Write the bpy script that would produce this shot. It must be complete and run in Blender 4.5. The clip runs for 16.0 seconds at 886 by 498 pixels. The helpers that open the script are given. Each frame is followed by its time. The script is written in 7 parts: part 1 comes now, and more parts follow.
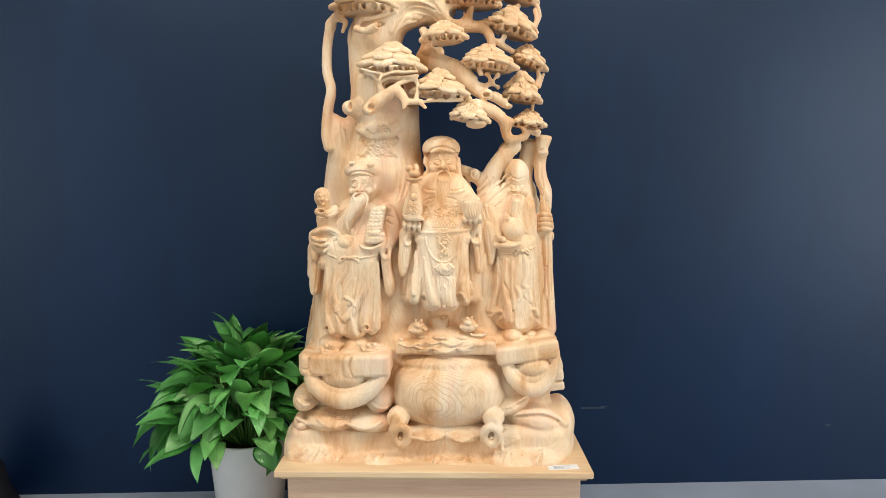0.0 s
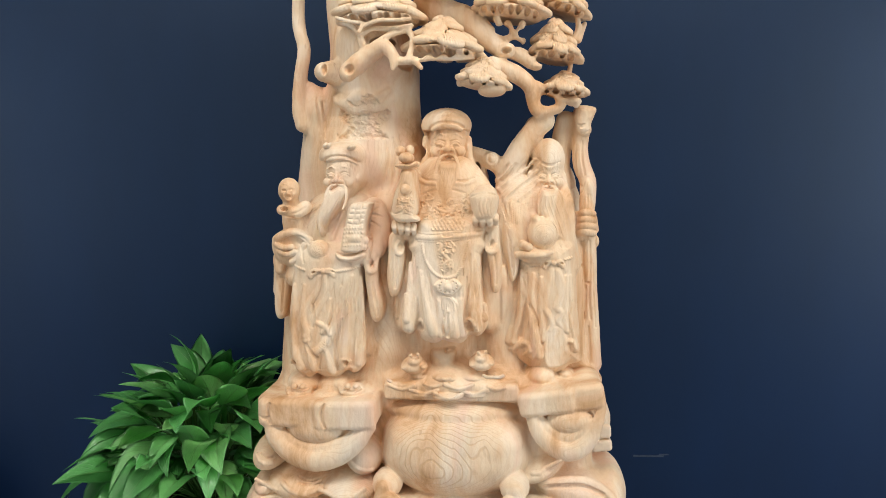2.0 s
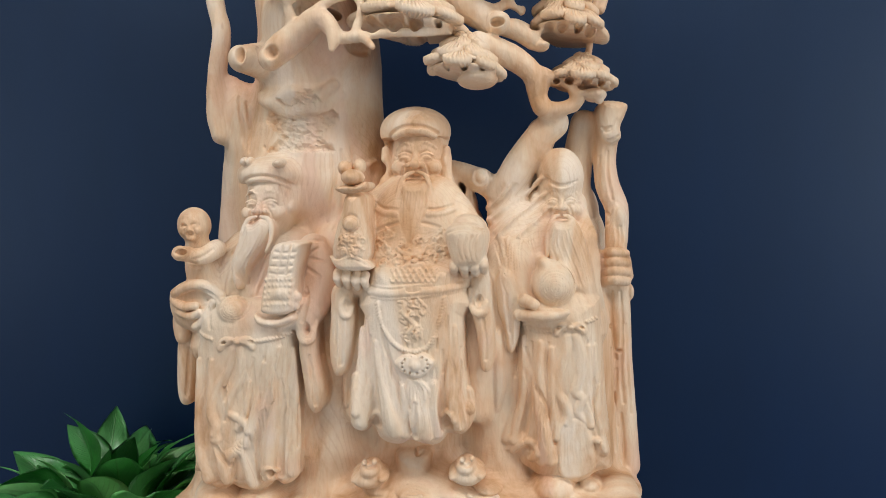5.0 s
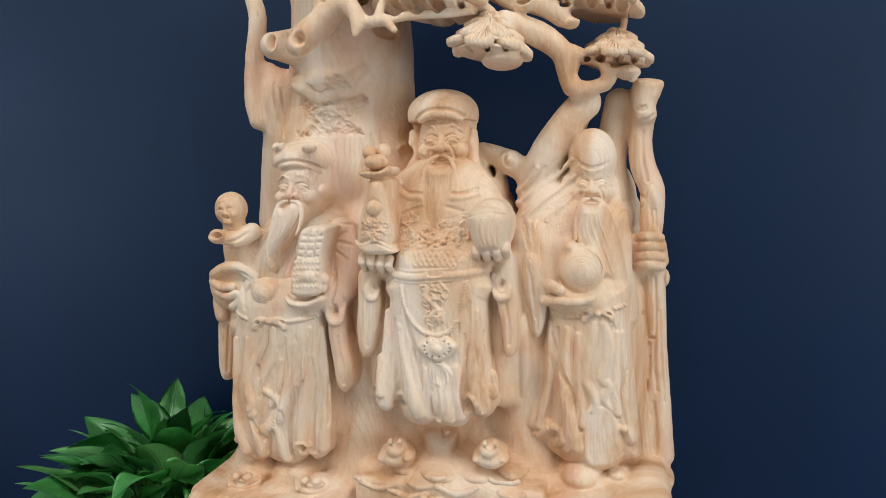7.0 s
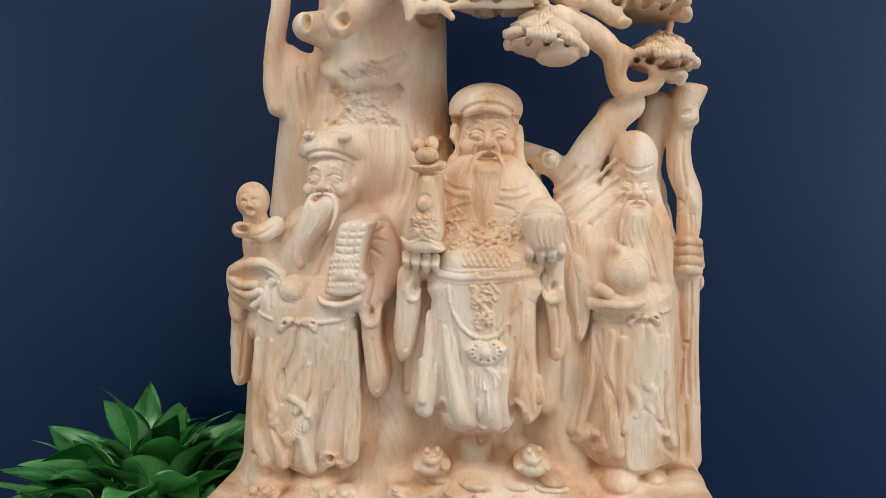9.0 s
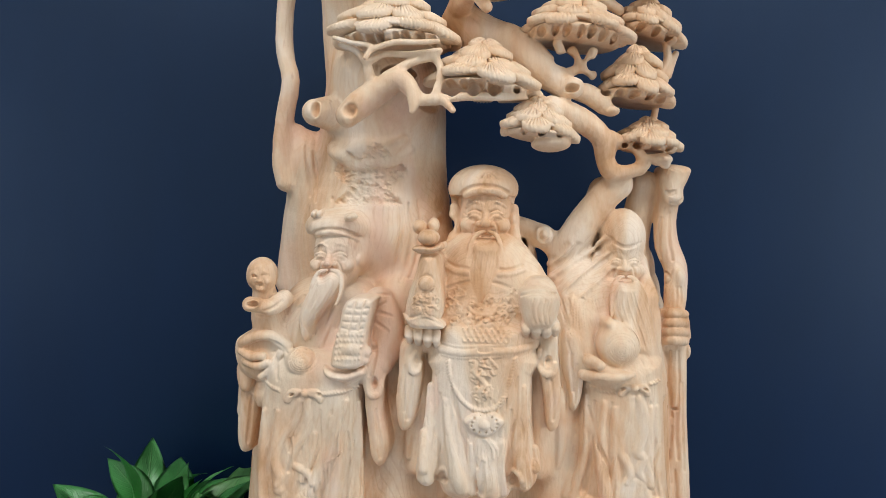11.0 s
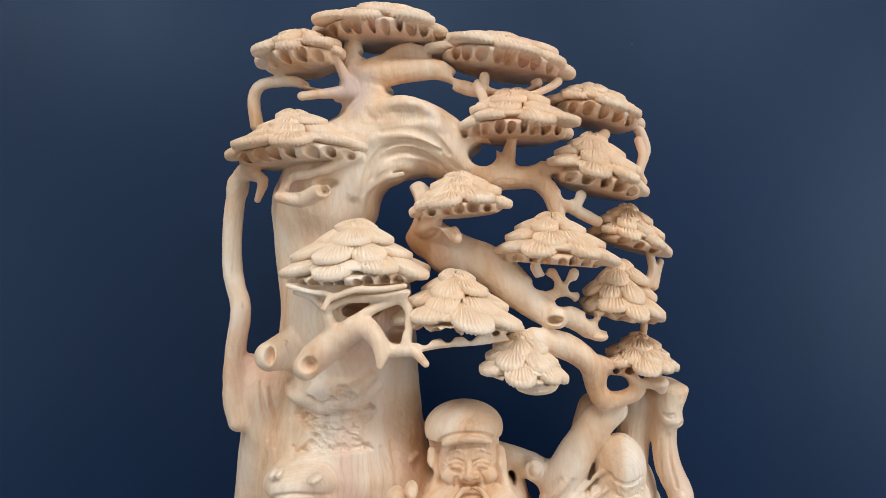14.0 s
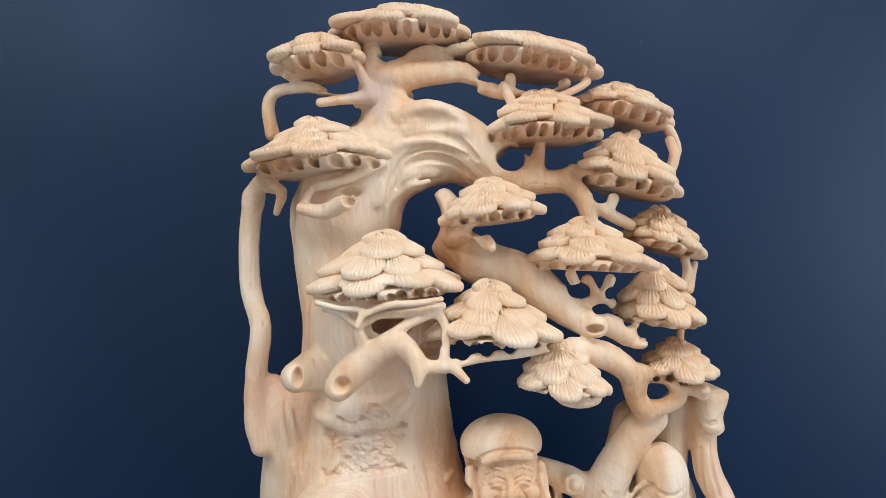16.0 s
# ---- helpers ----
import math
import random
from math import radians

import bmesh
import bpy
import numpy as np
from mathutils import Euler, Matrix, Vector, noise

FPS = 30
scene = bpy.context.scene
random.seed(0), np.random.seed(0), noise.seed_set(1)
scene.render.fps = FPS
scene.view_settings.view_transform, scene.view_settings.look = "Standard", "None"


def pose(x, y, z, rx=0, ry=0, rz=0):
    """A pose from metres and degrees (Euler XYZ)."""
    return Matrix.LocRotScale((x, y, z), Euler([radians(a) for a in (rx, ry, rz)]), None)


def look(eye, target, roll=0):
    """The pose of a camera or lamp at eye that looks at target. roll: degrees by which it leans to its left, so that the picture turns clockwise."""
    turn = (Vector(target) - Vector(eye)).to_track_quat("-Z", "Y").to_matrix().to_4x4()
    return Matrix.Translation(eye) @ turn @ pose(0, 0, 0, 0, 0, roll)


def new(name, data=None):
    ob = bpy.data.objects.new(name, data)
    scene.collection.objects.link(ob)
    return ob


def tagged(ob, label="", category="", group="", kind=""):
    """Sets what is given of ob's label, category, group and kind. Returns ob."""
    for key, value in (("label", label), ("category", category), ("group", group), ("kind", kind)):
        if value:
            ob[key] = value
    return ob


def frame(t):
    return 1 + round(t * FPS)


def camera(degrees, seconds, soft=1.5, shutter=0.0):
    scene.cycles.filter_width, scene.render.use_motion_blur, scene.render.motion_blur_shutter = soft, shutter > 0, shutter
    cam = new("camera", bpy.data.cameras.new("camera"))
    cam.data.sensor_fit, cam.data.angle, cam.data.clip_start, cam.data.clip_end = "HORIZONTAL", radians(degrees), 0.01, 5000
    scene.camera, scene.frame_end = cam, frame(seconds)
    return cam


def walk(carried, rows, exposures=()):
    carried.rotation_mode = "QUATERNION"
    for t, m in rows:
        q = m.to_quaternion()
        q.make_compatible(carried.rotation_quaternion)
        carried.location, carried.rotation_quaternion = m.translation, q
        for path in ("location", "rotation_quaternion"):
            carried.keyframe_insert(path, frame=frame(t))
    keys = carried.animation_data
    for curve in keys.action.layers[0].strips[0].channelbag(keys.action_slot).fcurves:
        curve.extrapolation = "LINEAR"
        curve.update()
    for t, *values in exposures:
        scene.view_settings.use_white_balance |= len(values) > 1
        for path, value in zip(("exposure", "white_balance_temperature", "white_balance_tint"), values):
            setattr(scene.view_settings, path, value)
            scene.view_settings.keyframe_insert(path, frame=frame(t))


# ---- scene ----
cam = camera(69.7, 16.0, soft=0.7)
PATH = [
    (0, (0.047, 0.089, 1.172), (0.003, 2.079, 0.973), 0.0),
    (0.5, (0.066, 0.214, 1.16), (0.024, 2.201, 0.94), -0.4),
    (1, (0.101, 0.36, 1.164), (0.023, 2.349, 0.967), -0.7),
    (1.5, (0.132, 0.505, 1.163), (-0.022, 2.49, 0.975), -0.8),
    (2, (0.136, 0.608, 1.156), (-0.055, 2.588, 0.943), -0.3),
    (2.5, (0.076, 0.738, 1.168), (-0.082, 2.72, 0.954), 0.0),
    (3, (0.011, 0.856, 1.185), (-0.083, 2.845, 0.992), -0.2),
    (3.5, (-0.035, 0.95, 1.185), (-0.062, 2.943, 1.024), -0.3),
    (4, (-0.046, 1.009, 1.184), (-0.075, 3.005, 1.06), 0.1),
    (4.5, (0.046, 1.047, 1.178), (-0.076, 3.04, 1.052), -0.4),
    (5, (0.17, 1.076, 1.166), (-0.065, 3.057, 1.022), -0.9),
    (5.2, (0.217, 1.088, 1.163), (-0.074, 3.061, 1.011), -1.1),
    (7.5, (0.249, 1.093, 1.179), (-0.216, 3.025, 0.96), -1.3),
    (8, (0.149, 1.095, 1.175), (-0.192, 3.054, 0.964), 0.1),
    (8.5, (0.058, 1.108, 1.169), (-0.183, 3.082, 0.953), 0.7),
    (11, (0.038, 1.051, 1.252), (-0.161, 3.037, 1.129), 0.9),
    (11.5, (0.035, 1.096, 1.319), (-0.108, 3.089, 1.234), 0.4),
    (12, (0.03, 1.129, 1.372), (-0.082, 3.125, 1.331), 0.6),
    (12.5, (0.027, 1.158, 1.42), (-0.068, 3.156, 1.393), -0.1),
    (13, (0.03, 1.169, 1.467), (-0.052, 3.167, 1.453), -1.9),
    (13.5, (0.025, 1.167, 1.5), (-0.064, 3.164, 1.522), -2.4),
    (14, (0.019, 1.171, 1.542), (-0.07, 3.168, 1.597), -2.4),
    (14.5, (0.033, 1.183, 1.563), (-0.048, 3.18, 1.642), -3.2),
    (15, (0.036, 1.184, 1.568), (-0.042, 3.182, 1.627), -3.7),
    (15.5, (0.009, 1.202, 1.566), (-0.043, 3.2, 1.611), -4.0),
    (16, (-0.058, 1.209, 1.559), (-0.084, 3.208, 1.617), -4.2),
]
walk(
    cam,
    [(t, look(eye, target, roll)) for t, eye, target, roll in PATH],
    exposures=[(0.0, 0.16, 7600, 7), (0.6, 0.14, 7500, 8), (2.0, 0.0, 7050, 8), (5.0, -0.27, 6500, 9), (8.5, -0.27, 6400, 8), (11.0, -0.2, 6350, 8), (13.0, -0.17, 6250, 8), (16.0, -0.10, 6150, 8)],
)

# ---- light ----
world = bpy.data.worlds.new("sky")
scene.world = world
world.use_nodes = True
wn = world.node_tree.nodes
sky = wn.new("ShaderNodeTexSky")
sky.sky_type = "NISHITA"
sky.sun_disc = False
sky.sun_elevation, sky.sun_rotation = radians(40), radians(180)
wn["Background"].inputs[1].default_value = 0.10
world.node_tree.links.new(sky.outputs[0], wn["Background"].inputs[0])


def area_lamp(name, m, sx, sy, watts, colour):
    data = bpy.data.lights.new(name, "AREA")
    data.shape, data.size, data.size_y, data.energy, data.color = "RECTANGLE", sx, sy, watts, colour
    ob = new(name, data)
    ob.matrix_basis = m
    return ob


FLOOR = -0.095
# unseen overhead fill panels, added to light the carving from above
for px in (-1.7, 0.0, 1.7):
    area_lamp("ceiling_panel_light", look((px, 0.7, 3.12), (px, 0.71, 0)), 1.2, 0.6, 32, (1.0, 0.965, 0.97))
# daylight in the side windows, out of view, placed by the back wall's sheen
area_lamp("right_window_daylight", look((4.1, 0.2, 1.6), (0.0, 0.2, 1.6)), 3.6, 2.7, 104, (0.97, 0.97, 1.0))
# added frontal fill from behind the camera, no known source there
area_lamp("front_window_daylight", look((0.0, -4.1, 1.75), (0.0, 0.0, 1.75)), 6.0, 1.7, 12, (0.95, 0.97, 1.0))
area_lamp("left_window_daylight", look((-4.1, -1.2, 1.6), (0.0, -1.2, 1.6)), 3.6, 2.7, 46, (0.97, 0.97, 1.0))


# ---- materials ----
def material(name):
    mat = bpy.data.materials.new(name)
    mat.use_nodes = True
    nt = mat.node_tree
    return mat, nt, nt.nodes["Principled BSDF"]


def add(nt, kind, links=(), **values):
    node = nt.nodes.new(kind)
    for key, value in values.items():
        if key in node.inputs:
            node.inputs[key].default_value = value
    for source, key in links:
        nt.links.new(source, node.inputs[key])
    return node


def math_node(nt, op, a, b=0.0):
    node = nt.nodes.new("ShaderNodeMath")
    node.operation = op
    for i, v in enumerate((a, b)):
        if isinstance(v, (int, float)):
            node.inputs[i].default_value = v
        else:
            nt.links.new(v, node.inputs[i])
    return node.outputs[0]


def ramp(nt, fac, *stops):
    node = nt.nodes.new("ShaderNodeValToRGB")
    el = node.color_ramp.elements
    while len(el) < len(stops):
        el.new(0.5)
    for e, (p, c) in zip(el, stops):
        e.position, e.color = p, (*c, 1) if len(c) == 3 else c
    nt.links.new(fac, node.inputs[0])
    return node.outputs[0]


def mix(nt, fac, a, b, mode="MIX"):
    node = nt.nodes.new("ShaderNodeMix")
    node.data_type, node.blend_type = "RGBA", mode
    for i, v in ((0, fac), (6, a), (7, b)):
        if isinstance(v, (int, float)):
            node.inputs[i].default_value = v
        elif isinstance(v, tuple):
            node.inputs[i].default_value = (*v, 1)
        else:
            nt.links.new(v, node.inputs[i])
    return node.outputs[2]


def coords(nt, scale=(1, 1, 1), kind="Object"):
    tc = nt.nodes.new("ShaderNodeTexCoord")
    mp = nt.nodes.new("ShaderNodeMapping")
    mp.inputs["Scale"].default_value = scale
    nt.links.new(tc.outputs[kind], mp.inputs[0])
    return mp.outputs[0]


def noise_tex(nt, vec, scale, detail=3.0, rough=0.55, dist=0.0):
    return add(nt, "ShaderNodeTexNoise", [(vec, "Vector")], Scale=scale, Detail=detail, Roughness=rough, Distortion=dist).outputs[0]


def bump(nt, bsdf, height, strength, distance):
    node = add(nt, "ShaderNodeBump", [(height, "Height")], Strength=strength, Distance=distance)
    nt.links.new(node.outputs[0], bsdf.inputs["Normal"])


STAIN = (-0.161, -0.03, 1.521)


def carved_wood(name, plain):
    mat, nt, b = material(name)
    v = coords(nt)
    streak = coords(nt, (1, 1, 0.16))
    broad = noise_tex(nt, coords(nt, (1, 1, 0.42)), 7.5, 5, 0.62, 0.8)
    tone = ramp(nt, broad, (0.34, (0.60, 0.34, 0.165)), (0.44, (0.77, 0.515, 0.315)), (0.53, (0.83, 0.635, 0.435)), (0.64, (0.88, 0.735, 0.57)))
    pink = ramp(nt, noise_tex(nt, coords(nt, (1, 1, 0.4)), 9, 2, 0.5, 0.8), (0.55, (0, 0, 0)), (0.75, (1, 1, 1)))
    tone = mix(nt, math_node(nt, "MULTIPLY", pink, 0.75), tone, (0.80, 0.52, 0.38))
    grey = ramp(nt, noise_tex(nt, coords(nt, (1, 1, 0.6)), 7, 2, 0.5, 0.5), (0.57, (0, 0, 0)), (0.74, (1, 1, 1)))
    tone = mix(nt, math_node(nt, "MULTIPLY", grey, 0.5), tone, (0.68, 0.61, 0.48))
    fine = ramp(nt, noise_tex(nt, streak, 120, 4, 0.7), (0.32, (0.76, 0.66, 0.55)), (0.58, (1, 1, 1)))
    tone = mix(nt, 0.1 if plain else 0.22, tone, fine, "MULTIPLY")
    # growth rings: layers through the depth of the block, bent by a slow noise
    sep = add(nt, "ShaderNodeSeparateXYZ", [(v, "Vector")])
    warp = noise_tex(nt, coords(nt, (1, 1, 0.35)), 6, 2, 0.5)
    depth = math_node(nt, "ADD", math_node(nt, "MULTIPLY", sep.outputs[1], 1.0), math_node(nt, "MULTIPLY", warp, 0.09))
    rings = math_node(nt, "SINE", math_node(nt, "MULTIPLY", depth, 1250.0))
    line = ramp(nt, rings, (0.55, (0, 0, 0)), (0.98, (1, 1, 1)))
    patchy = ramp(nt, noise_tex(nt, v, 6.5, 2), (0.46, (0, 0, 0)), (0.66, (1, 1, 1)))
    # strongest figure on the belly of the pot
    far = add(nt, "ShaderNodeVectorMath", [(v, 0)])
    far.operation = "DISTANCE"
    far.inputs[1].default_value = (0.0, -0.17, 0.23)
    belly = ramp(nt, far.outputs["Value"], (0.09, (1, 1, 1)), (0.15, (0, 0, 0)))
    figure = math_node(nt, "MAXIMUM", math_node(nt, "MULTIPLY", patchy, 0.55), belly)
    amount = math_node(nt, "MULTIPLY", math_node(nt, "MULTIPLY", line, figure), 0.15 if plain else 0.34)
    tone = mix(nt, amount, tone, (0.55, 0.30, 0.12))
    # violet-grey stain round a knot on the upper bough
    knot = add(nt, "ShaderNodeVectorMath", [(v, 0)])
    knot.operation = "DISTANCE"
    knot.inputs[1].default_value = STAIN
    near = math_node(nt, "ADD", knot.outputs["Value"], math_node(nt, "MULTIPLY", noise_tex(nt, v, 45, 3), 0.05))
    stain = ramp(nt, near, (0.045, (1, 1, 1)), (0.075, (0, 0, 0)))
    tone = mix(nt, math_node(nt, "MULTIPLY", stain, 0.55), tone, (0.45, 0.36, 0.36))
    # small dark flecks and knots
    fleck = ramp(nt, noise_tex(nt, coords(nt, (1, 1, 0.3)), 55, 2), (0.70, (0, 0, 0)), (0.78, (1, 1, 1)))
    tone = mix(nt, math_node(nt, "MULTIPLY", fleck, 0.35), tone, (0.42, 0.20, 0.09))
    if plain:
        tone = mix(nt, 0.4, tone, (0.83, 0.635, 0.425))
    nt.links.new(tone, b.inputs["Base Color"])
    b.inputs["Roughness"].default_value = 0.52
    b.inputs["Specular IOR Level"].default_value = 0.35
    h = math_node(nt, "ADD", math_node(nt, "MULTIPLY", math_node(nt, "MULTIPLY", line, figure), -0.6), math_node(nt, "ADD", noise_tex(nt, v, 70, 4, 0.65), math_node(nt, "MULTIPLY", noise_tex(nt, coords(nt, (1, 1, 0.28)), 170, 3, 0.6), 1.1)))
    bump(nt, b, h, 0.3 if plain else 0.42, 0.003)
    return mat


def plain_wood(name, light, dark, scale=(0.5, 6, 6), rough=0.5):
    mat, nt, b = material(name)
    v = coords(nt, scale)
    n = noise_tex(nt, v, 4, 4, 0.6, 0.8)
    tone = ramp(nt, n, (0.3, dark), (0.7, light))
    fine = ramp(nt, noise_tex(nt, coords(nt, (scale[0] * 4, scale[1] * 12, scale[2] * 12)), 8, 3, 0.6), (0.3, (0.82, 0.78, 0.75)), (0.6, (1, 1, 1)))
    nt.links.new(mix(nt, 0.6, tone, fine, "MULTIPLY"), b.inputs["Base Color"])
    b.inputs["Roughness"].default_value = rough
    bump(nt, b, n, 0.2, 0.001)
    return mat


def wall_paint(name, colour, rough, spec, streaks=0.25):
    mat, nt, b = material(name)
    v = coords(nt)
    n = noise_tex(nt, coords(nt, (1, 1, 0.35)), 1.6, 4, 0.6)
    lo, hi = tuple(c * (1 - streaks) for c in colour), tuple(c * (1 + streaks) for c in colour)
    tone = ramp(nt, n, (0.3, lo), (0.7, hi))
    dust = ramp(nt, noise_tex(nt, v, 420, 2), (0.76, (0, 0, 0)), (0.80, (1, 1, 1)))
    tone = mix(nt, math_node(nt, "MULTIPLY", dust, 0.10), tone, tuple(min(1, c * 2.5 + 0.02) for c in colour))
    nt.links.new(tone, b.inputs["Base Color"])
    r = math_node(nt, "ADD", math_node(nt, "MULTIPLY", noise_tex(nt, v, 3, 3), 0.12), rough - 0.06)
    nt.links.new(r, b.inputs["Roughness"])
    b.inputs["Specular IOR Level"].default_value = spec
    bump(nt, b, noise_tex(nt, v, 180, 3), 0.12, 0.001)
    return mat


def leaf_green():
    mat, nt, b = material("glossy_green_leaf")
    info = nt.nodes.new("ShaderNodeObjectInfo")
    uv = nt.nodes.new("ShaderNodeUVMap")
    sep = add(nt, "ShaderNodeSeparateXYZ", [(uv.outputs[0], "Vector")])
    across = math_node(nt, "ABSOLUTE", math_node(nt, "SUBTRACT", sep.outputs[0], 0.5))
    base = ramp(nt, info.outputs["Random"], (0.0, (0.10, 0.40, 0.11)), (0.4, (0.17, 0.58, 0.18)), (0.75, (0.27, 0.70, 0.25)), (1.0, (0.40, 0.78, 0.32)))
    v = coords(nt)
    blot = ramp(nt, noise_tex(nt, v, 18, 3), (0.35, (0.72, 0.78, 0.7)), (0.65, (1.1, 1.08, 1.0)))
    base = mix(nt, 0.7, base, blot, "MULTIPLY")
    vein_phase = math_node(nt, "ADD", math_node(nt, "MULTIPLY", sep.outputs[1], 60.0), math_node(nt, "MULTIPLY", across, -45.0))
    vein = ramp(nt, math_node(nt, "SINE", vein_phase), (0.8, (0, 0, 0)), (1.0, (1, 1, 1)))
    rib = ramp(nt, across, (0.0, (1, 1, 1)), (0.03, (0, 0, 0)))
    base = mix(nt, math_node(nt, "MULTIPLY", vein, 0.18), base, (0.16, 0.36, 0.09))
    base = mix(nt, math_node(nt, "MULTIPLY", rib, 0.5), base, (0.20, 0.42, 0.12))
    nt.links.new(base, b.inputs["Base Color"])
    b.inputs["Roughness"].default_value = 0.30
    b.inputs["Specular IOR Level"].default_value = 0.9
    b.inputs["Transmission Weight"].default_value = 0.0
    h = math_node(nt, "ADD", math_node(nt, "MULTIPLY", vein, -0.6), math_node(nt, "MULTIPLY", rib, -1.0))
    bump(nt, b, h, 0.5, 0.0015)
    return mat


def simple(name, colour, rough, grain=40.0, vary=0.15, metal=0.0, bumpy=0.1):
    mat, nt, b = material(name)
    n = noise_tex(nt, coords(nt), grain, 4, 0.6)
    tone = ramp(nt, n, (0.3, tuple(c * (1 - vary) for c in colour)), (0.7, tuple(min(1, c * (1 + vary)) for c in colour)))
    nt.links.new(tone, b.inputs["Base Color"])
    b.inputs["Roughness"].default_value = rough
    b.inputs["Metallic"].default_value = metal
    bump(nt, b, n, bumpy, 0.002)
    return mat


WOOD = carved_wood("polished_cypress_wood", False)
FAN_WOOD = carved_wood("raw_cypress_wood", True)
BOARD = plain_wood("pale_pine_board", (0.83, 0.64, 0.42), (0.72, 0.48, 0.29))
PLINTH = plain_wood("pale_pink_pine", (0.80, 0.58, 0.43), (0.68, 0.44, 0.31))
NAVY = wall_paint("dark_navy_paint", (0.0010, 0.0108, 0.042), 0.44, 0.5)
NAVY.node_tree.nodes["Principled BSDF"].inputs["Specular Tint"].default_value = (0.55, 0.76, 1.0, 1)
WHITE = wall_paint("light_grey_paint", (0.50, 0.50, 0.50), 0.7, 0.3, 0.04)
# for the unseen ceiling: dark so the back wall reflects less from above
CEILING = wall_paint("grey_ceiling_paint", (0.16, 0.165, 0.17), 0.8, 0.2, 0.04)
FLOORING = wall_paint("blue_grey_screed", (0.30, 0.36, 0.46), 0.45, 0.4, 0.16)
LEAF = leaf_green()
STALK = simple("green_stalk", (0.10, 0.24, 0.05), 0.45)
CERAMIC = simple("white_glazed_ceramic", (0.84, 0.85, 0.84), 0.25, 6.0, 0.05, 0.0, 0.02)
SOIL = simple("dark_potting_soil", (0.035, 0.024, 0.016), 0.9, 90.0, 0.5, 0.0, 0.8)
PAPER = simple("white_paper", (0.80, 0.82, 0.84), 0.6, 30.0, 0.03)
INK = simple("grey_ink", (0.28, 0.34, 0.42), 0.6, 30.0, 0.05)
CHALK = simple("pale_scuff", (0.03, 0.05, 0.085), 0.8, 60.0, 0.3)
BLACK = simple("black_lacquer", (0.012, 0.012, 0.014), 0.4, 12.0, 0.2)
YELLOW = simple("yellow_petal", (0.75, 0.42, 0.04), 0.5, 50.0, 0.2)


# ---- building helpers ----
def mesh_from(bm, name, material=None, smooth=True):
    me = bpy.data.meshes.new(name)
    bm.to_mesh(me)
    bm.free()
    if material:
        me.materials.append(material)
    if smooth:
        me.polygons.foreach_set("use_smooth", [True] * len(me.polygons))
    return me


def part(name, bm, material, parent=None, label="", smooth=False):
    ob = new(name, mesh_from(bm, name, material, smooth))
    if parent:
        ob.parent = parent
    return tagged(ob, label)


def box_bm(x0, x1, y0, y1, z0, z1, bevel=0.0, segments=2):
    bm = bmesh.new()
    bmesh.ops.create_cube(bm, size=1)
    for v in bm.verts:
        v.co = Vector((x0 + (v.co.x + 0.5) * (x1 - x0), y0 + (v.co.y + 0.5) * (y1 - y0), z0 + (v.co.z + 0.5) * (z1 - z0)))
    if bevel:
        bmesh.ops.bevel(bm, geom=bm.edges[:], offset=bevel, segments=segments, affect="EDGES", profile=0.5)
    return bm


def turned_bm(profile, steps=48):
    """A solid of revolution about z from (radius, height) pairs."""
    bm = bmesh.new()
    rings = []
    for r, z in profile:
        rings.append([bm.verts.new((max(r, 1e-4) * math.cos(a), max(r, 1e-4) * math.sin(a), z)) for a in (2 * math.pi * i / steps for i in range(steps))])
    for lower, upper in zip(rings, rings[1:]):
        for i in range(steps):
            j = (i + 1) % steps
            bm.faces.new((lower[i], lower[j], upper[j], upper[i]))
    bmesh.ops.recalc_face_normals(bm, faces=bm.faces[:])
    return bm


# ---- room ----
WALL_TURN = 3.5  # the dark wall stands slightly askew


def structure(name, bm, material, label, category):
    return tagged(part(name, bm, material), label, category, kind="structure")


structure("floor", box_bm(-4.2, 4.2, -4.2, 3.4, FLOOR - 0.1, FLOOR), FLOORING, "pale blue-grey smooth screed floor with faint stains", "floor")
back = structure("wall_back", box_bm(-5, 5, 0, 0.12, FLOOR, 3.2), NAVY, "dark navy matt painted wall with faint scuffs", "wall")
back.matrix_basis = pose(0.3, 2.68, 0, 0, 0, WALL_TURN)
for sx, sz, wd, ht in ((0.32, 0.24, 0.050, 0.003), (0.37, 0.246, 0.016, 0.002), (1.34, 0.15, 0.012, 0.004), (0.12, 2.05, 0.002, 0.002)):
    part("scuff", box_bm(sx - wd, sx + wd, -0.0006, 0.0004, sz - ht, sz + ht), CHALK, back, "pale scuff mark")
def window_wall(name, x0, x1, w0, w1, label):
    """A side wall with one wide window opening from w0 to w1."""
    wall = tagged(new(name), label, "wall", kind="structure")
    part("panel", box_bm(x0, x1, -4.2, w0, FLOOR, 3.2), WHITE, wall)
    part("panel", box_bm(x0, x1, w1, 3.4, FLOOR, 3.2), WHITE, wall)
    part("parapet", box_bm(x0, x1, w0, w1, FLOOR, 0.2), WHITE, wall)
    part("lintel", box_bm(x0, x1, w0, w1, 3.0, 3.2), WHITE, wall)


window_wall("wall_left", -4.32, -4.2, -3.05, 0.65, "light grey side wall with a window opening")
window_wall("wall_right", 4.2, 4.32, -1.65, 2.05, "light grey side wall with a wide window opening")
# added wall behind the camera, navy so the back wall mirrors little light
front = tagged(new("wall_front"), "unseen front wall, dark to keep reflections low, open for the fill light", "wall", kind="structure")
part("parapet", box_bm(-4.2, 4.2, -4.32, -4.2, FLOOR, 0.9), NAVY, front)
part("lintel", box_bm(-4.2, 4.2, -4.32, -4.2, 2.6, 3.2), NAVY, front)
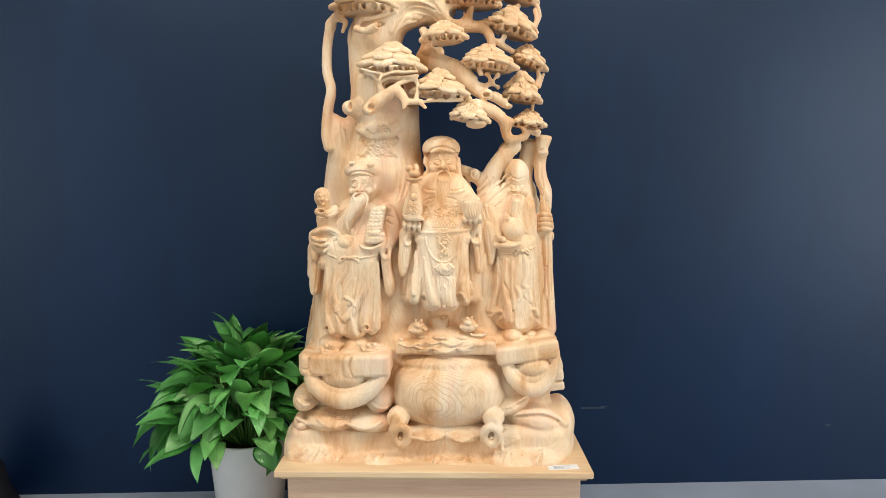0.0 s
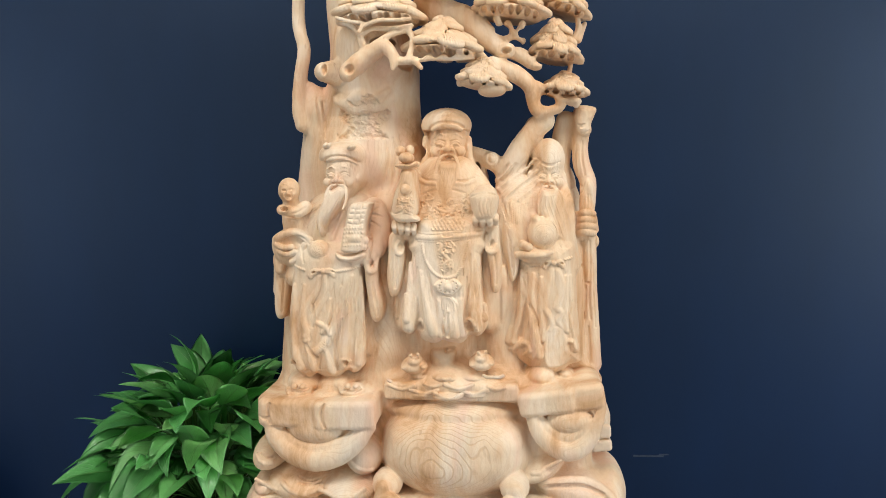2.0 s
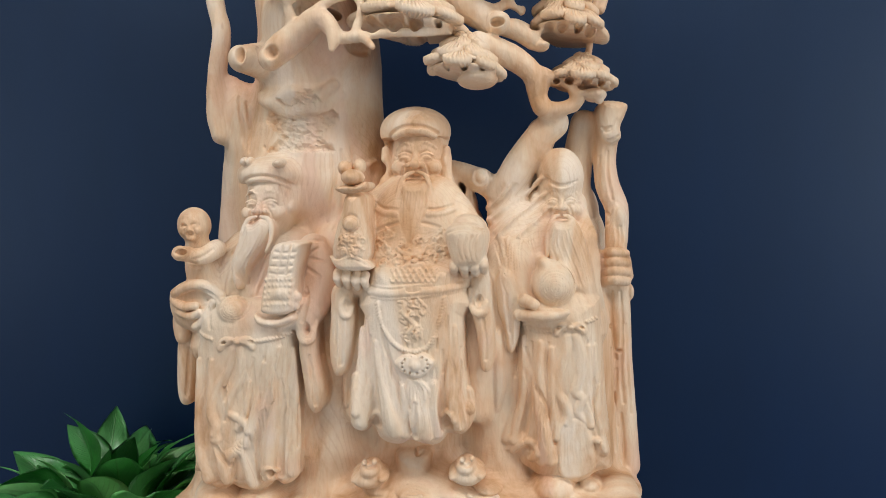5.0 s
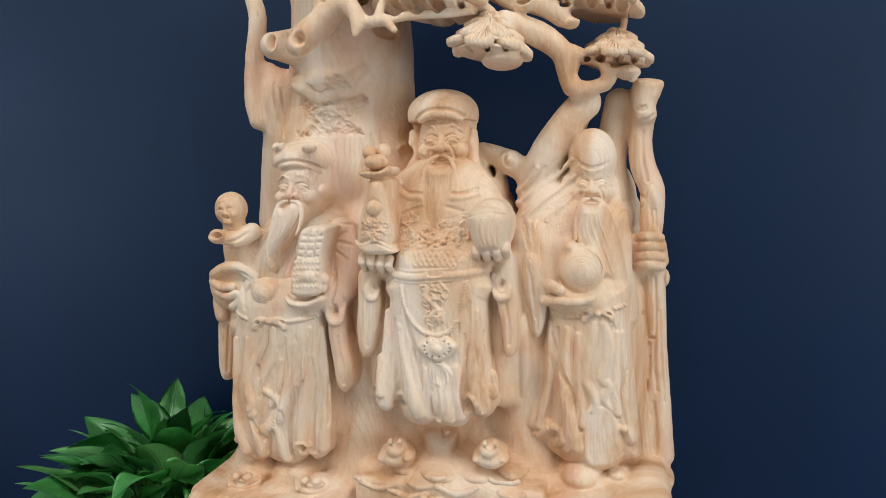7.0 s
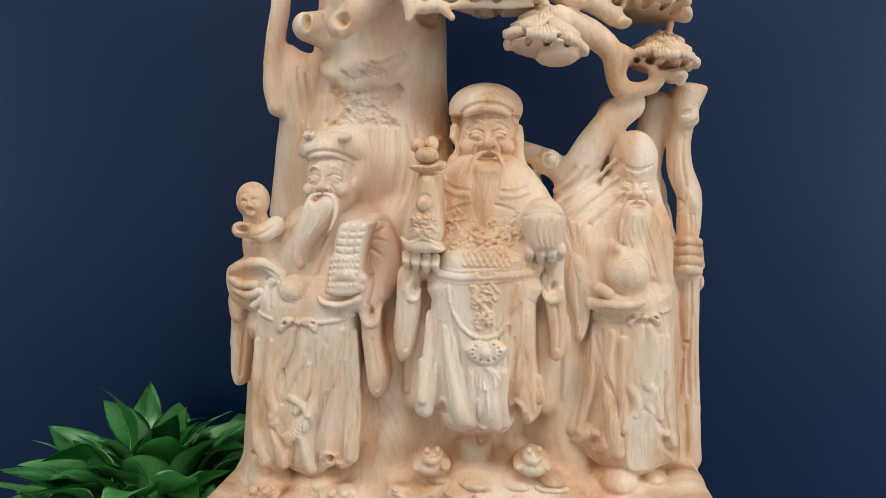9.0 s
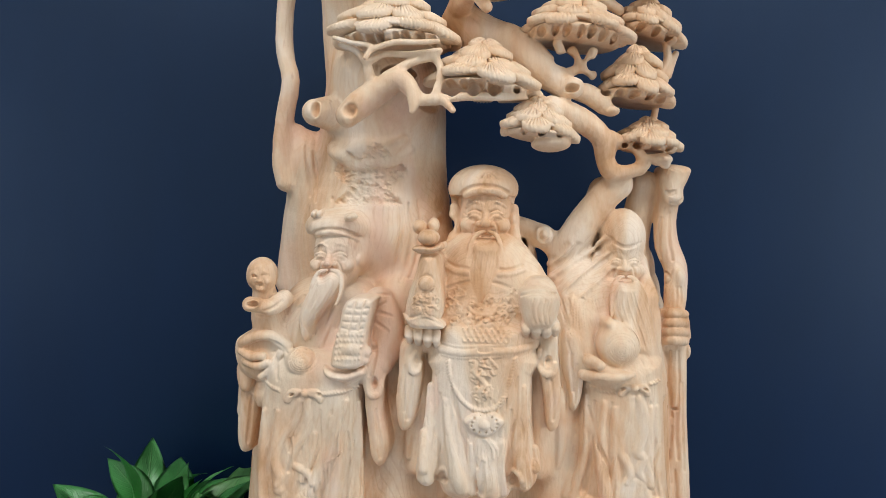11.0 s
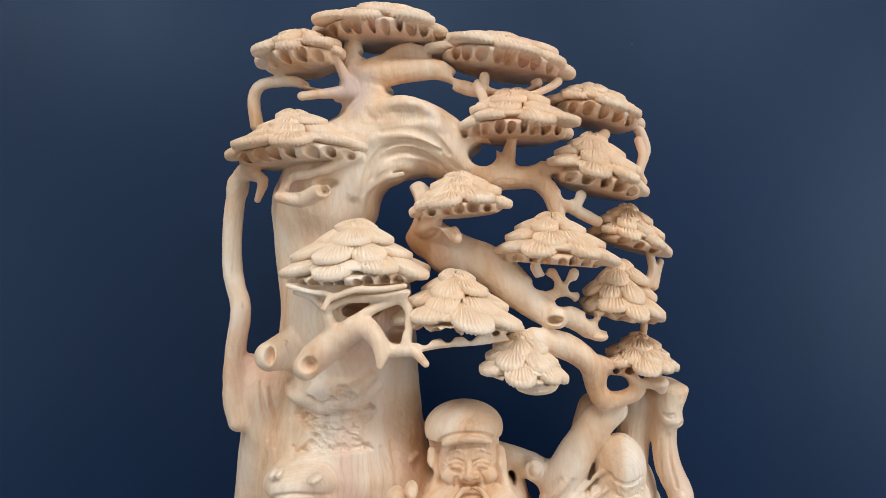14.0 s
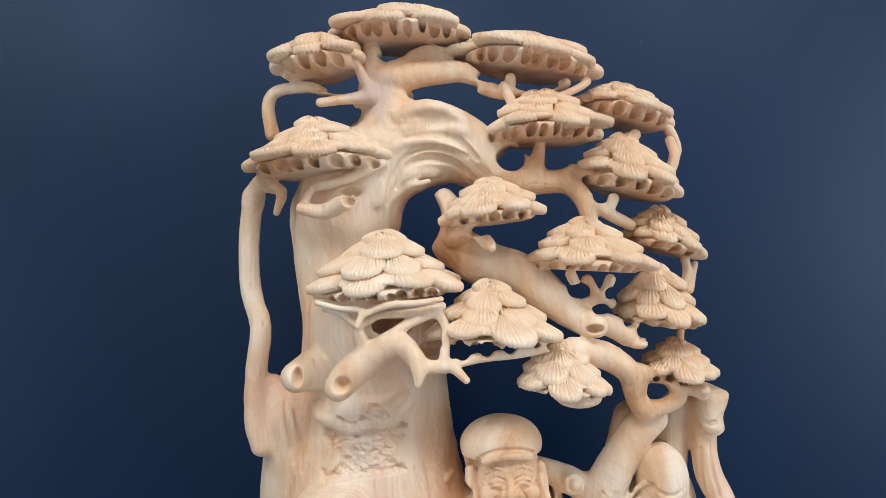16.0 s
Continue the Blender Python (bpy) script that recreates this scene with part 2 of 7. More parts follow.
part("pier", box_bm(-4.2, -3.0, -4.32, -4.2, 0.9, 2.6), NAVY, front)
part("pier", box_bm(3.0, 4.2, -4.32, -4.2, 0.9, 2.6), NAVY, front)
# closes the room out of view and limits bounced light
structure("ceiling", box_bm(-4.32, 4.32, -4.32, 3.4, 3.2, 3.3), CEILING, "unseen flat ceiling, dark grey to dim its reflection in the wall", "ceiling")


# ---- the carving: solid shapes blended on a fine grid, then skinned ----
VOX = 0.0015
STEP = np.array((0.0015, 0.0020, 0.0015))  # finer across the front than in depth
LOW, HIGH = np.array((-0.51, 1.95, 0.30)), np.array((0.44, 2.36, 1.985))
AXES = [np.arange(a, b, c, dtype=np.float32) for a, b, c in zip(LOW, HIGH, STEP)]
FIELD = np.full([len(a) for a in AXES], 0.04, np.float32)


def window(lo, hi):
    sl = []
    for i in range(3):
        a = max(0, int((lo[i] - LOW[i]) / STEP[i]))
        b = min(len(AXES[i]), int((hi[i] - LOW[i]) / STEP[i]) + 2)
        if b <= a:
            return None, None
        sl.append(slice(a, b))
    grid = (AXES[0][sl[0]][:, None, None], AXES[1][sl[1]][None, :, None], AXES[2][sl[2]][None, None, :])
    return tuple(sl), grid


def blend(sl, d, k, cut):
    f = FIELD[sl]
    if cut:
        d = -d
        h = np.maximum(k - np.abs(f - d), 0) / k
        FIELD[sl] = np.maximum(f, d) + h * h * (k * 0.25)
    else:
        h = np.maximum(k - np.abs(f - d), 0) / k
        FIELD[sl] = np.minimum(f, d) - h * h * (k * 0.25)


def blob(x, y, z, rx, ry, rz, k=0.006, rot=0.0, cut=False, under=None):
    """Adds (or carves out) an ellipsoid, turned by rot degrees in the front plane; under: flat underside that far below its middle."""
    c, s = math.cos(radians(rot)), math.sin(radians(rot))
    ex, ez = math.hypot(rx * c, rz * s), math.hypot(rx * s, rz * c)
    m = k + 2 * VOX
    sl, g = window((x - ex - m, y - ry - m, z - ez - m), (x + ex + m, y + ry + m, z + ez + m))
    if sl is None:
        return
    dx, dy, dz = g[0] - x, g[1] - y, g[2] - z
    u, w = c * dx + s * dz, c * dz - s * dx
    k0 = np.sqrt((u / rx) ** 2 + (dy / ry) ** 2 + (w / rz) ** 2)
    k1 = np.sqrt((u / rx**2) ** 2 + (dy / ry**2) ** 2 + (w / rz**2) ** 2) + 1e-6
    d = k0 * (k0 - 1) / k1
    if under is not None:
        d = np.maximum(d, -under - w)
    blend(sl, d.astype(np.float32), k, cut)


def slab(x, y, z, hx, hy, hz, r, k=0.006, rot=0.0, cut=False):
    """Adds (or carves out) a box with rounded edges, turned by rot degrees in the front plane."""
    c, s = math.cos(radians(rot)), math.sin(radians(rot))
    ex, ez = abs(hx * c) + abs(hz * s), abs(hx * s) + abs(hz * c)
    m = k + 2 * VOX
    sl, g = window((x - ex - m, y - hy - m, z - ez - m), (x + ex + m, y + hy + m, z + ez + m))
    if sl is None:
        return
    dx, dy, dz = g[0] - x, g[1] - y, g[2] - z
    q = [np.abs(c * dx + s * dz) - (hx - r), np.abs(dy) - (hy - r), np.abs(c * dz - s * dx) - (hz - r)]
    out = np.sqrt(sum(np.maximum(v, 0) ** 2 for v in q))
    d = out + np.minimum(np.maximum(np.maximum(q[0], q[1]), q[2]), 0) - r
    blend(sl, d.astype(np.float32), k, cut)


def glide(p):
    """A finer row of points through those given."""
    pad = np.vstack((2 * p[0] - p[1], p, 2 * p[-1] - p[-2]))
    pts = []
    for i in range(len(p) - 1):
        a, b, c, d = pad[i : i + 4]
        for t in (0.0, 0.34, 0.67):
            pts.append(0.5 * (2 * b + (c - a) * t + (2 * a - 5 * b + 4 * c - d) * t * t + (3 * b - a - 3 * c + d) * t**3))
    p = np.vstack((pts, p[-1:]))
    p[:, -1] = np.maximum(p[:, -1], 0.0008)
    return p


def tube(p, k, flat, cut):
    r = p[:, 3:4] * np.array((1, max(flat, 1), 1))
    m = k + 2 * VOX
    sl, g = window((p[:, :3] - r).min(0) - m, (p[:, :3] + r).max(0) + m)
    if sl is None:
        return
    best = None
    for a, b in zip(p, p[1:]):
        e = (b - a)[:3] / (1, flat, 1)
        d = (g[0] - a[0], (g[1] - a[1]) / flat, g[2] - a[2])
        t = np.clip((d[0] * e[0] + d[1] * e[1] + d[2] * e[2]) / max(float(e @ e), 1e-9), 0, 1)
        q = np.sqrt((d[0] - t * e[0]) ** 2 + (d[1] - t * e[1]) ** 2 + (d[2] - t * e[2]) ** 2) - (a[3] + t * (b[3] - a[3]))
        best = q if best is None else np.minimum(best, q)
    blend(sl, best.astype(np.float32), k, cut)


def limb(k, flat, *v, cut=False):
    """Adds (or carves out) a bent tapering tube through points x, y, z, radius; flat stretches its section in depth."""
    p = np.array(v, float).reshape(-1, 4)
    tube(glide(p) if len(p) > 2 else p, k, flat, cut)


def front_of(x, z, fallback):
    """Depth of the foremost surface at x, z so far."""
    i, j = int(round((x - LOW[0]) / VOX)), int(round((z - LOW[2]) / VOX))
    if 0 <= i < FIELD.shape[0] and 0 <= j < FIELD.shape[2]:
        column = FIELD[i, :, j]
        inside = column < 0
        if inside.any():
            n = int(inside.argmax())
            if n:
                return float(AXES[1][n]) + STEP[1] * float(column[n] / (column[n - 1] - column[n]))
    return fallback


def drape(k, sink, depth, *v, cut=False):
    """A raised fold (or a carved line) that follows the surface through points x, z, radius."""
    p = glide(np.array(v, float).reshape(-1, 3))
    y = np.array([front_of(a, b, depth) for a, b, r in p])
    near = np.abs(y - depth) < 0.032
    p, y = p[near], y[near]
    if len(y) < 2 or np.abs(np.diff(y)).max() > 0.022:
        keep = np.abs(y - np.median(y)) < 0.016 if len(y) else np.zeros(0, bool)
        p, y = p[keep], y[keep]
    if len(y) < 2:
        return
    if len(y) > 4:
        y[1:-1] = (y[:-2] + y[1:-1] + y[2:]) / 3
    tube(np.stack((p[:, 0], y + p[:, 2] * sink, p[:, 1], p[:, 2]), -1), k, 1.0, cut)


def chisel_patch(x, z, w, h, depth, seed):
    """Short coarse gouge marks over a bare patch of the trunk."""
    rnd = random.Random(seed)
    for i in range(4600):
        u, v = rnd.uniform(-1, 1), rnd.uniform(-1, 1)
        if abs(u) > 0.78 + 0.22 * math.sin(5 * v + 1) or v > 0.75 + 0.25 * math.sin(6 * u):
            continue
        cx, cz, t = x + u * w, z + v * h, rnd.uniform(-0.8, 0.3)
        dx, dz = 0.0036 * math.cos(t), 0.0036 * math.sin(t)
        drape(0.001, -0.3, depth, cx - dx, cz - dz, 0.0013, cx + dx, cz + dz, 0.0015, cut=True)


def plate(depth, bulge, reach, back, k, *v, cut=False, lean=0.0):
    """Adds (or carves out) a cushion with the outline x, z: its front swells by bulge within reach of the edge and leans back upwards."""
    p = np.array(v, float).reshape(-1, 2)
    fine = []
    for i in range(len(p)):
        a, b, c, d = (p[(i + j) % len(p)] for j in (-1, 0, 1, 2))
        for t in (0.0, 0.25, 0.5, 0.75):
            fine.append(0.5 * (2 * b + (c - a) * t + (2 * a - 5 * b + 4 * c - d) * t * t + (3 * b - a - 3 * c + d) * t**3))
    m = k + 2 * VOX
    lo, hi = np.min(fine, 0), np.max(fine, 0)
    slope = abs(lean) * (hi[1] - lo[1]) / 2
    sl, g = window((lo[0] - m, depth - bulge - slope - m, lo[1] - m), (hi[0] + m, back + m, hi[1] + m))
    if sl is None:
        return
    px, pz = g[0][:, :, 0], g[2][:, 0, :]
    best, odd = np.full((px.shape[0], pz.shape[1]), 1e9), np.zeros((px.shape[0], pz.shape[1]), bool)
    for (ax, az), (bx, bz) in zip(fine, fine[1:] + fine[:1]):
        ex, ez = bx - ax, bz - az
        t = np.clip(((px - ax) * ex + (pz - az) * ez) / max(ex * ex + ez * ez, 1e-12), 0, 1)
        best = np.minimum(best, (px - ax - t * ex) ** 2 + (pz - az - t * ez) ** 2)
        if az != bz:
            odd ^= ((az > pz) != (bz > pz)) & (px < ax + (pz - az) * ex / ez)
    edge = np.where(odd, -1, 1) * np.sqrt(best)
    rise = np.clip(-edge / reach, 0, 1)
    front = depth - bulge * np.sqrt(1 - (1 - rise) ** 2) + lean * (pz - (lo[1] + hi[1]) / 2)
    d = np.maximum(np.maximum(edge[:, None, :], (front[:, None, :] - g[1]) * 0.8), g[1] - back)
    blend(sl, d.astype(np.float32), k, cut)


def rope(r, depth, *v):
    """A twisted cord laid on the surface through points x, z."""
    p = glide(np.column_stack((np.array(v, float).reshape(-1, 2), np.full(len(v) // 2, r))))[:, :2]
    run = np.concatenate(([0], np.cumsum(np.hypot(*np.diff(p, axis=0).T))))
    for q in np.arange(r, run[-1], 1.25 * r):
        x, z = np.interp(q, run, p[:, 0]), np.interp(q, run, p[:, 1])
        tx, tz = np.interp(q + r, run, p[:, 0]) - np.interp(q - r, run, p[:, 0]), np.interp(q + r, run, p[:, 1]) - np.interp(q - r, run, p[:, 1])
        w = math.hypot(tx, tz) + 1e-9
        tx, tz = tx / w * r, tz / w * r
        y = front_of(x, z, depth)
        if abs(y - depth) > 0.04:
            continue
        ends = [(x - 0.6 * tz - 0.5 * tx, y, z + 0.6 * tx - 0.5 * tz, 0.5 * r), (x, y - 0.35 * r, z, 0.6 * r), (x + 0.6 * tz + 0.5 * tx, y, z - 0.6 * tx + 0.5 * tz, 0.5 * r)]
        tube(np.array(ends), 0.0006, 1.0, False)


def strands(depth, count, r, *v):
    """Fine lines cut side by side, spread between a first and a last line of points x, z."""
    a, b = np.array(v, float).reshape(2, -1, 2)
    rnd = random.Random(count * 7 + len(v))
    for i in range(count):
        f = np.clip((i + 0.5) / count + np.array([rnd.uniform(-0.22, 0.22) / count for q in a]), 0, 1)[:, None]
        p = a + (b - a) * f
        w = r * np.clip(1.15 - 0.5 * np.abs(np.linspace(-1, 1, len(p))) ** 2, 0, 2) * rnd.uniform(0.85, 1.2)
        drape(0.001, -0.15, depth, *np.column_stack((p, w)).ravel(), cut=True)


def scrollwork(x, z, w, h, depth, count, r, seed):
    """Small raised curls over an oval field, as on embroidered cloth."""
    rnd = random.Random(seed)
    for i in range(count):
        a, q = rnd.uniform(0, 6.28), math.sqrt(rnd.random())
        cx, cz = x + w * q * math.cos(a), z + h * q * math.sin(a)
        start, size, turn = rnd.uniform(0, 6.28), r * rnd.uniform(1.8, 3.4), rnd.choice((-1, 1))
        v = []
        for j in range(6):
            t = start + turn * 0.85 * j
            v += [cx + size * (1 - 0.1 * j) * math.cos(t), cz + size * (1 - 0.1 * j) * math.sin(t), r * (1 - 0.08 * j)]
        drape(0.0008, -0.1, depth, *v)


def scales(x, z, w, h, depth, pitch):
    """Staggered rows of raised scales."""
    for j in range(int(2 * h / pitch) + 2):
        for i in range(int(2 * w / pitch) + 1):
            cx, cz = x - w + (i + 0.5 * (j % 2)) * pitch, z + h - j * pitch * 0.8
            v = []
            for q in range(5):
                t = math.pi * (1 + q / 4)
                v += [cx + 0.45 * pitch * math.cos(t), cz + 0.5 * pitch * math.sin(t), 0.2 * pitch]
            drape(0.0006, -0.2, depth, *v)


def face(x, y, z, s, turn=0.0, old=True):
    """A laughing face of half width s whose nose tip is at x, z; y: front of the skull; turn: features moved sideways."""
    f = turn * s

    def spot(u, v, w):
        return (x + s * u + f * (1 - abs(u) * 0.5), y + s * v, z + s * w)

    def line(r, *v, cut=True):
        p = np.array(v, float).reshape(-1, 2)
        for m in (-1, 1):
            rows = []
            for u, w in p:
                q = spot(m * u, 0, w)
                rows += [q[0], q[2], max(r * s, 0.0012)]
            drape(0.0008, -0.1, y + 0.05 * s, *rows, cut=cut)

    blob(x, y + 0.95 * s, z + 0.20 * s, 1.04 * s, 0.98 * s, 1.36 * s, 0.004)
    blob(x, y + 0.97 * s, z + 0.75 * s, 0.97 * s, 0.97 * s, 1.05 * s, 0.004)
    for m in (-1, 1):
        blob(*spot(m * 0.40, -0.01, 0.43), 0.30 * s, 0.12 * s, 0.17 * s, 0.003, cut=True)
        blob(*spot(m * 0.54, 0.26, -0.02), 0.40 * s, 0.25 * s, 0.30 * s, 0.006)
        blob(*spot(m * 0.40, 0.11, 0.38), 0.28 * s, 0.13 * s, 0.16 * s, 0.001)
        limb(0.003, 1, *spot(m * 0.12, 0.04, 0.74), 0.035 * s, *spot(m * 0.40, 0.06, 0.88), 0.06 * s, *spot(m * 0.76, 0.28, 0.66), 0.03 * s)
    limb(0.003, 1, *spot(0, 0.05, 0.50), 0.08 * s, *spot(0, -0.06, 0.30), 0.11 * s, *spot(0, -0.18, 0.08), 0.18 * s)
    blob(*spot(0, 0.10, -0.70), 0.34 * s, 0.24 * s, 0.20 * s, 0.005)
    for m in (-1, 1):
        blob(*spot(m * 0.23, -0.06, 0.04), 0.14 * s, 0.15 * s, 0.12 * s, 0.001)
        blob(*spot(m * 0.20, -0.03, -0.30), 0.17 * s, 0.24 * s, 0.10 * s, 0.001, 25 * m, cut=True)
    blob(*spot(0, -0.05, -0.36), 0.26 * s, 0.25 * s, 0.11 * s, 0.001, cut=True)
    blob(*spot(0, -0.01, -0.51), 0.25 * s, 0.12 * s, 0.08 * s, 0.001)
    line(0.052, 0.70, 0.28, 0.56, 0.39, 0.40, 0.44, 0.25, 0.39, 0.13, 0.27)
    line(0.030, 0.64, 0.47, 0.42, 0.57, 0.16, 0.47)
    line(0.028, 0.60, 0.20, 0.42, 0.15, 0.22, 0.20)
    line(0.055, 0.32, 0.16, 0.44, -0.04, 0.50, -0.30)
    if old:
        line(0.028, 0.72, 0.36, 0.84, 0.44)
        line(0.028, 0.74, 0.26, 0.88, 0.26)
        for i in range(5):
            u = 0.16 + 0.11 * i
            line(0.024, u, 0.68 + 0.1 * math.sin(u * 4), u + 0.07, 0.86 + 0.06 * math.sin(u * 4))


def creases(x, z, w, h, depth, count, r, lean, seed):
    """Long shallow gouge lines down hanging cloth or bark."""
    rnd = random.Random(seed)
    for i in range(count):
        u, v = rnd.uniform(-1, 1), rnd.uniform(-1, 1)
        length, bend = h * rnd.uniform(0.3, 0.75), rnd.uniform(-0.12, 0.12)
        cx, cz = x + w * u, z + h * v * 0.6
        rows = []
        for j in range(4):
            t = j / 3 * 2 - 1
            rows += [cx + (lean + 0.25 * u) * length * -t * 0.35 + bend * length * t * t, cz + length * 0.5 * -t, r * (1 - 0.5 * t * t) * rnd.uniform(0.8, 1.2)]
        drape(0.002, 0.15 if i % 3 else -0.1, depth, *rows, cut=True)


FANS = []


def clump(x, y, z, a, b, h, band, tilt, seed, holes):
    """A pad of pine needles: tiers of overlapping ribbed fans over a band of small bored holes."""
    rnd = random.Random(seed)
    s = math.sin(radians(tilt))
    blob(x, y, z + h * 0.05, a * 0.80, b * 0.80, h * 0.30, 0.003, tilt, under=band * 0.12)
    blob(x, y, z + h * 0.28, a * 0.42, b * 0.42, h * 0.50, 0.003, tilt)
    # apron below the pad, bored with a row of uneven round holes
    blob(x, y + b * 0.03, z - 0.003 - band * 0.40, a * 0.84, b * 0.84, band * 0.75, 0.004, tilt, under=band * 0.42)
    for i in range(holes + 1):
        u = (i / holes - 0.5) * 1.6 + rnd.uniform(-0.03, 0.03)
        fy = y - b * 0.84 * math.sqrt(1 - u * u)
        size = rnd.uniform(0.75, 1.15)
        blob(x + u * a, fy, z - 0.003 - band * (0.60 + rnd.uniform(-0.08, 0.08)) + s * u * a, min(0.66 * a / holes, band * 0.52) * size, b * 0.55, band * 0.40 * size, 0.002, 0.0, True)
    # tiers of fans from the rim upwards: inner and outer reach, inner and outer height, number round the pad
    tiers = ((0.30, 1.04, 0.36, -0.04, 8), (0.14, 0.84, 0.66, 0.27, 7), (0.02, 0.60, 0.92, 0.60, 5), (0.0, 0.30, 1.04, 0.93, 3))
    for level, (r0, r1, h0, h1, count) in enumerate(tiers):
        off = -math.pi / 2 + rnd.uniform(-0.35, 0.35)
        for i in range(count):
            ang = off + 2 * math.pi * (i + 0.5 * (level % 2) + rnd.uniform(-0.16, 0.16)) / count
            FANS.append((x, y, z, a, b, h, s, ang, r0, r1 * rnd.uniform(0.88, 1.05), h0 + rnd.uniform(-0.03, 0.03), h1 + (0.05 if i % 2 else -0.04) + rnd.uniform(-0.04, 0.04), math.pi / count * rnd.uniform(1.10, 1.30)))


def fan_mesh(x, y, z, a, b, h, s, ang, r0, r1, h0, h1, half, nv=8):
    """One fan lying like a shingle on the pad: a smooth swelling shell with incised needles, a round edge and a thick rim."""
    ribs = int(min(17, max(7, 2 * half * r1 * 0.9 * a / 0.0055)))
    nu = ribs * 6 + 1
    uu = np.linspace(-1, 1, nu)[None, :]
    vv = np.linspace(0, 1, nv)[:, None] ** 0.85
    edge = 0.30 + 0.70 * np.sqrt(np.clip(1 - np.abs(uu) ** 2.2, 0, 1))
    along = vv * edge
    reach = r0 + (r1 - r0) * along
    theta = ang + half * uu * (0.25 + 0.75 * vv**0.7)
    ca, sa = np.cos(theta), np.sin(theta)
    height = h * (h0 + (h1 - h0) * along**1.5)
    swell = h * 0.09 * (1 - np.abs(uu) ** 2.2) * np.sin(np.pi * (0.15 + 0.70 * vv))
    phase = np.abs((ribs * 0.5 * (uu + 1) + 0.5) % 1.0 - 0.5)
    groove = -0.0046 * np.clip(1 - phase / 0.25, 0, 1) * np.clip(vv * 2.8 - 0.8, 0, 1) * (1 - 0.6 * vv**6) * np.clip(6 - 6 * np.abs(uu), 0, 1)
    px, py, pz = np.broadcast_arrays(x + a * reach * ca, y + b * reach * sa, z + height + swell + groove + s * a * reach * ca)
    out = 1 + groove / a * 0.35
    px, py = x + (px - x) * out, y + (py - y) * out
    rows = [np.stack((px, py, pz), -1).reshape(-1, 3)]
    # rounded lip, then back under
    for inward, down in ((1.008, 0.0022), (1.006, 0.0062), (0.985, 0.0092), (0.93, 0.0100), (0.65, 0.0080)):
        rows.append(np.stack((x + (px[-1] - x) * inward, y + (py[-1] - y) * inward, pz[-1] - down), -1))
    verts = np.vstack(rows)
    i, j = np.meshgrid(np.arange(nv + 4), np.arange(nu - 1), indexing="ij")
    q = (i * nu + j).ravel()
    return verts, np.stack((q, q + nu, q + nu + 1, q + 1), -1)


# rocky base
slab(-.047, 2.210, .338, .440, .180, .068, .030, .020)
slab(-.034, 2.245, .478, .389, .140, .209, .040, .020)
blob(-.398, 2.115, .308, .122, .130, .055, .012)
blob(-.191, 2.108, .294, .157, .140, .044, .012)
blob(.033, 2.115, .289, .165, .150, .044, .012)
blob(.228, 2.120, .302, .155, .150, .051, .012)
blob(.355, 2.160, .330, .082, .140, .075, .012, 10)
blob(-.462, 2.150, .320, .065, .140, .083, .012)
slab(-.422, 2.140, .324, .067, .140, .022, .016, .010)
blob(.312, 2.165, .419, .123, .130, .056, .010, -12)
blob(.318, 2.098, .316, .087, .120, .040, .006)
blob(.389, 2.170, .391, .049, .120, .079, .012)
drape(.006, 0.2, 2.040, .185, .419, .009, .233, .438, .012, .291, .451, .014, .344, .446, .013, .393, .415, .009)
blob(.271, 2.015, .429, .070, .022, .016, .008, -10, cut=True)
drape(.004, 0.3, 2.030, .184, .390, .005, .219, .423, .006, .255, .442, .006, .316, .446, .006, .370, .425, .005, cut=True)
drape(.006, 0.2, 2.000, .200, .357, .007, .252, .388, .011, .304, .407, .013, .357, .393, .009)
drape(.004, 0.08, 2.030, .175, .445, .006, .182, .399, .007, .190, .344, .006)
drape(.003, 0.3, 1.990, .229, .352, .004, .269, .371, .006, .338, .375, .005, cut=True)
drape(.005, 0.3, 2.020, -.448, .399, .006, -.358, .407, .005, -.251, .397, .006, -.162, .409, .005, cut=True)
drape(.004, 0.3, 1.990, -.362, .347, .005, -.332, .387, .006, -.296, .413, .005, cut=True)
drape(.006, 0.2, 1.990, -.318, .362, .007, -.273, .395, .010, -.212, .402, .009, -.159, .388, .007)
drape(.005, 0.3, 1.990, -.247, .384, .005, -.212, .357, .006, -.199, .312, .005, cut=True)
drape(.005, 0.3, 1.990, .086, .369, .005, .072, .342, .006, .086, .311, .005, cut=True)
drape(.004, 0.08, 1.980, -.158, .371, .006, -.106, .386, .009, -.036, .379, .007, .033, .387, .007)
drape(.003, 0.13, 1.990, -.455, .324, .005, -.444, .337, .006, -.428, .348, .004)
drape(.002, 0.3, 1.985, -.434, .328, .004, -.426, .343, .004, -.417, .355, .004, cut=True)
drape(.003, 0.13, 1.990, -.424, .308, .005, -.413, .321, .005, -.396, .336, .004)
drape(.002, 0.3, 1.985, -.403, .313, .004, -.396, .327, .004, -.387, .343, .004, cut=True)
drape(.003, 0.13, 1.990, -.392, .334, .004, -.382, .347, .006, -.369, .353, .004)
drape(.002, 0.3, 1.985, -.372, .339, .004, -.365, .353, .004, -.356, .360, .004, cut=True)
drape(.003, 0.13, 1.990, -.362, .334, .005, -.351, .347, .006, -.332, .365, .004)
drape(.002, 0.3, 1.985, -.341, .338, .004, -.334, .352, .004, -.325, .372, .004, cut=True)
drape(.003, 0.13, 1.990, -.331, .309, .004, -.320, .322, .005, -.309, .326, .005)
drape(.002, 0.3, 1.985, -.311, .313, .004, -.303, .328, .004, -.295, .334, .004, cut=True)
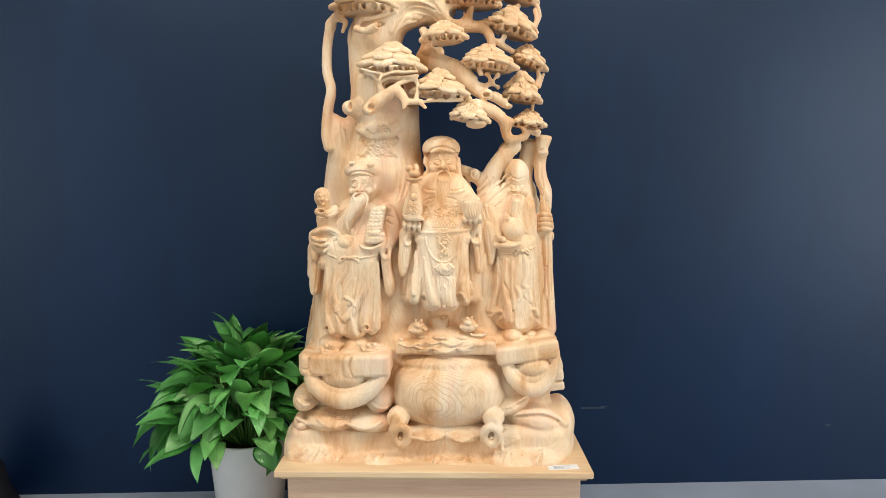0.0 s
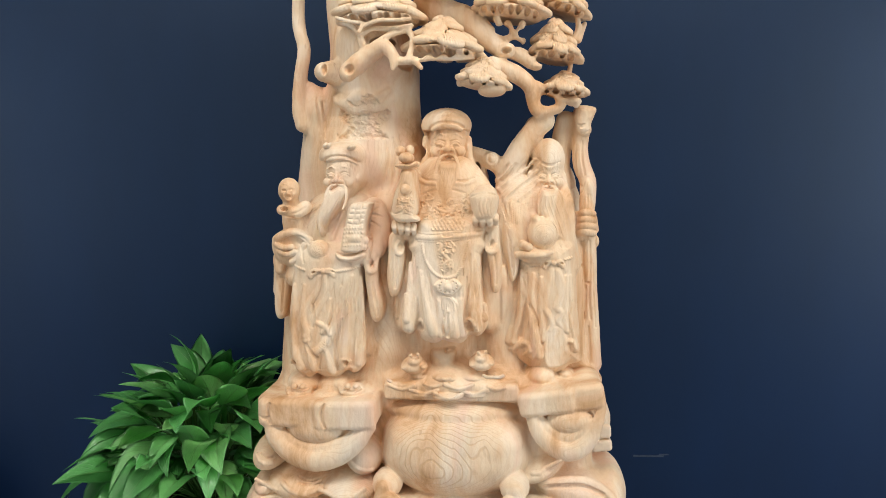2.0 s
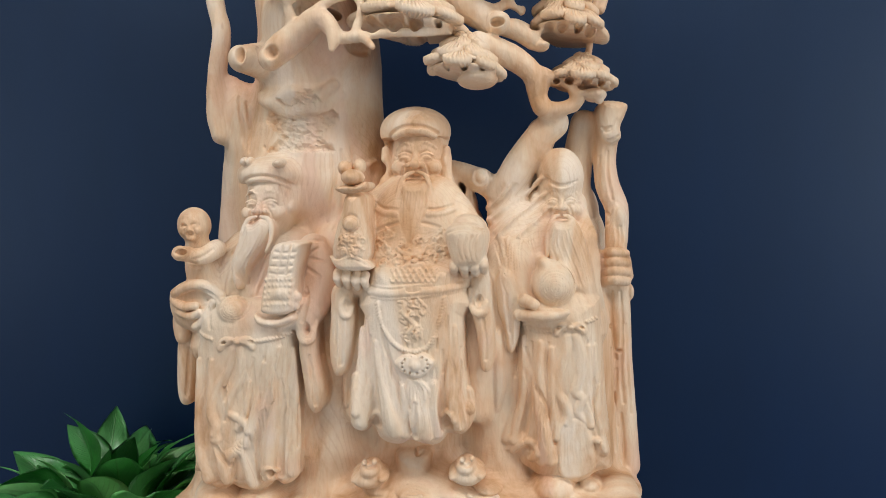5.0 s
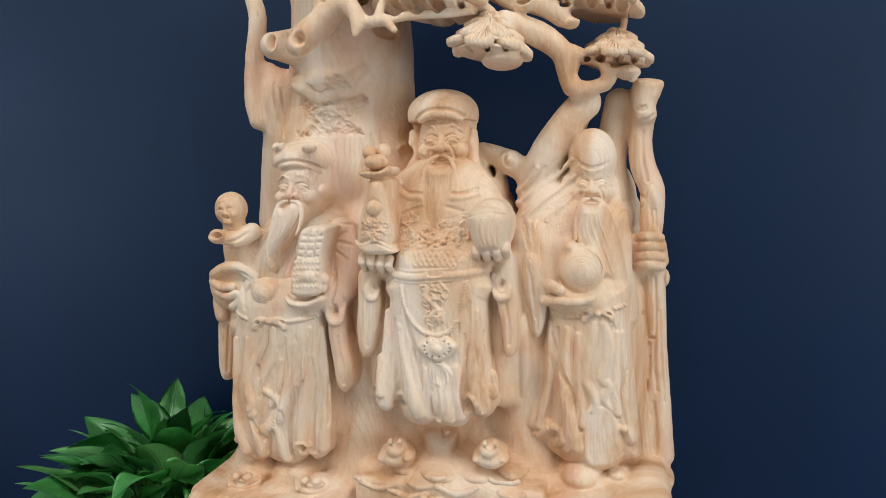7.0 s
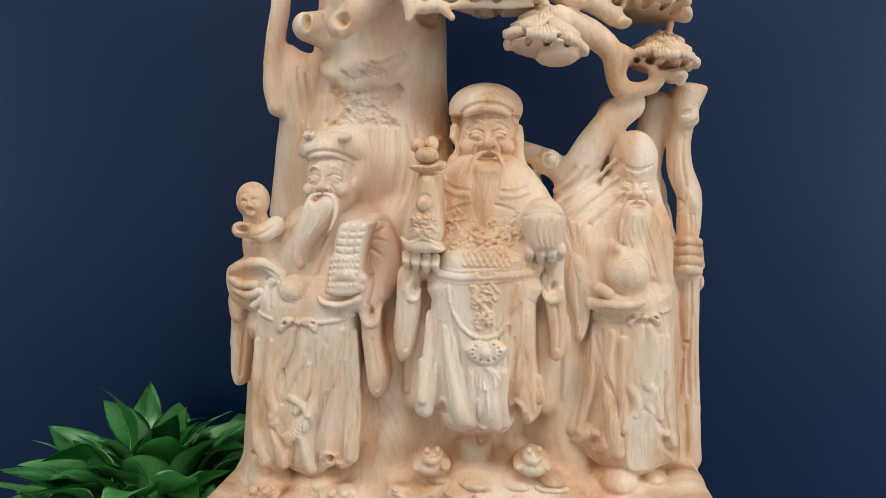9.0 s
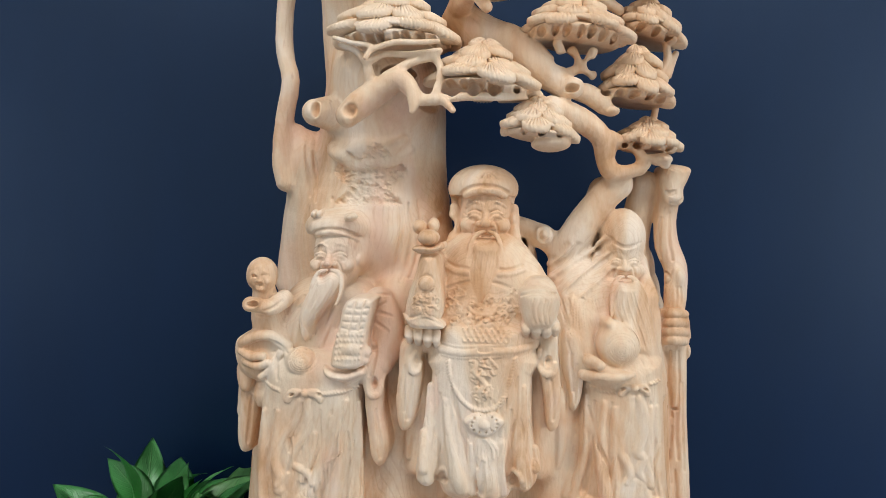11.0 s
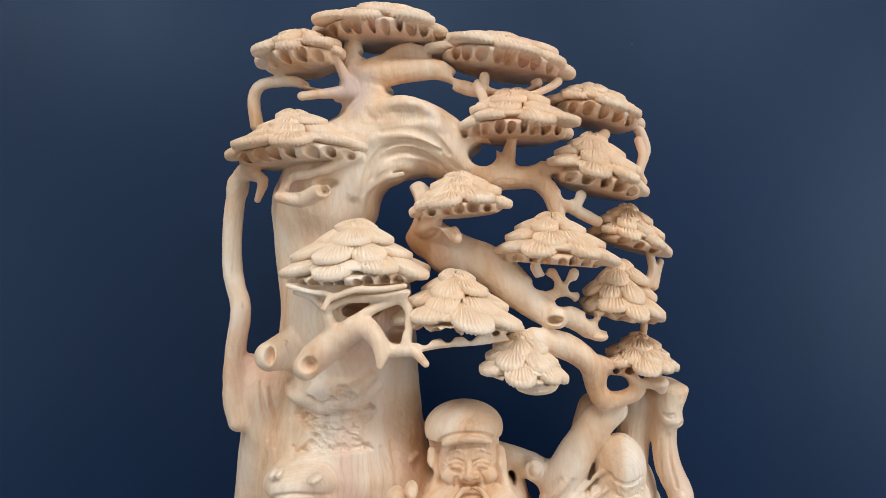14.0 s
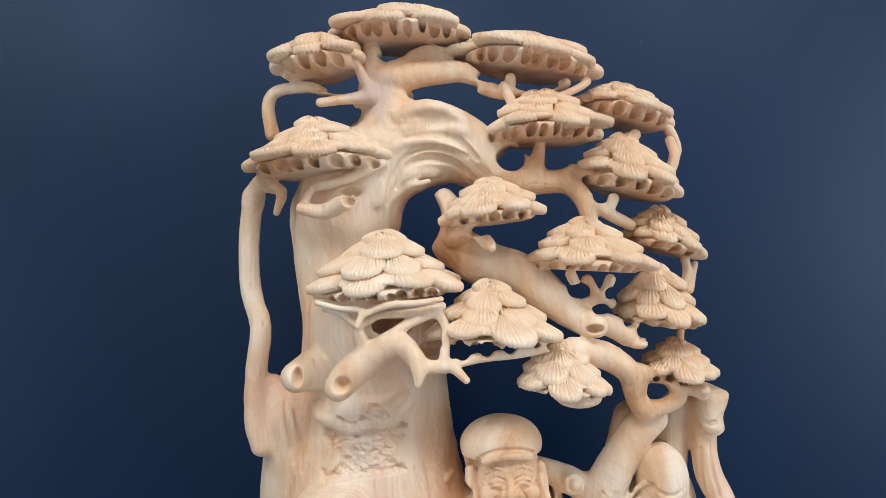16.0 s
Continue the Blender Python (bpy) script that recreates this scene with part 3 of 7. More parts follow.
drape(.003, 0.13, 1.990, -.300, .326, .005, -.289, .339, .005, -.271, .356, .004)
drape(.002, 0.3, 1.985, -.280, .331, .004, -.272, .345, .004, -.263, .364, .004, cut=True)
drape(.003, 0.13, 1.990, -.269, .341, .005, -.258, .353, .005, -.245, .361, .005)
drape(.002, 0.3, 1.985, -.249, .345, .004, -.241, .359, .003, -.233, .369, .004, cut=True)
drape(.003, 0.13, 1.990, -.238, .315, .004, -.228, .328, .006, -.212, .339, .004)
drape(.002, 0.3, 1.985, -.218, .319, .004, -.211, .334, .004, -.202, .347, .004, cut=True)
drape(.003, 0.13, 1.990, -.207, .318, .004, -.197, .331, .006, -.180, .345, .004)
drape(.002, 0.3, 1.985, -.187, .322, .003, -.180, .337, .004, -.171, .353, .004, cut=True)
drape(.003, 0.13, 1.990, -.176, .343, .004, -.166, .355, .006, -.153, .361, .004)
drape(.002, 0.3, 1.985, -.156, .347, .003, -.149, .361, .004, -.141, .369, .004, cut=True)
drape(.003, 0.13, 1.990, -.146, .324, .005, -.135, .337, .005, -.117, .355, .005)
drape(.002, 0.3, 1.985, -.126, .328, .004, -.119, .343, .004, -.110, .363, .004, cut=True)
drape(.003, 0.13, 1.990, -.115, .312, .004, -.104, .325, .005, -.093, .329, .004)
drape(.002, 0.3, 1.985, -.095, .317, .004, -.088, .331, .004, -.079, .337, .003, cut=True)
drape(.003, 0.13, 1.990, -.084, .339, .004, -.074, .352, .006, -.056, .369, .005)
drape(.002, 0.3, 1.985, -.065, .343, .004, -.058, .358, .004, -.049, .377, .004, cut=True)
drape(.003, 0.13, 1.990, -.053, .334, .004, -.043, .347, .006, -.030, .355, .005)
drape(.002, 0.3, 1.985, -.034, .339, .004, -.027, .353, .004, -.018, .362, .004, cut=True)
drape(.003, 0.13, 1.990, -.023, .312, .005, -.012, .324, .005, .003, .336, .004)
drape(.002, 0.3, 1.985, -.003, .316, .004, .004, .330, .004, .012, .344, .004, cut=True)
drape(.003, 0.13, 1.990, .008, .332, .004, .018, .345, .006, .034, .358, .005)
drape(.002, 0.3, 1.985, .027, .336, .004, .034, .351, .004, .043, .366, .004, cut=True)
drape(.003, 0.13, 1.990, .039, .342, .004, .049, .355, .006, .061, .361, .005)
drape(.002, 0.3, 1.985, .058, .347, .004, .065, .361, .004, .073, .369, .004, cut=True)
drape(.003, 0.13, 1.990, .069, .316, .005, .080, .329, .005, .098, .347, .004)
drape(.002, 0.3, 1.985, .088, .320, .004, .095, .335, .004, .104, .355, .004, cut=True)
drape(.003, 0.13, 1.990, .100, .323, .004, .110, .336, .006, .122, .340, .004)
drape(.002, 0.3, 1.985, .119, .328, .004, .126, .342, .004, .135, .348, .003, cut=True)
drape(.003, 0.13, 1.990, .130, .346, .005, .141, .359, .005, .158, .376, .005)
drape(.002, 0.3, 1.985, .149, .350, .004, .156, .364, .004, .165, .383, .004, cut=True)
drape(.003, 0.13, 1.990, .161, .325, .004, .171, .338, .006, .184, .345, .005)
drape(.002, 0.3, 1.985, .180, .329, .004, .187, .344, .004, .195, .352, .004, cut=True)
drape(.003, 0.13, 1.990, .192, .317, .004, .202, .330, .006, .217, .342, .005)
drape(.002, 0.3, 1.985, .211, .321, .003, .217, .336, .004, .226, .349, .004, cut=True)
drape(.003, 0.13, 1.990, .222, .344, .004, .232, .356, .006, .248, .369, .004)
drape(.002, 0.3, 1.985, .241, .348, .004, .247, .362, .004, .256, .377, .004, cut=True)
drape(.003, 0.13, 1.990, .253, .335, .004, .263, .348, .005, .275, .354, .005)
drape(.002, 0.3, 1.985, .271, .339, .004, .278, .354, .004, .287, .362, .003, cut=True)
drape(.003, 0.13, 1.990, .283, .315, .005, .294, .327, .005, .311, .345, .005)
drape(.002, 0.3, 1.985, .302, .319, .004, .309, .333, .004, .317, .353, .004, cut=True)
drape(.003, 0.13, 1.990, .314, .337, .004, .324, .350, .005, .335, .354, .004)
drape(.002, 0.3, 1.985, .332, .341, .004, .339, .356, .004, .347, .361, .004, cut=True)
drape(.002, 0.08, 2.000, .221, .386, .004, .235, .395, .005, .250, .395, .005)
drape(.002, 0.08, 2.000, .271, .417, .004, .285, .426, .005, .301, .426, .004)
drape(.002, 0.08, 2.000, .321, .448, .004, .335, .457, .005, .350, .457, .005)
drape(.002, 0.08, 2.000, .246, .478, .004, .260, .487, .005, .275, .487, .005)
drape(.002, 0.08, 2.000, .297, .401, .005, .311, .410, .005, .327, .410, .004)
drape(.002, 0.08, 2.000, .222, .431, .004, .236, .440, .005, .252, .440, .004)
drape(.002, 0.08, 2.000, .272, .462, .004, .286, .471, .005, .302, .471, .004)
drape(.002, 0.08, 2.000, .322, .493, .004, .336, .502, .005, .351, .502, .005)
drape(.002, 0.08, 2.000, .248, .415, .005, .262, .424, .005, .278, .424, .004)
drape(.002, 0.08, 2.000, .298, .446, .005, .312, .455, .005, .328, .455, .004)
drape(.002, 0.08, 2.000, .223, .476, .005, .237, .485, .005, .253, .485, .004)
drape(.002, 0.08, 2.000, .275, .399, .004, .289, .408, .005, .304, .408, .005)
drape(.002, 0.08, 2.000, .325, .430, .004, .339, .439, .005, .354, .439, .005)
drape(.002, 0.08, 2.000, .250, .460, .004, .263, .469, .005, .279, .469, .004)

# left coin pile and ingot
blob(-.353, 2.104, .421, .096, .100, .037, .003, 2)
blob(-.233, 2.100, .419, .085, .100, .035, .003, -5)
drape(.002, -0.02, 2.015, -.414, .451, .006, -.378, .431, .006, -.336, .421, .007, -.298, .428, .005)
drape(.002, -0.02, 2.010, -.297, .427, .005, -.253, .418, .006, -.207, .424, .006, -.161, .448, .005)
drape(.001, 0.3, 2.010, -.398, .456, .004, -.335, .437, .004, -.299, .440, .004, cut=True)
drape(.001, 0.3, 2.010, -.398, .459, .004, -.334, .444, .003, -.299, .444, .004, cut=True)
blob(-.450, 2.120, .408, .037, .090, .027, .003, 4)
drape(.002, -0.02, 2.035, -.460, .438, .005, -.433, .418, .005, -.404, .422, .004)
blob(-.444, 2.125, .481, .044, .100, .041, .004, 8)
drape(.002, -0.02, 2.030, -.459, .498, .005, -.422, .479, .007, -.384, .490, .005)
drape(.001, 0.3, 2.030, -.448, .502, .003, -.420, .490, .004, -.391, .499, .003, cut=True)
blob(-.202, 2.090, .489, .047, .060, .047, .003, -38)
drape(.002, -0.02, 2.030, -.230, .493, .004, -.202, .475, .006, -.163, .466, .005)
blob(-.321, 2.146, .545, .138, .120, .097, .004)
limb(.003, 0.75, -.418, 2.021, .582, .012, -.401, 2.021, .546, .020, -.360, 2.019, .514, .025, -.307, 2.017, .500, .027, -.250, 2.017, .514, .025, -.203, 2.017, .548, .020, -.173, 2.018, .584, .013)
limb(.004, 0.7, -.407, 2.028, .572, .015, -.357, 2.026, .533, .020, -.304, 2.023, .524, .019, -.247, 2.023, .535, .019, -.193, 2.024, .575, .014)
blob(-.308, 2.039, .572, .071, .035, .037, .003)
slab(-.365, 2.138, .612, .078, .130, .035, .016, .006, -1)
slab(-.234, 2.132, .613, .074, .130, .035, .014, .006, 2)
blob(-.326, 2.180, .605, .141, .120, .019, .006)
slab(-.432, 2.130, .613, .020, .100, .036, .016, .005)
drape(.001, 0.3, 2.020, -.411, .636, .004, -.415, .615, .004, -.410, .589, .004, cut=True)
drape(.002, 0.3, 2.010, -.279, .640, .004, -.286, .615, .005, -.278, .586, .004, cut=True)
drape(.001, 0.3, 2.025, -.439, .606, .002, -.425, .602, .004, -.413, .604, .003, cut=True)

# right ingot
blob(.299, 2.168, .569, .100, .110, .096, .004)
limb(.003, 0.75, .199, 2.064, .608, .012, .222, 2.061, .567, .020, .258, 2.056, .535, .024, .297, 2.054, .529, .024, .332, 2.056, .554, .021, .353, 2.056, .598, .014, .364, 2.060, .630, .010)
limb(.004, 0.7, .215, 2.069, .601, .013, .251, 2.063, .566, .018, .297, 2.060, .560, .018, .332, 2.060, .593, .014)
blob(.292, 2.077, .596, .057, .035, .034, .003, 8)
slab(.237, 2.175, .641, .066, .130, .029, .014, .006, 8)
slab(.321, 2.180, .654, .050, .130, .031, .014, .006, 10)
blob(.278, 2.190, .650, .103, .100, .017, .006, 8)
slab(.363, 2.155, .600, .021, .070, .020, .011, .002, -6)
slab(.366, 2.150, .565, .024, .070, .017, .009, .002, 4)
slab(.368, 2.150, .530, .025, .070, .014, .008, .002, 8)
blob(.224, 2.130, .462, .067, .080, .028, .004, 28)
drape(.002, -0.02, 2.060, .177, .467, .004, .221, .471, .006, .269, .509, .005)
drape(.001, 0.3, 2.050, .194, .484, .003, .226, .493, .004, .250, .508, .003, cut=True)

# round pot with legs and a rim
blob(.017, 2.140, .493, .194, .140, .113, .006)
blob(.017, 2.132, .544, .182, .120, .078, .012)
slab(.016, 2.142, .518, .167, .130, .080, .070, .012)
blob(.013, 2.140, .602, .173, .100, .040, .008)
drape(.004, 0.1, 2.050, -.156, .670, .009, -.124, .652, .010, -.066, .639, .013, .015, .634, .013, .095, .642, .012, .149, .657, .011, .185, .675, .009)
slab(.012, 2.150, .658, .160, .090, .022, .010, .008)
blob(-.138, 2.045, .440, .036, .050, .034, .006)
limb(.004, 1, -.104, 1.998, .398, .014, -.111, 2.001, .378, .014, -.127, 2.002, .369, .014, -.143, 2.001, .378, .014, -.150, 1.998, .398, .014, -.142, 1.995, .418, .014, -.126, 1.994, .427, .014, -.110, 1.995, .419, .014, -.104, 1.998, .398, .014)
blob(-.129, 2.026, .389, .022, .030, .025, .003)
blob(-.130, 2.010, .391, .009, .020, .010, .002)
limb(.005, 1, -.141, 2.006, .448, .016, -.151, 2.000, .417, .014)
blob(.163, 2.045, .443, .035, .050, .033, .006)
limb(.004, 1, .177, 1.997, .401, .013, .170, 2.001, .380, .014, .154, 2.002, .372, .014, .138, 2.001, .380, .014, .131, 1.998, .400, .014, .138, 1.995, .421, .014, .154, 1.994, .429, .014, .170, 1.994, .421, .013, .177, 1.997, .401, .013)
blob(.156, 2.026, .391, .021, .030, .025, .003)
blob(.156, 2.010, .394, .009, .020, .011, .002)
limb(.005, 1, .168, 2.006, .450, .016, .178, 2.000, .420, .014)
blob(-.045, 2.048, .383, .059, .050, .020, .003, 3)
blob(.065, 2.048, .382, .059, .050, .020, .003, -3)
drape(.002, -0.02, 2.000, -.095, .396, .004, -.042, .380, .005, .010, .391, .005)
drape(.002, -0.02, 2.000, .016, .391, .004, .065, .379, .005, .117, .396, .005)
blob(.014, 2.090, .399, .110, .060, .026, .004)

# coins on the pot
blob(.013, 2.142, .670, .155, .090, .041, .006)
blob(-.110, 2.103, .656, .035, .035, .012, .001, -10)
drape(.001, 0.03, 2.030, -.135, .673, .004, -.105, .664, .004, -.075, .673, .005)
blob(-.055, 2.088, .651, .038, .035, .012, .001, 7)
drape(.001, 0.03, 2.030, -.085, .664, .004, -.052, .655, .004, -.019, .665, .005)
blob(.007, 2.071, .652, .040, .035, .012, .001, 4)
drape(.001, 0.03, 2.030, -.027, .661, .004, .008, .652, .004, .043, .661, .004)
blob(.068, 2.084, .655, .036, .035, .012, .001, 1)
drape(.001, 0.03, 2.030, .036, .667, .004, .068, .658, .004, .099, .667, .005)
blob(.123, 2.099, .663, .032, .035, .011, .001, -2)
drape(.001, 0.03, 2.030, .092, .678, .004, .120, .669, .005, .149, .678, .004)
blob(-.090, 2.105, .673, .033, .035, .012, .001, -5)
drape(.001, 0.03, 2.030, -.114, .689, .004, -.085, .680, .004, -.057, .690, .004)
blob(-.031, 2.089, .670, .038, .035, .012, .001, -8)
drape(.001, 0.03, 2.030, -.062, .682, .004, -.029, .674, .004, .004, .683, .004)
blob(.032, 2.081, .670, .038, .035, .012, .001, 9)
drape(.001, 0.03, 2.030, -.001, .681, .005, .032, .672, .005, .066, .681, .004)
blob(.096, 2.099, .677, .035, .035, .012, .001, 6)
drape(.001, 0.03, 2.030, .064, .692, .004, .094, .683, .004, .124, .692, .004)
blob(-.119, 2.119, .677, .023, .035, .012, .001, 3)
drape(.001, 0.03, 2.030, -.132, .696, .004, -.112, .687, .005, -.091, .697, .004)
blob(-.063, 2.104, .690, .033, .035, .012, .001)
drape(.001, 0.03, 2.030, -.087, .706, .004, -.059, .697, .004, -.031, .706, .005)
blob(-.001, 2.087, .691, .036, .035, .011, .001, -3)
drape(.001, 0.03, 2.030, -.031, .702, .005, .001, .693, .004, .032, .703, .005)
blob(.059, 2.096, .691, .033, .035, .012, .001, -6)
drape(.001, 0.03, 2.030, .030, .704, .005, .059, .696, .004, .087, .705, .004)
blob(.116, 2.111, .695, .025, .035, .011, .001, -9)
drape(.001, 0.03, 2.030, .091, .712, .004, .113, .703, .004, .135, .712, .004)

# rock under the figures
blob(.013, 2.180, .684, .149, .100, .041, .010)
blob(-.301, 2.180, .630, .132, .100, .042, .010)
blob(-.353, 2.125, .661, .048, .060, .032, .005)
blob(-.276, 2.110, .654, .048, .050, .033, .005)
blob(-.210, 2.110, .647, .037, .050, .020, .004)
blob(-.357, 2.070, .652, .031, .030, .016, .003)
blob(-.363, 2.048, .669, .008, .010, .007, .002)
blob(-.342, 2.048, .669, .008, .010, .007, .002)
drape(.001, 0.3, 2.035, -.368, .660, .004, -.350, .656, .004, -.332, .660, .004, cut=True)
drape(.001, -0.02, 2.045, -.377, .651, .005, -.386, .662, .006, -.379, .675, .005)
drape(.001, -0.02, 2.045, -.327, .652, .005, -.318, .663, .006, -.325, .675, .005)
blob(-.225, 2.070, .657, .030, .030, .016, .003)
blob(-.233, 2.048, .673, .008, .010, .007, .002)
blob(-.211, 2.048, .673, .008, .010, .007, .002)
drape(.001, 0.3, 2.035, -.238, .664, .004, -.220, .660, .003, -.203, .664, .004, cut=True)
drape(.001, -0.02, 2.045, -.247, .656, .005, -.256, .667, .006, -.248, .679, .004)
drape(.001, -0.02, 2.045, -.197, .656, .005, -.188, .667, .006, -.195, .680, .005)
blob(-.292, 2.070, .645, .032, .030, .013, .003)
blob(.281, 2.220, .653, .104, .100, .038, .010)
blob(.227, 2.150, .684, .037, .050, .026, .006)
blob(.333, 2.150, .670, .037, .050, .030, .006)

# back panel and trunk behind the figures
limb(.030, 1.2, -.311, 2.430, .512, .217, -.283, 2.402, .775, .193, -.264, 2.360, 1.028, .158, -.249, 2.339, 1.229, .141)
limb(.030, 1, -.031, 2.350, .536, .210, -.020, 2.338, .787, .188, -.009, 2.306, .992, .146, .011, 2.266, 1.150, .086)
limb(.030, 1.2, .236, 2.363, .534, .161, .244, 2.363, .784, .144, .240, 2.346, .990, .122, .237, 2.324, 1.140, .087)
limb(.020, 0.95, -.248, 2.301, 1.204, .138, -.226, 2.297, 1.302, .123, -.211, 2.277, 1.396, .113, -.184, 2.216, 1.474, .101)
limb(.020, 1.5, -.385, 2.294, 1.105, .036, -.366, 2.283, 1.239, .034, -.352, 2.267, 1.347, .028)
limb(.030, 1.2, -.122, 2.246, 1.126, .063, -.119, 2.244, 1.231, .053, -.113, 2.250, 1.336, .032, -.118, 2.250, 1.418, .030)
blob(-.340, 2.255, 1.318, .040, .050, .078, .020)
limb(.020, 1, -.360, 2.231, 1.393, .016, -.346, 2.234, 1.367, .024, -.328, 2.228, 1.335, .028)

# bark patch rim
limb(.012, 1, -.277, 2.173, 1.360, .008, -.253, 2.165, 1.348, .010, -.215, 2.160, 1.361, .010, -.185, 2.160, 1.350, .010, -.146, 2.168, 1.374, .008)

# swirls right of the central figure
limb(.012, 1.2, .050, 2.250, 1.228, .017, .081, 2.244, 1.216, .020, .112, 2.241, 1.200, .022, .143, 2.246, 1.179, .022, .173, 2.236, 1.153, .022)
blob(.103, 2.230, 1.210, .020, .030, .018, .006)
blob(.104, 2.205, 1.211, .009, .010, .009, .002)
limb(.012, 1.2, .215, 2.264, 1.291, .028, .194, 2.262, 1.235, .027, .168, 2.255, 1.184, .025, .137, 2.243, 1.143, .023)
blob(.158, 2.230, 1.113, .040, .060, .060, .020, -25)
drape(.006, 0.2, 2.190, .188, 1.192, .005, .153, 1.154, .006, .122, 1.130, .005)
drape(.006, 0.2, 2.180, .197, 1.171, .005, .165, 1.139, .006, .134, 1.113, .005)
drape(.006, 0.2, 2.180, .204, 1.148, .004, .175, 1.120, .005, .148, 1.091, .005)
blob(.063, 2.240, 1.181, .012, .060, .022, .006, -15, cut=True)

# hollow and small balls by the vessel
blob(-.073, 2.160, 1.226, .020, .050, .021, .006, cut=True)

# block between the figures
limb(.020, 1.3, -.158, 2.209, 1.086, .057, -.159, 2.206, .961, .062, -.163, 2.206, .813, .066, -.165, 2.188, .648, .068)
limb(.020, 1.3, .137, 2.214, 1.063, .049, .133, 2.205, .963, .054, .132, 2.204, .819, .057, .134, 2.201, .653, .062)
limb(.020, 1.5, -.416, 2.173, .966, .029, -.420, 2.164, .884, .026)
limb(.020, 1.5, -.096, 2.139, 1.032, .023, -.095, 2.138, .934, .025, -.104, 2.139, .814, .026)
limb(.020, 1.5, .101, 2.138, 1.032, .022, .100, 2.136, .936, .024, .099, 2.138, .819, .025)
limb(.020, 0.8, -.011, 2.226, 1.021, .107, -.017, 2.217, .651, .109)
limb(.020, 0.9, -.323, 2.223, .958, .103, -.337, 2.224, .625, .116)
limb(.020, 0.9, .254, 2.247, .956, .085, .258, 2.240, .640, .100)


# central figure: torso, arms and skirt
plate(2.117, .045, .050, 2.260, .008, -.063, 1.195, -.075, 1.153, -.079, 1.093, -.076, .980, .084, .985, .085, 1.095, .077, 1.154, .064, 1.194, .031, 1.216, -.028, 1.216, lean=.280)
limb(.010, 1, -.059, 2.140, 1.175, .0223, -.078, 2.120, 1.130, .0246, -.086, 2.100, 1.076, .0223, -.093, 2.100, 1.031, .0152)
limb(.010, 1, .057, 2.140, 1.175, .0223, .084, 2.120, 1.133, .0246, .097, 2.100, 1.079, .0223, .096, 2.100, 1.036, .0152)
plate(2.088, .044, .050, 2.220, .003, -.053, 1.077, -.076, 1.013, -.085, .938, -.097, .862, -.106, .813, -.099, .797, -.082, .792, -.069, .802, -.059, .784, -.042, .774, -.022, .773, -.007, .780, .012, .775, .035, .773, .048, .782, .057, .793, .075, .791, .089, .800, .097, .820, .091, .853, .085, .927, .083, 1.017, .070, 1.080)

# central figure: skirt folds
drape(.003, 0.1, 2.060, -.080, .963, .0069, -.080, .899, .0108, -.084, .843, .0158, -.084, .820, .0158)
drape(.003, 0.1, 2.050, -.055, .948, .0049, -.046, .885, .0078, -.035, .831, .0127, -.026, .806, .0127)
drape(.003, 0.1, 2.050, .070, .971, .0049, .071, .909, .0078, .068, .855, .0127, .074, .821, .0137)
drape(.003, 0.1, 2.060, .086, .934, .0049, .088, .880, .0079, .090, .837, .0108)
drape(.008, 0.1, 2.045, .009, .853, .0078, .012, .822, .0136, .012, .803, .0136)
drape(.007, 0.1, 2.045, .039, .882, .0049, .039, .837, .0097, .039, .805, .0126)
drape(.002, -0.1, 2.055, -.064, .956, .0027, -.062, .892, .0055, -.058, .837, .0095, -.060, .816, .0123, cut=True)
drape(.002, -0.1, 2.045, -.030, .905, .0027, -.014, .852, .0054, -.005, .807, .0081, cut=True)
drape(.002, -0.1, 2.045, .051, .936, .0027, .053, .883, .0054, .051, .847, .0094, .057, .816, .0121, cut=True)
drape(.002, -0.1, 2.050, .079, .936, .0027, .079, .883, .0054, .081, .847, .0068, .084, .816, .0068, cut=True)
drape(.002, -0.1, 2.055, -.072, .982, .0022, -.068, .937, .0033, -.070, .891, .0027, cut=True)
drape(.002, -0.1, 2.045, -.041, .968, .0020, -.027, .897, .0034, -.002, .844, .0032, cut=True)
drape(.002, -0.1, 2.045, .060, .989, .0020, .059, .936, .0030, .053, .901, .0027, cut=True)
drape(.002, -0.1, 2.045, -.046, 1.003, .0020, -.040, .941, .0030, -.018, .888, .0027, cut=True)
drape(.003, 0.1, 2.050, -.093, .964, .0039, -.089, .892, .0068, -.088, .837, .0088)
drape(.003, 0.1, 2.045, -.012, .879, .0039, -.009, .843, .0078, -.010, .802, .0107)
drape(.003, 0.1, 2.045, .025, .881, .0039, .023, .841, .0078, .025, .802, .0107)
drape(.002, -0.1, 2.045, .007, .853, .0027, .008, .826, .0054, .006, .799, .0067, cut=True)
drape(.002, 0.1, 2.045, -.068, .825, .0049, -.060, .833, .0049, -.052, .830, .0049, -.049, .819, .0049)
drape(.002, 0.1, 2.045, .050, .832, .0049, .057, .838, .0049, .065, .837, .0049, .069, .828, .0049)
blob(-.058, 2.045, .820, .0051, .014, .0059, .002, cut=True)
blob(.059, 2.045, .828, .0051, .014, .0067, .002, cut=True)

# central figure: gouge lines on the cloth
creases(.011, .916, .067, .101, 2.045, 23, .0014, 0, 31)
creases(-.075, .908, .015, .086, 2.060, 6, .0015, 0.1, 32)
creases(.076, .917, .014, .094, 2.055, 6, .0014, -0.1, 33)
creases(-.070, 1.104, .012, .053, 2.095, 5, .0015, 0.1, 34)
creases(.084, 1.106, .012, .053, 2.095, 5, .0015, -0.1, 35)

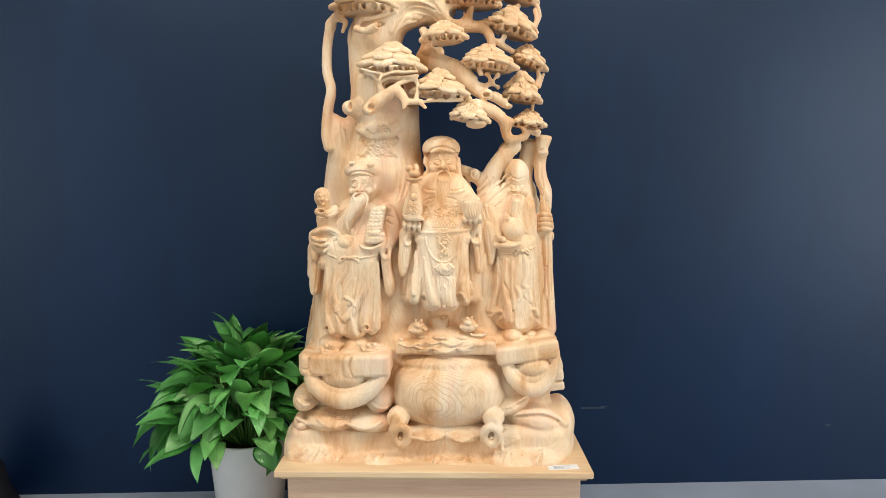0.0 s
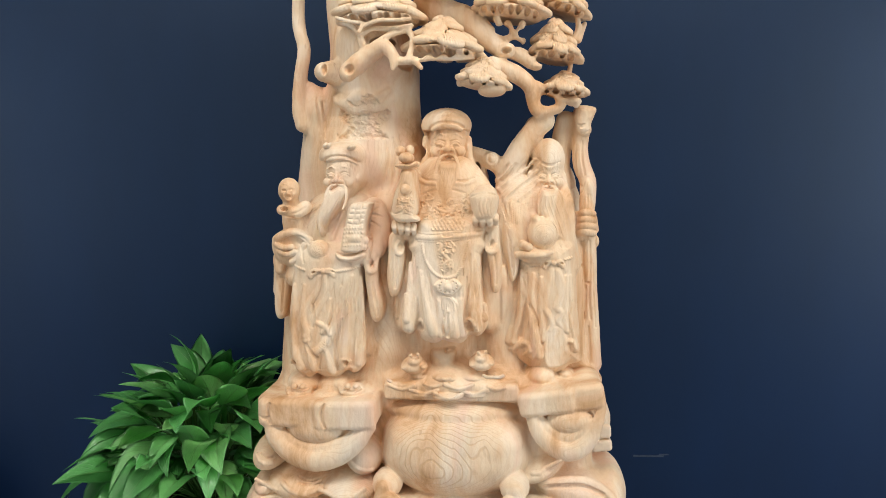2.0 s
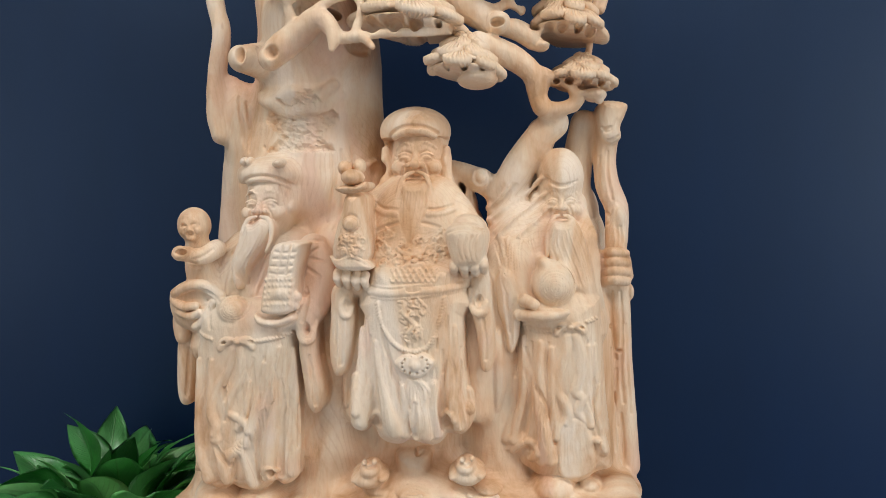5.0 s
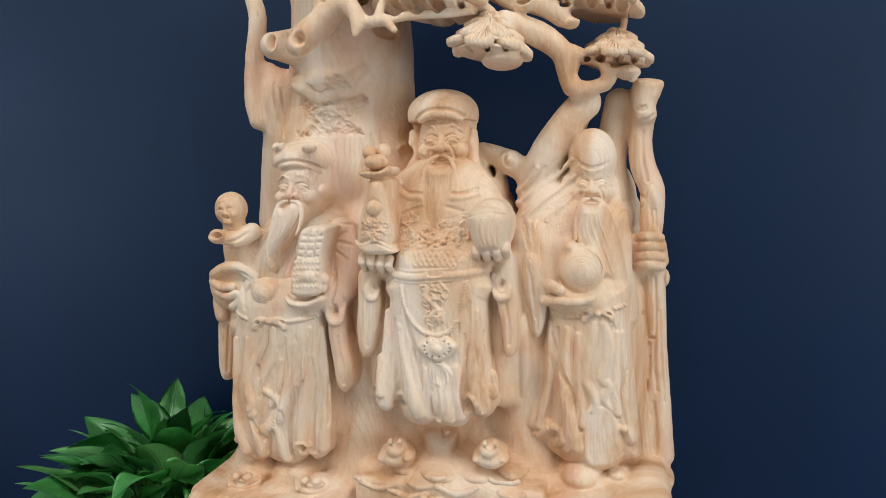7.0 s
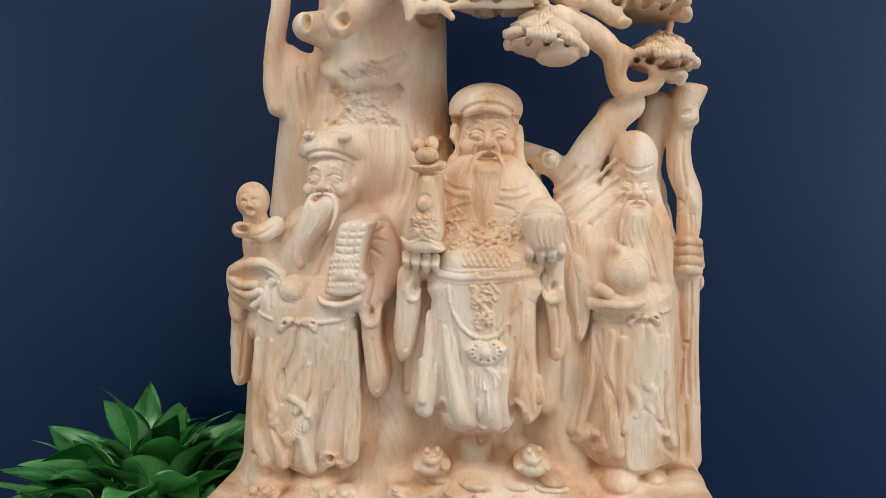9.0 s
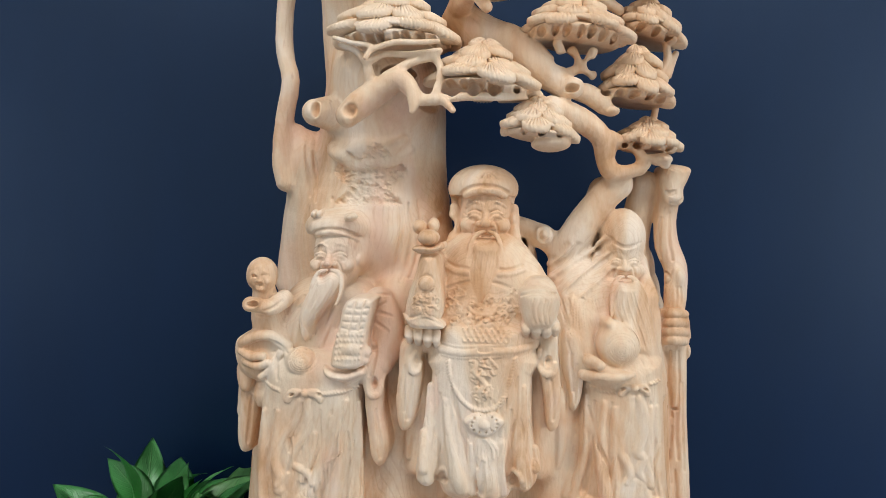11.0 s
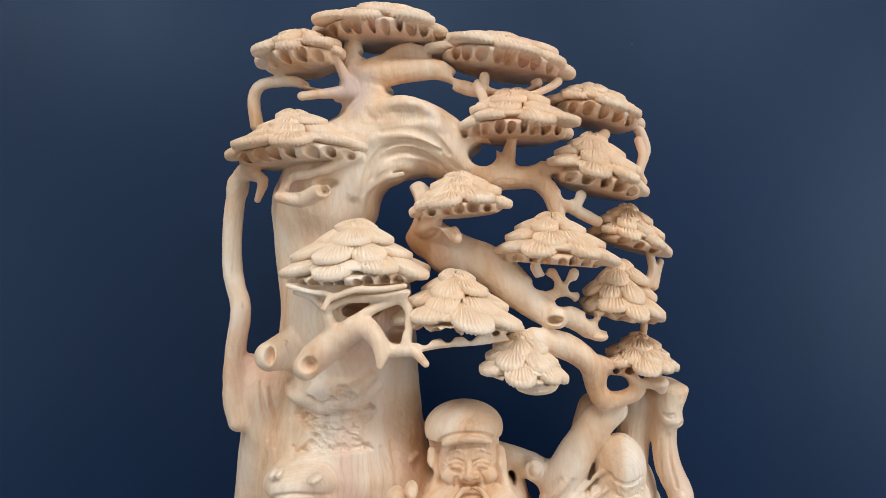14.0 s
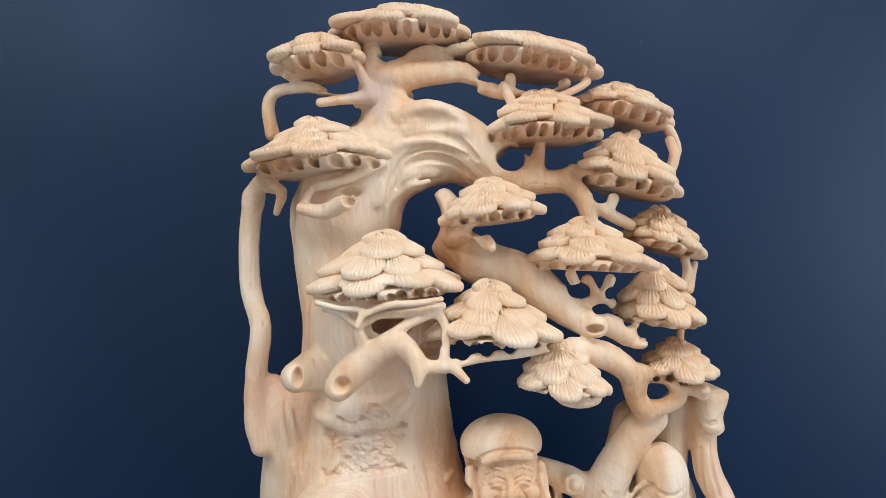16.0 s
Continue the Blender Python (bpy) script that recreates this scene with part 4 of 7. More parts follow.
# central figure: hanging sleeves
plate(2.085, .020, .020, 2.200, .003, -.131, 1.032, -.101, 1.040, -.096, .994, -.101, .938, -.111, .895, -.123, .883, -.134, .891, -.140, .927, -.136, .988)
plate(2.085, .020, .020, 2.200, .003, .095, 1.045, .120, 1.051, .127, 1.001, .132, .948, .129, .907, .119, .894, .109, .902, .104, .947, .096, .991)
plate(2.115, .014, .015, 2.200, .003, -.115, .979, -.101, .965, -.106, .892, -.111, .837, -.121, .821, -.130, .832, -.127, .891)
plate(2.115, .014, .015, 2.200, .003, .083, .958, .103, .921, .112, .874, .108, .823, .099, .832, .086, .882)
plate(2.135, .014, .015, 2.220, .003, .121, .926, .139, .955, .147, .889, .144, .832, .135, .812, .124, .823)
drape(.002, -0.1, 2.070, -.112, 1.015, .0028, -.114, .959, .0042, -.117, .908, .0042, cut=True)
drape(.002, -0.1, 2.070, .113, .986, .0028, .118, .951, .0042, .118, .919, .0042, cut=True)
drape(.002, -0.1, 2.070, -.124, .996, .0021, -.125, .959, .0028, -.125, .922, .0028, cut=True)
drape(.002, 0.1, 2.070, -.107, 1.017, .0050, -.115, 1.004, .0050, -.112, .989, .0060, -.103, .987, .0050, -.098, 1.001, .0040)
drape(.002, 0.1, 2.070, .096, 1.029, .0050, .095, 1.007, .0060, .103, .993, .0070, .116, .994, .0060, .119, 1.008, .0050)
blob(-.103, 2.060, 1.006, .0051, .014, .0077, .002, 10, cut=True)
blob(.108, 2.060, 1.012, .0069, .016, .0111, .002, -10, cut=True)

# central figure: belt, rope, pendant and tassel
drape(.001, 0.5, 2.055, -.062, 1.028, .0078, -.030, 1.026, .0083, .009, 1.029, .0088, .049, 1.032, .0083, .086, 1.037, .0078)
drape(.001, 0.1, 2.050, -.061, 1.038, .0023, -.030, 1.036, .0023, .010, 1.039, .0025, .049, 1.042, .0023, .087, 1.046, .0023)
drape(.001, 0.1, 2.050, -.061, 1.020, .0023, -.030, 1.018, .0023, .010, 1.021, .0025, .049, 1.025, .0023, .087, 1.029, .0023)
plate(2.046, .006, .004, 2.060, .001, -.009, 1.036, .020, 1.038, .021, 1.026, -.009, 1.024)
plate(2.035, .006, .004, 2.042, .001, -.002, 1.035, .017, 1.037, .017, 1.030, -.001, 1.029, cut=True)
rope(.0042, 2.045, -.051, 1.015, -.045, .981, -.029, .952, -.011, .938, .009, .935, .030, .944, .043, .966, .052, .997, .055, 1.020)
scrollwork(.004, .999, .022, .019, 2.042, 40, .0019, 21)
scrollwork(.004, .964, .015, .013, 2.042, 24, .0019, 22)
drape(.002, 0.1, 2.045, -.002, 1.011, .0034, -.009, .997, .0038, .001, .987, .0038, .008, .976, .0034, 0, .966, .0034, .005, .953, .0025)
plate(2.044, .009, .008, 2.060, .001, -.024, .917, -.016, .926, -.002, .932, .009, .930, .021, .934, .032, .928, .040, .919, .032, .908, .021, .898, .009, .893, -.004, .898, -.015, .905)
blob(.009, 2.036, .915, .0092, .007, .0084, .001)
blob(.030, 2.036, .917, .0018, .005, .0018, .001, cut=True)
blob(.028, 2.036, .911, .0018, .005, .0018, .001, cut=True)
blob(.021, 2.036, .906, .0018, .005, .0018, .001, cut=True)
blob(.012, 2.036, .903, .0018, .005, .0018, .001, cut=True)
blob(.002, 2.036, .903, .0018, .005, .0018, .001, cut=True)
blob(-.007, 2.036, .906, .0018, .005, .0018, .001, cut=True)
blob(-.011, 2.036, .912, .0018, .005, .0018, .001, cut=True)
blob(-.011, 2.036, .918, .0018, .005, .0018, .001, cut=True)
blob(-.007, 2.036, .924, .0018, .005, .0018, .001, cut=True)
blob(.002, 2.036, .928, .0018, .005, .0018, .001, cut=True)
blob(.012, 2.036, .929, .0018, .005, .0018, .001, cut=True)
blob(.021, 2.036, .927, .0018, .005, .0018, .001, cut=True)
blob(.028, 2.036, .923, .0018, .005, .0018, .001, cut=True)
drape(.001, -0.1, 2.042, -.002, .890, .0022, -.005, .873, .0027, -.004, .861, .0020)
drape(.001, -0.1, 2.042, 0, .890, .0022, .001, .874, .0027, .001, .859, .0020)
drape(.001, -0.1, 2.042, .003, .890, .0022, .006, .874, .0027, .007, .858, .0020)
drape(.001, -0.1, 2.042, .006, .890, .0022, .011, .874, .0027, .012, .856, .0020)
drape(.001, -0.1, 2.042, .008, .890, .0022, .016, .875, .0027, .017, .858, .0020)
drape(.001, -0.1, 2.042, .011, .890, .0022, .023, .875, .0027, .024, .861, .0020)
drape(.001, -0.1, 2.042, .015, .891, .0022, .029, .875, .0027, .030, .863, .0020)

# central figure: collar and breast
drape(.002, -0.1, 2.085, -.062, 1.167, .0028, -.048, 1.159, .0034, -.023, 1.157, .0031, cut=True)
drape(.002, -0.1, 2.085, .028, 1.156, .0031, .046, 1.156, .0034, .065, 1.163, .0028, cut=True)
drape(.002, -0.1, 2.075, -.060, 1.123, .0028, -.043, 1.129, .0036, -.022, 1.136, .0031, cut=True)
drape(.002, -0.1, 2.075, .017, 1.135, .0031, .037, 1.130, .0036, .058, 1.121, .0028, cut=True)
drape(.003, 0.1, 2.080, -.061, 1.159, .0040, -.044, 1.150, .0040, -.021, 1.149, .0040)
drape(.003, 0.1, 2.080, .027, 1.148, .0040, .047, 1.149, .0040, .068, 1.156, .0040)
scrollwork(.006, 1.086, .036, .026, 2.060, 70, .0021, 23)
scrollwork(-.040, 1.097, .016, .028, 2.070, 30, .0019, 24)
scrollwork(.048, 1.099, .012, .029, 2.070, 28, .0019, 25)
drape(.002, 0, 2.065, -.019, 1.093, .0030, -.008, 1.087, .0034, .005, 1.084, .0034, .019, 1.088, .0034, .028, 1.097, .0030)
drape(.002, 0, 2.065, -.010, 1.065, .0026, 0, 1.071, .0034, .009, 1.069, .0034, .019, 1.072, .0030, .026, 1.065, .0026)
blob(-.005, 2.060, 1.079, .0043, .007, .0034, .001)
blob(.018, 2.060, 1.081, .0043, .007, .0034, .001)
blob(.007, 2.058, 1.076, .0051, .009, .0034, .001)
scales(.012, 1.056, .036, .008, 2.052, .0093)
scrollwork(-.071, 1.154, .013, .020, 2.110, 10, .0020, 27)

# central figure: head
limb(.006, 1, -.054, 2.160, 1.257, .0085, -.053, 2.155, 1.209, .0104, -.061, 2.140, 1.181, .0093, -.067, 2.120, 1.163, .0064)
limb(.006, 1, .049, 2.160, 1.256, .0085, .051, 2.155, 1.209, .0104, .061, 2.140, 1.181, .0084, .068, 2.120, 1.163, .0064)
face(.001, 2.128, 1.227, .0459, 0)
blob(-.005, 2.176, 1.290, .0614, .055, .0422, .002, under=.0125)
blob(-.009, 2.205, 1.250, .0493, .035, .0542, .004)
limb(.006, 1, -.058, 2.190, 1.288, .0078, -.055, 2.190, 1.249, .0049)
limb(.006, 1, .045, 2.190, 1.286, .0078, .042, 2.190, 1.248, .0049)
drape(.002, 0.1, 2.125, -.046, 1.253, .0042, -.038, 1.273, .0053, -.020, 1.283, .0063, .003, 1.286, .0063, .026, 1.281, .0063, .043, 1.269, .0053, .052, 1.252, .0042)
drape(.002, -0.1, 2.125, -.049, 1.266, .0029, -.037, 1.283, .0035, -.019, 1.291, .0038, .003, 1.293, .0038, .026, 1.289, .0038, .044, 1.278, .0035, .055, 1.263, .0029, cut=True)
drape(.001, -0.05, 2.135, -.012, 1.308, .0021, -.007, 1.313, .0027, -.002, 1.319, .0021, cut=True)
drape(.001, -0.05, 2.135, -.004, 1.308, .0021, -.002, 1.313, .0027, .001, 1.319, .0021, cut=True)
drape(.001, -0.05, 2.135, .005, 1.307, .0021, .004, 1.313, .0027, .003, 1.319, .0021, cut=True)
drape(.001, -0.05, 2.135, .013, 1.307, .0021, .009, 1.313, .0027, .005, 1.319, .0021, cut=True)
drape(.001, -0.05, 2.135, .021, 1.307, .0021, .015, 1.313, .0027, .007, 1.319, .0021, cut=True)
blob(.048, 2.165, 1.238, .0067, .020, .0143, .003)
blob(-.057, 2.165, 1.239, .0057, .020, .0143, .003)

# central figure: beard
plate(2.115, .024, .018, 2.160, .003, -.014, 1.204, -.025, 1.195, -.030, 1.163, -.028, 1.133, -.016, 1.109, -.005, 1.096, .003, 1.111, .016, 1.135, .025, 1.162, .027, 1.189, .019, 1.203, .004, 1.200)
strands(2.095, 9, .0020, -.018, 1.184, -.022, 1.163, -.018, 1.132, -.005, 1.103, .025, 1.184, .022, 1.163, .013, 1.132, 0, 1.103)
limb(.002, 1, 0, 2.110, 1.217, .0027, -.010, 2.110, 1.213, .0041, -.021, 2.106, 1.200, .0045, -.025, 2.100, 1.172, .0045, -.026, 2.100, 1.148, .0022)
limb(.002, 1, .008, 2.110, 1.217, .0027, .018, 2.110, 1.213, .0041, .026, 2.106, 1.200, .0045, .031, 2.100, 1.172, .0045, .028, 2.100, 1.150, .0022)
strands(2.098, 3, .0012, -.012, 1.212, -.023, 1.194, -.028, 1.163, -.006, 1.208, -.017, 1.192, -.022, 1.163)
strands(2.098, 3, .0012, .016, 1.208, .024, 1.192, .028, 1.163, .023, 1.212, .030, 1.194, .033, 1.163)

# vessel held by the central figure
plate(2.055, .026, .022, 2.140, .003, -.095, 1.183, -.105, 1.154, -.116, 1.119, -.121, 1.084, -.107, 1.074, -.075, 1.075, -.062, 1.084, -.061, 1.117, -.064, 1.150, -.068, 1.181)
blob(-.085, 2.050, 1.208, .0178, .028, .0127, .003)
blob(-.102, 2.070, 1.224, .0121, .020, .0121, .002)
blob(-.081, 2.080, 1.227, .0096, .020, .0122, .002)
plate(2.040, .012, .008, 2.090, .001, -.110, 1.192, -.094, 1.196, -.078, 1.194, -.062, 1.201, -.060, 1.191, -.078, 1.184, -.094, 1.182, -.106, 1.186)
drape(.001, 0, 2.030, -.105, 1.191, .0023, -.091, 1.191, .0025, -.076, 1.190, .0025, -.059, 1.196, .0023)
blob(-.086, 2.030, 1.137, .0125, .008, .0116, .001)
drape(.001, -0.05, 2.028, -.085, 1.151, .0021, -.073, 1.144, .0021, -.074, 1.131, .0021, -.085, 1.124, .0021, -.097, 1.130, .0021, -.097, 1.144, .0021, -.085, 1.151, .0021, cut=True)
scrollwork(-.087, 1.104, .020, .017, 2.032, 40, .0016, 26)
plate(2.045, .014, .010, 2.100, .001, -.124, 1.086, -.114, 1.082, -.100, 1.086, -.089, 1.089, -.076, 1.085, -.059, 1.073, -.060, 1.064, -.091, 1.062, -.112, 1.066)
drape(.001, 0, 2.035, -.119, 1.083, .0023, -.109, 1.078, .0025, -.095, 1.083, .0025, -.086, 1.086, .0025, -.076, 1.082, .0025, -.057, 1.070, .0023)

# hands of the central figure
limb(.002, 1, -.116, 2.060, 1.059, .0069, -.115, 2.050, 1.050, .0068, -.116, 2.065, 1.038, .0052)
limb(.002, 1, -.101, 2.060, 1.058, .0077, -.100, 2.050, 1.048, .0076, -.102, 2.065, 1.037, .0060)
limb(.002, 1, -.085, 2.060, 1.055, .0077, -.085, 2.050, 1.046, .0076, -.086, 2.065, 1.034, .0060)
limb(.002, 1, -.071, 2.060, 1.054, .0069, -.071, 2.050, 1.045, .0068, -.071, 2.065, 1.033, .0052)
limb(.008, 1, -.101, 2.085, 1.037, .0158, -.082, 2.090, 1.029, .0159)
limb(.002, 1, .070, 2.060, 1.074, .0077, .071, 2.050, 1.066, .0076, .071, 2.065, 1.055, .0060)
limb(.002, 1, .087, 2.060, 1.074, .0086, .087, 2.050, 1.067, .0085, .087, 2.065, 1.055, .0069)
limb(.002, 1, .103, 2.060, 1.074, .0086, .103, 2.050, 1.067, .0085, .104, 2.065, 1.056, .0069)
limb(.002, 1, .116, 2.060, 1.077, .0077, .117, 2.050, 1.070, .0076, .117, 2.065, 1.059, .0060)
limb(.008, 1, .085, 2.085, 1.054, .0141, .107, 2.090, 1.054, .0159)

# cup held by the central figure
plate(2.058, .026, .025, 2.140, .003, .058, 1.118, .066, 1.131, .086, 1.136, .109, 1.132, .123, 1.119, .121, 1.092, .112, 1.070, .093, 1.064, .074, 1.066, .064, 1.087)
plate(2.075, .016, .014, 2.130, .003, .067, 1.128, .074, 1.144, .093, 1.147, .110, 1.141, .119, 1.125, .091, 1.120)
drape(.001, -0.05, 2.040, .061, 1.120, .0024, .076, 1.126, .0027, .098, 1.128, .0027, .122, 1.122, .0024, cut=True)
drape(.001, 0.1, 2.035, .082, 1.117, .0012, .078, 1.100, .0014, .084, 1.078, .0012, cut=True)
drape(.001, 0.1, 2.035, .091, 1.117, .0012, .087, 1.100, .0014, .091, 1.078, .0012, cut=True)
drape(.001, 0.1, 2.035, .100, 1.117, .0012, .096, 1.100, .0014, .099, 1.079, .0012, cut=True)
drape(.001, 0.1, 2.035, .109, 1.117, .0012, .105, 1.100, .0014, .106, 1.079, .0012, cut=True)

# left figure: torso, arms and skirt
plate(2.147, .045, .050, 2.280, .008, -.320, 1.125, -.350, 1.103, -.375, 1.066, -.386, 1.015, -.391, .901, -.217, .909, -.169, .981, -.167, 1.060, -.178, 1.095, -.208, 1.122, -.257, 1.135, lean=.220)
plate(2.100, .040, .045, 2.240, .003, -.351, 1.003, -.370, .943, -.381, .863, -.387, .781, -.386, .725, -.373, .703, -.358, .685, -.337, .679, -.319, .688, -.303, .682, -.279, .678, -.259, .685, -.242, .698, -.228, .691, -.210, .700, -.204, .723, -.199, .813, -.199, .950, -.210, 1.007)
plate(2.135, .020, .020, 2.240, .003, -.216, .861, -.175, .863, -.163, .732, -.177, .714, -.200, .719, -.214, .734)

# left figure: skirt folds
drape(.005, 0.1, 2.070, -.220, .932, .0040, -.237, .869, .0060, -.254, .820, .0080, -.283, .774, .0100, -.311, .749, .0090)
drape(.003, 0.1, 2.070, -.233, .879, .0040, -.232, .821, .0070, -.242, .762, .0110, -.244, .721, .0149)
drape(.003, 0.1, 2.070, -.203, .928, .0040, -.202, .842, .0070, -.205, .774, .0110, -.210, .721, .0129)
drape(.003, 0.1, 2.080, -.361, .909, .0060, -.364, .810, .0080, -.362, .750, .0101, -.351, .712, .0121)
drape(.003, 0.1, 2.070, -.337, .785, .0050, -.326, .746, .0080, -.319, .709, .0110)
drape(.003, 0.1, 2.070, -.287, .759, .0040, -.280, .730, .0080, -.272, .705, .0110)
drape(.002, -0.1, 2.070, -.218, .880, .0028, -.217, .822, .0048, -.224, .763, .0069, -.226, .719, .0083, cut=True)
drape(.002, -0.1, 2.070, -.246, .830, .0028, -.259, .781, .0048, -.261, .741, .0055, -.256, .710, .0069, cut=True)
drape(.002, -0.1, 2.070, -.342, .912, .0028, -.345, .824, .0048, -.334, .770, .0055, -.310, .737, .0055, cut=True)
drape(.002, -0.1, 2.070, -.195, .919, .0025, -.195, .833, .0033, -.196, .765, .0033, cut=True)
drape(.002, -0.1, 2.065, -.245, .918, .0021, -.258, .860, .0030, -.280, .810, .0028, cut=True)
drape(.002, -0.1, 2.065, -.264, .917, .0019, -.268, .869, .0028, -.276, .830, .0025, cut=True)
drape(.002, -0.1, 2.065, -.208, .929, .0021, -.209, .882, .0030, -.209, .834, .0028, cut=True)
drape(.002, -0.1, 2.065, -.224, .919, .0021, -.235, .871, .0028, -.242, .842, .0022, cut=True)
drape(.002, -0.1, 2.070, -.299, .748, .0028, -.302, .723, .0042, -.305, .706, .0042, cut=True)
drape(.002, 0.1, 2.060, -.251, .726, .0039, -.246, .735, .0044, -.236, .734, .0044, -.231, .725, .0039)
blob(-.237, 2.050, .727, .0059, .016, .0076, .002, cut=True)
blob(-.364, 2.070, .723, .0061, .020, .0069, .002, cut=True)
drape(.002, 0.1, 2.080, -.378, .716, .0040, -.375, .725, .0045, -.366, .729, .0045, -.360, .721, .0040)
drape(.003, 0.1, 2.070, -.336, .912, .0040, -.342, .834, .0070, -.333, .780, .0090)
drape(.003, 0.1, 2.070, -.272, .877, .0040, -.281, .828, .0060, -.294, .798, .0060)
drape(.003, 0.1, 2.065, -.245, .908, .0030, -.258, .850, .0050, -.272, .801, .0059)
strands(2.065, 4, .0011, -.323, .776, -.307, .763, -.293, .756, -.292, .785, -.285, .776, -.273, .774)

# left figure: gouge lines on the cloth
creases(-.266, .830, .060, .103, 2.065, 24, .0015, 0, 36)
creases(-.359, .830, .012, .087, 2.080, 5, .0015, 0, 37)
creases(-.171, 1.038, .019, .053, 2.090, 7, .0015, 0.2, 38)
creases(-.329, 1.053, .020, .044, 2.095, 6, .0015, -0.5, 39)
creases(-.240, 1.073, .027, .045, 2.100, 7, .0015, 0.2, 40)
creases(-.354, 1.006, .026, .035, 2.080, 6, .0015, 0.8, 41)

# left figure: hanging sleeves
plate(2.125, .016, .018, 2.220, .003, -.424, .936, -.389, .937, -.396, .876, -.402, .826, -.422, .816, -.432, .841, -.430, .895)
plate(2.090, .020, .020, 2.220, .003, -.193, .995, -.166, .999, -.161, .915, -.150, .863, -.156, .829, -.169, .819, -.181, .835, -.188, .876, -.194, .933)
drape(.002, -0.1, 2.075, -.172, .919, .0028, -.166, .871, .0042, -.163, .838, .0042, cut=True)
drape(.002, -0.1, 2.110, -.401, .920, .0029, -.405, .879, .0035, -.409, .838, .0029, cut=True)
plate(2.110, .016, .014, 2.200, .003, -.425, .979, -.402, .975, -.394, .955, -.401, .934, -.415, .929, -.424, .944)
drape(.002, 0.1, 2.075, -.191, .979, .0050, -.188, .956, .0060, -.180, .943, .0060, -.168, .947, .0060, -.164, .970, .0050)
blob(-.176, 2.070, .965, .0061, .016, .0121, .002, cut=True)
limb(.008, 1, -.179, 2.130, 1.092, .0257, -.164, 2.120, 1.044, .0291, -.171, 2.100, .994, .0250, -.207, 2.085, .974, .0158, -.237, 2.075, .980, .0104)
drape(.002, -0.05, 2.090, -.195, 1.080, .0023, -.180, 1.084, .0034, -.163, 1.094, .0028, cut=True)
drape(.002, -0.05, 2.090, -.192, 1.075, .0028, -.173, 1.077, .0037, -.153, 1.072, .0031, cut=True)
drape(.002, -0.05, 2.090, -.190, 1.065, .0025, -.174, 1.058, .0037, -.157, 1.048, .0031, cut=True)
drape(.002, -0.05, 2.090, -.193, 1.098, .0023, -.176, 1.107, .0034, -.159, 1.105, .0028, cut=True)
drape(.003, 0.1, 2.090, -.188, 1.037, .0041, -.187, 1.009, .0061, -.195, .981, .0061, -.219, .966, .0061)
drape(.002, -0.05, 2.085, -.179, 1.029, .0028, -.176, 1.006, .0042, -.182, .977, .0042, cut=True)
drape(.002, -0.05, 2.085, -.189, 1.023, .0028, -.181, 1.018, .0037, -.175, 1.020, .0028, cut=True)

# left figure: collar and lapel folds
drape(.003, 0.1, 2.100, -.299, 1.135, .0041, -.315, 1.117, .0062, -.338, 1.092, .0072, -.352, 1.061, .0062)
drape(.003, 0.1, 2.090, -.314, 1.073, .0041, -.319, 1.044, .0061, -.322, 1.015, .0061)
drape(.002, -0.05, 2.095, -.289, 1.131, .0028, -.305, 1.108, .0037, -.328, 1.077, .0037, -.341, 1.052, .0028, cut=True)
drape(.002, -0.05, 2.085, -.294, 1.064, .0023, -.297, 1.035, .0031, -.295, 1.007, .0028, cut=True)
drape(.003, 0.1, 2.085, -.231, 1.128, .0040, -.246, 1.093, .0051, -.262, 1.055, .0051, -.275, 1.017, .0051)
drape(.002, -0.05, 2.085, -.221, 1.121, .0025, -.234, 1.084, .0031, -.250, 1.046, .0028, cut=True)
drape(.002, 0.1, 2.110, -.201, 1.146, .0031, -.199, 1.125, .0036, -.200, 1.101, .0036)
drape(.002, 0.1, 2.110, -.211, 1.146, .0031, -.209, 1.125, .0036, -.209, 1.101, .0036)

# left figure: head
face(-.257, 2.108, 1.155, .0414, -0.14)
blob(-.262, 2.160, 1.219, .0567, .055, .0340, .002, under=.0132)
blob(-.232, 2.165, 1.178, .0276, .035, .0456, .004)
drape(.002, -0.1, 2.105, -.300, 1.203, .0029, -.285, 1.212, .0034, -.259, 1.216, .0037, -.234, 1.212, .0037, -.216, 1.202, .0034, -.207, 1.191, .0029, cut=True)
drape(.002, 0.1, 2.105, -.297, 1.199, .0031, -.283, 1.207, .0036, -.259, 1.211, .0036, -.236, 1.207, .0036, -.220, 1.197, .0031)
blob(-.226, 2.110, 1.237, .0117, .018, .0072, .003, 15)
blob(-.292, 2.120, 1.242, .0055, .014, .0082, .003, -30)
blob(-.282, 2.120, 1.242, .0046, .014, .0082, .003, -30)
blob(-.217, 2.150, 1.163, .0075, .024, .0150, .003)

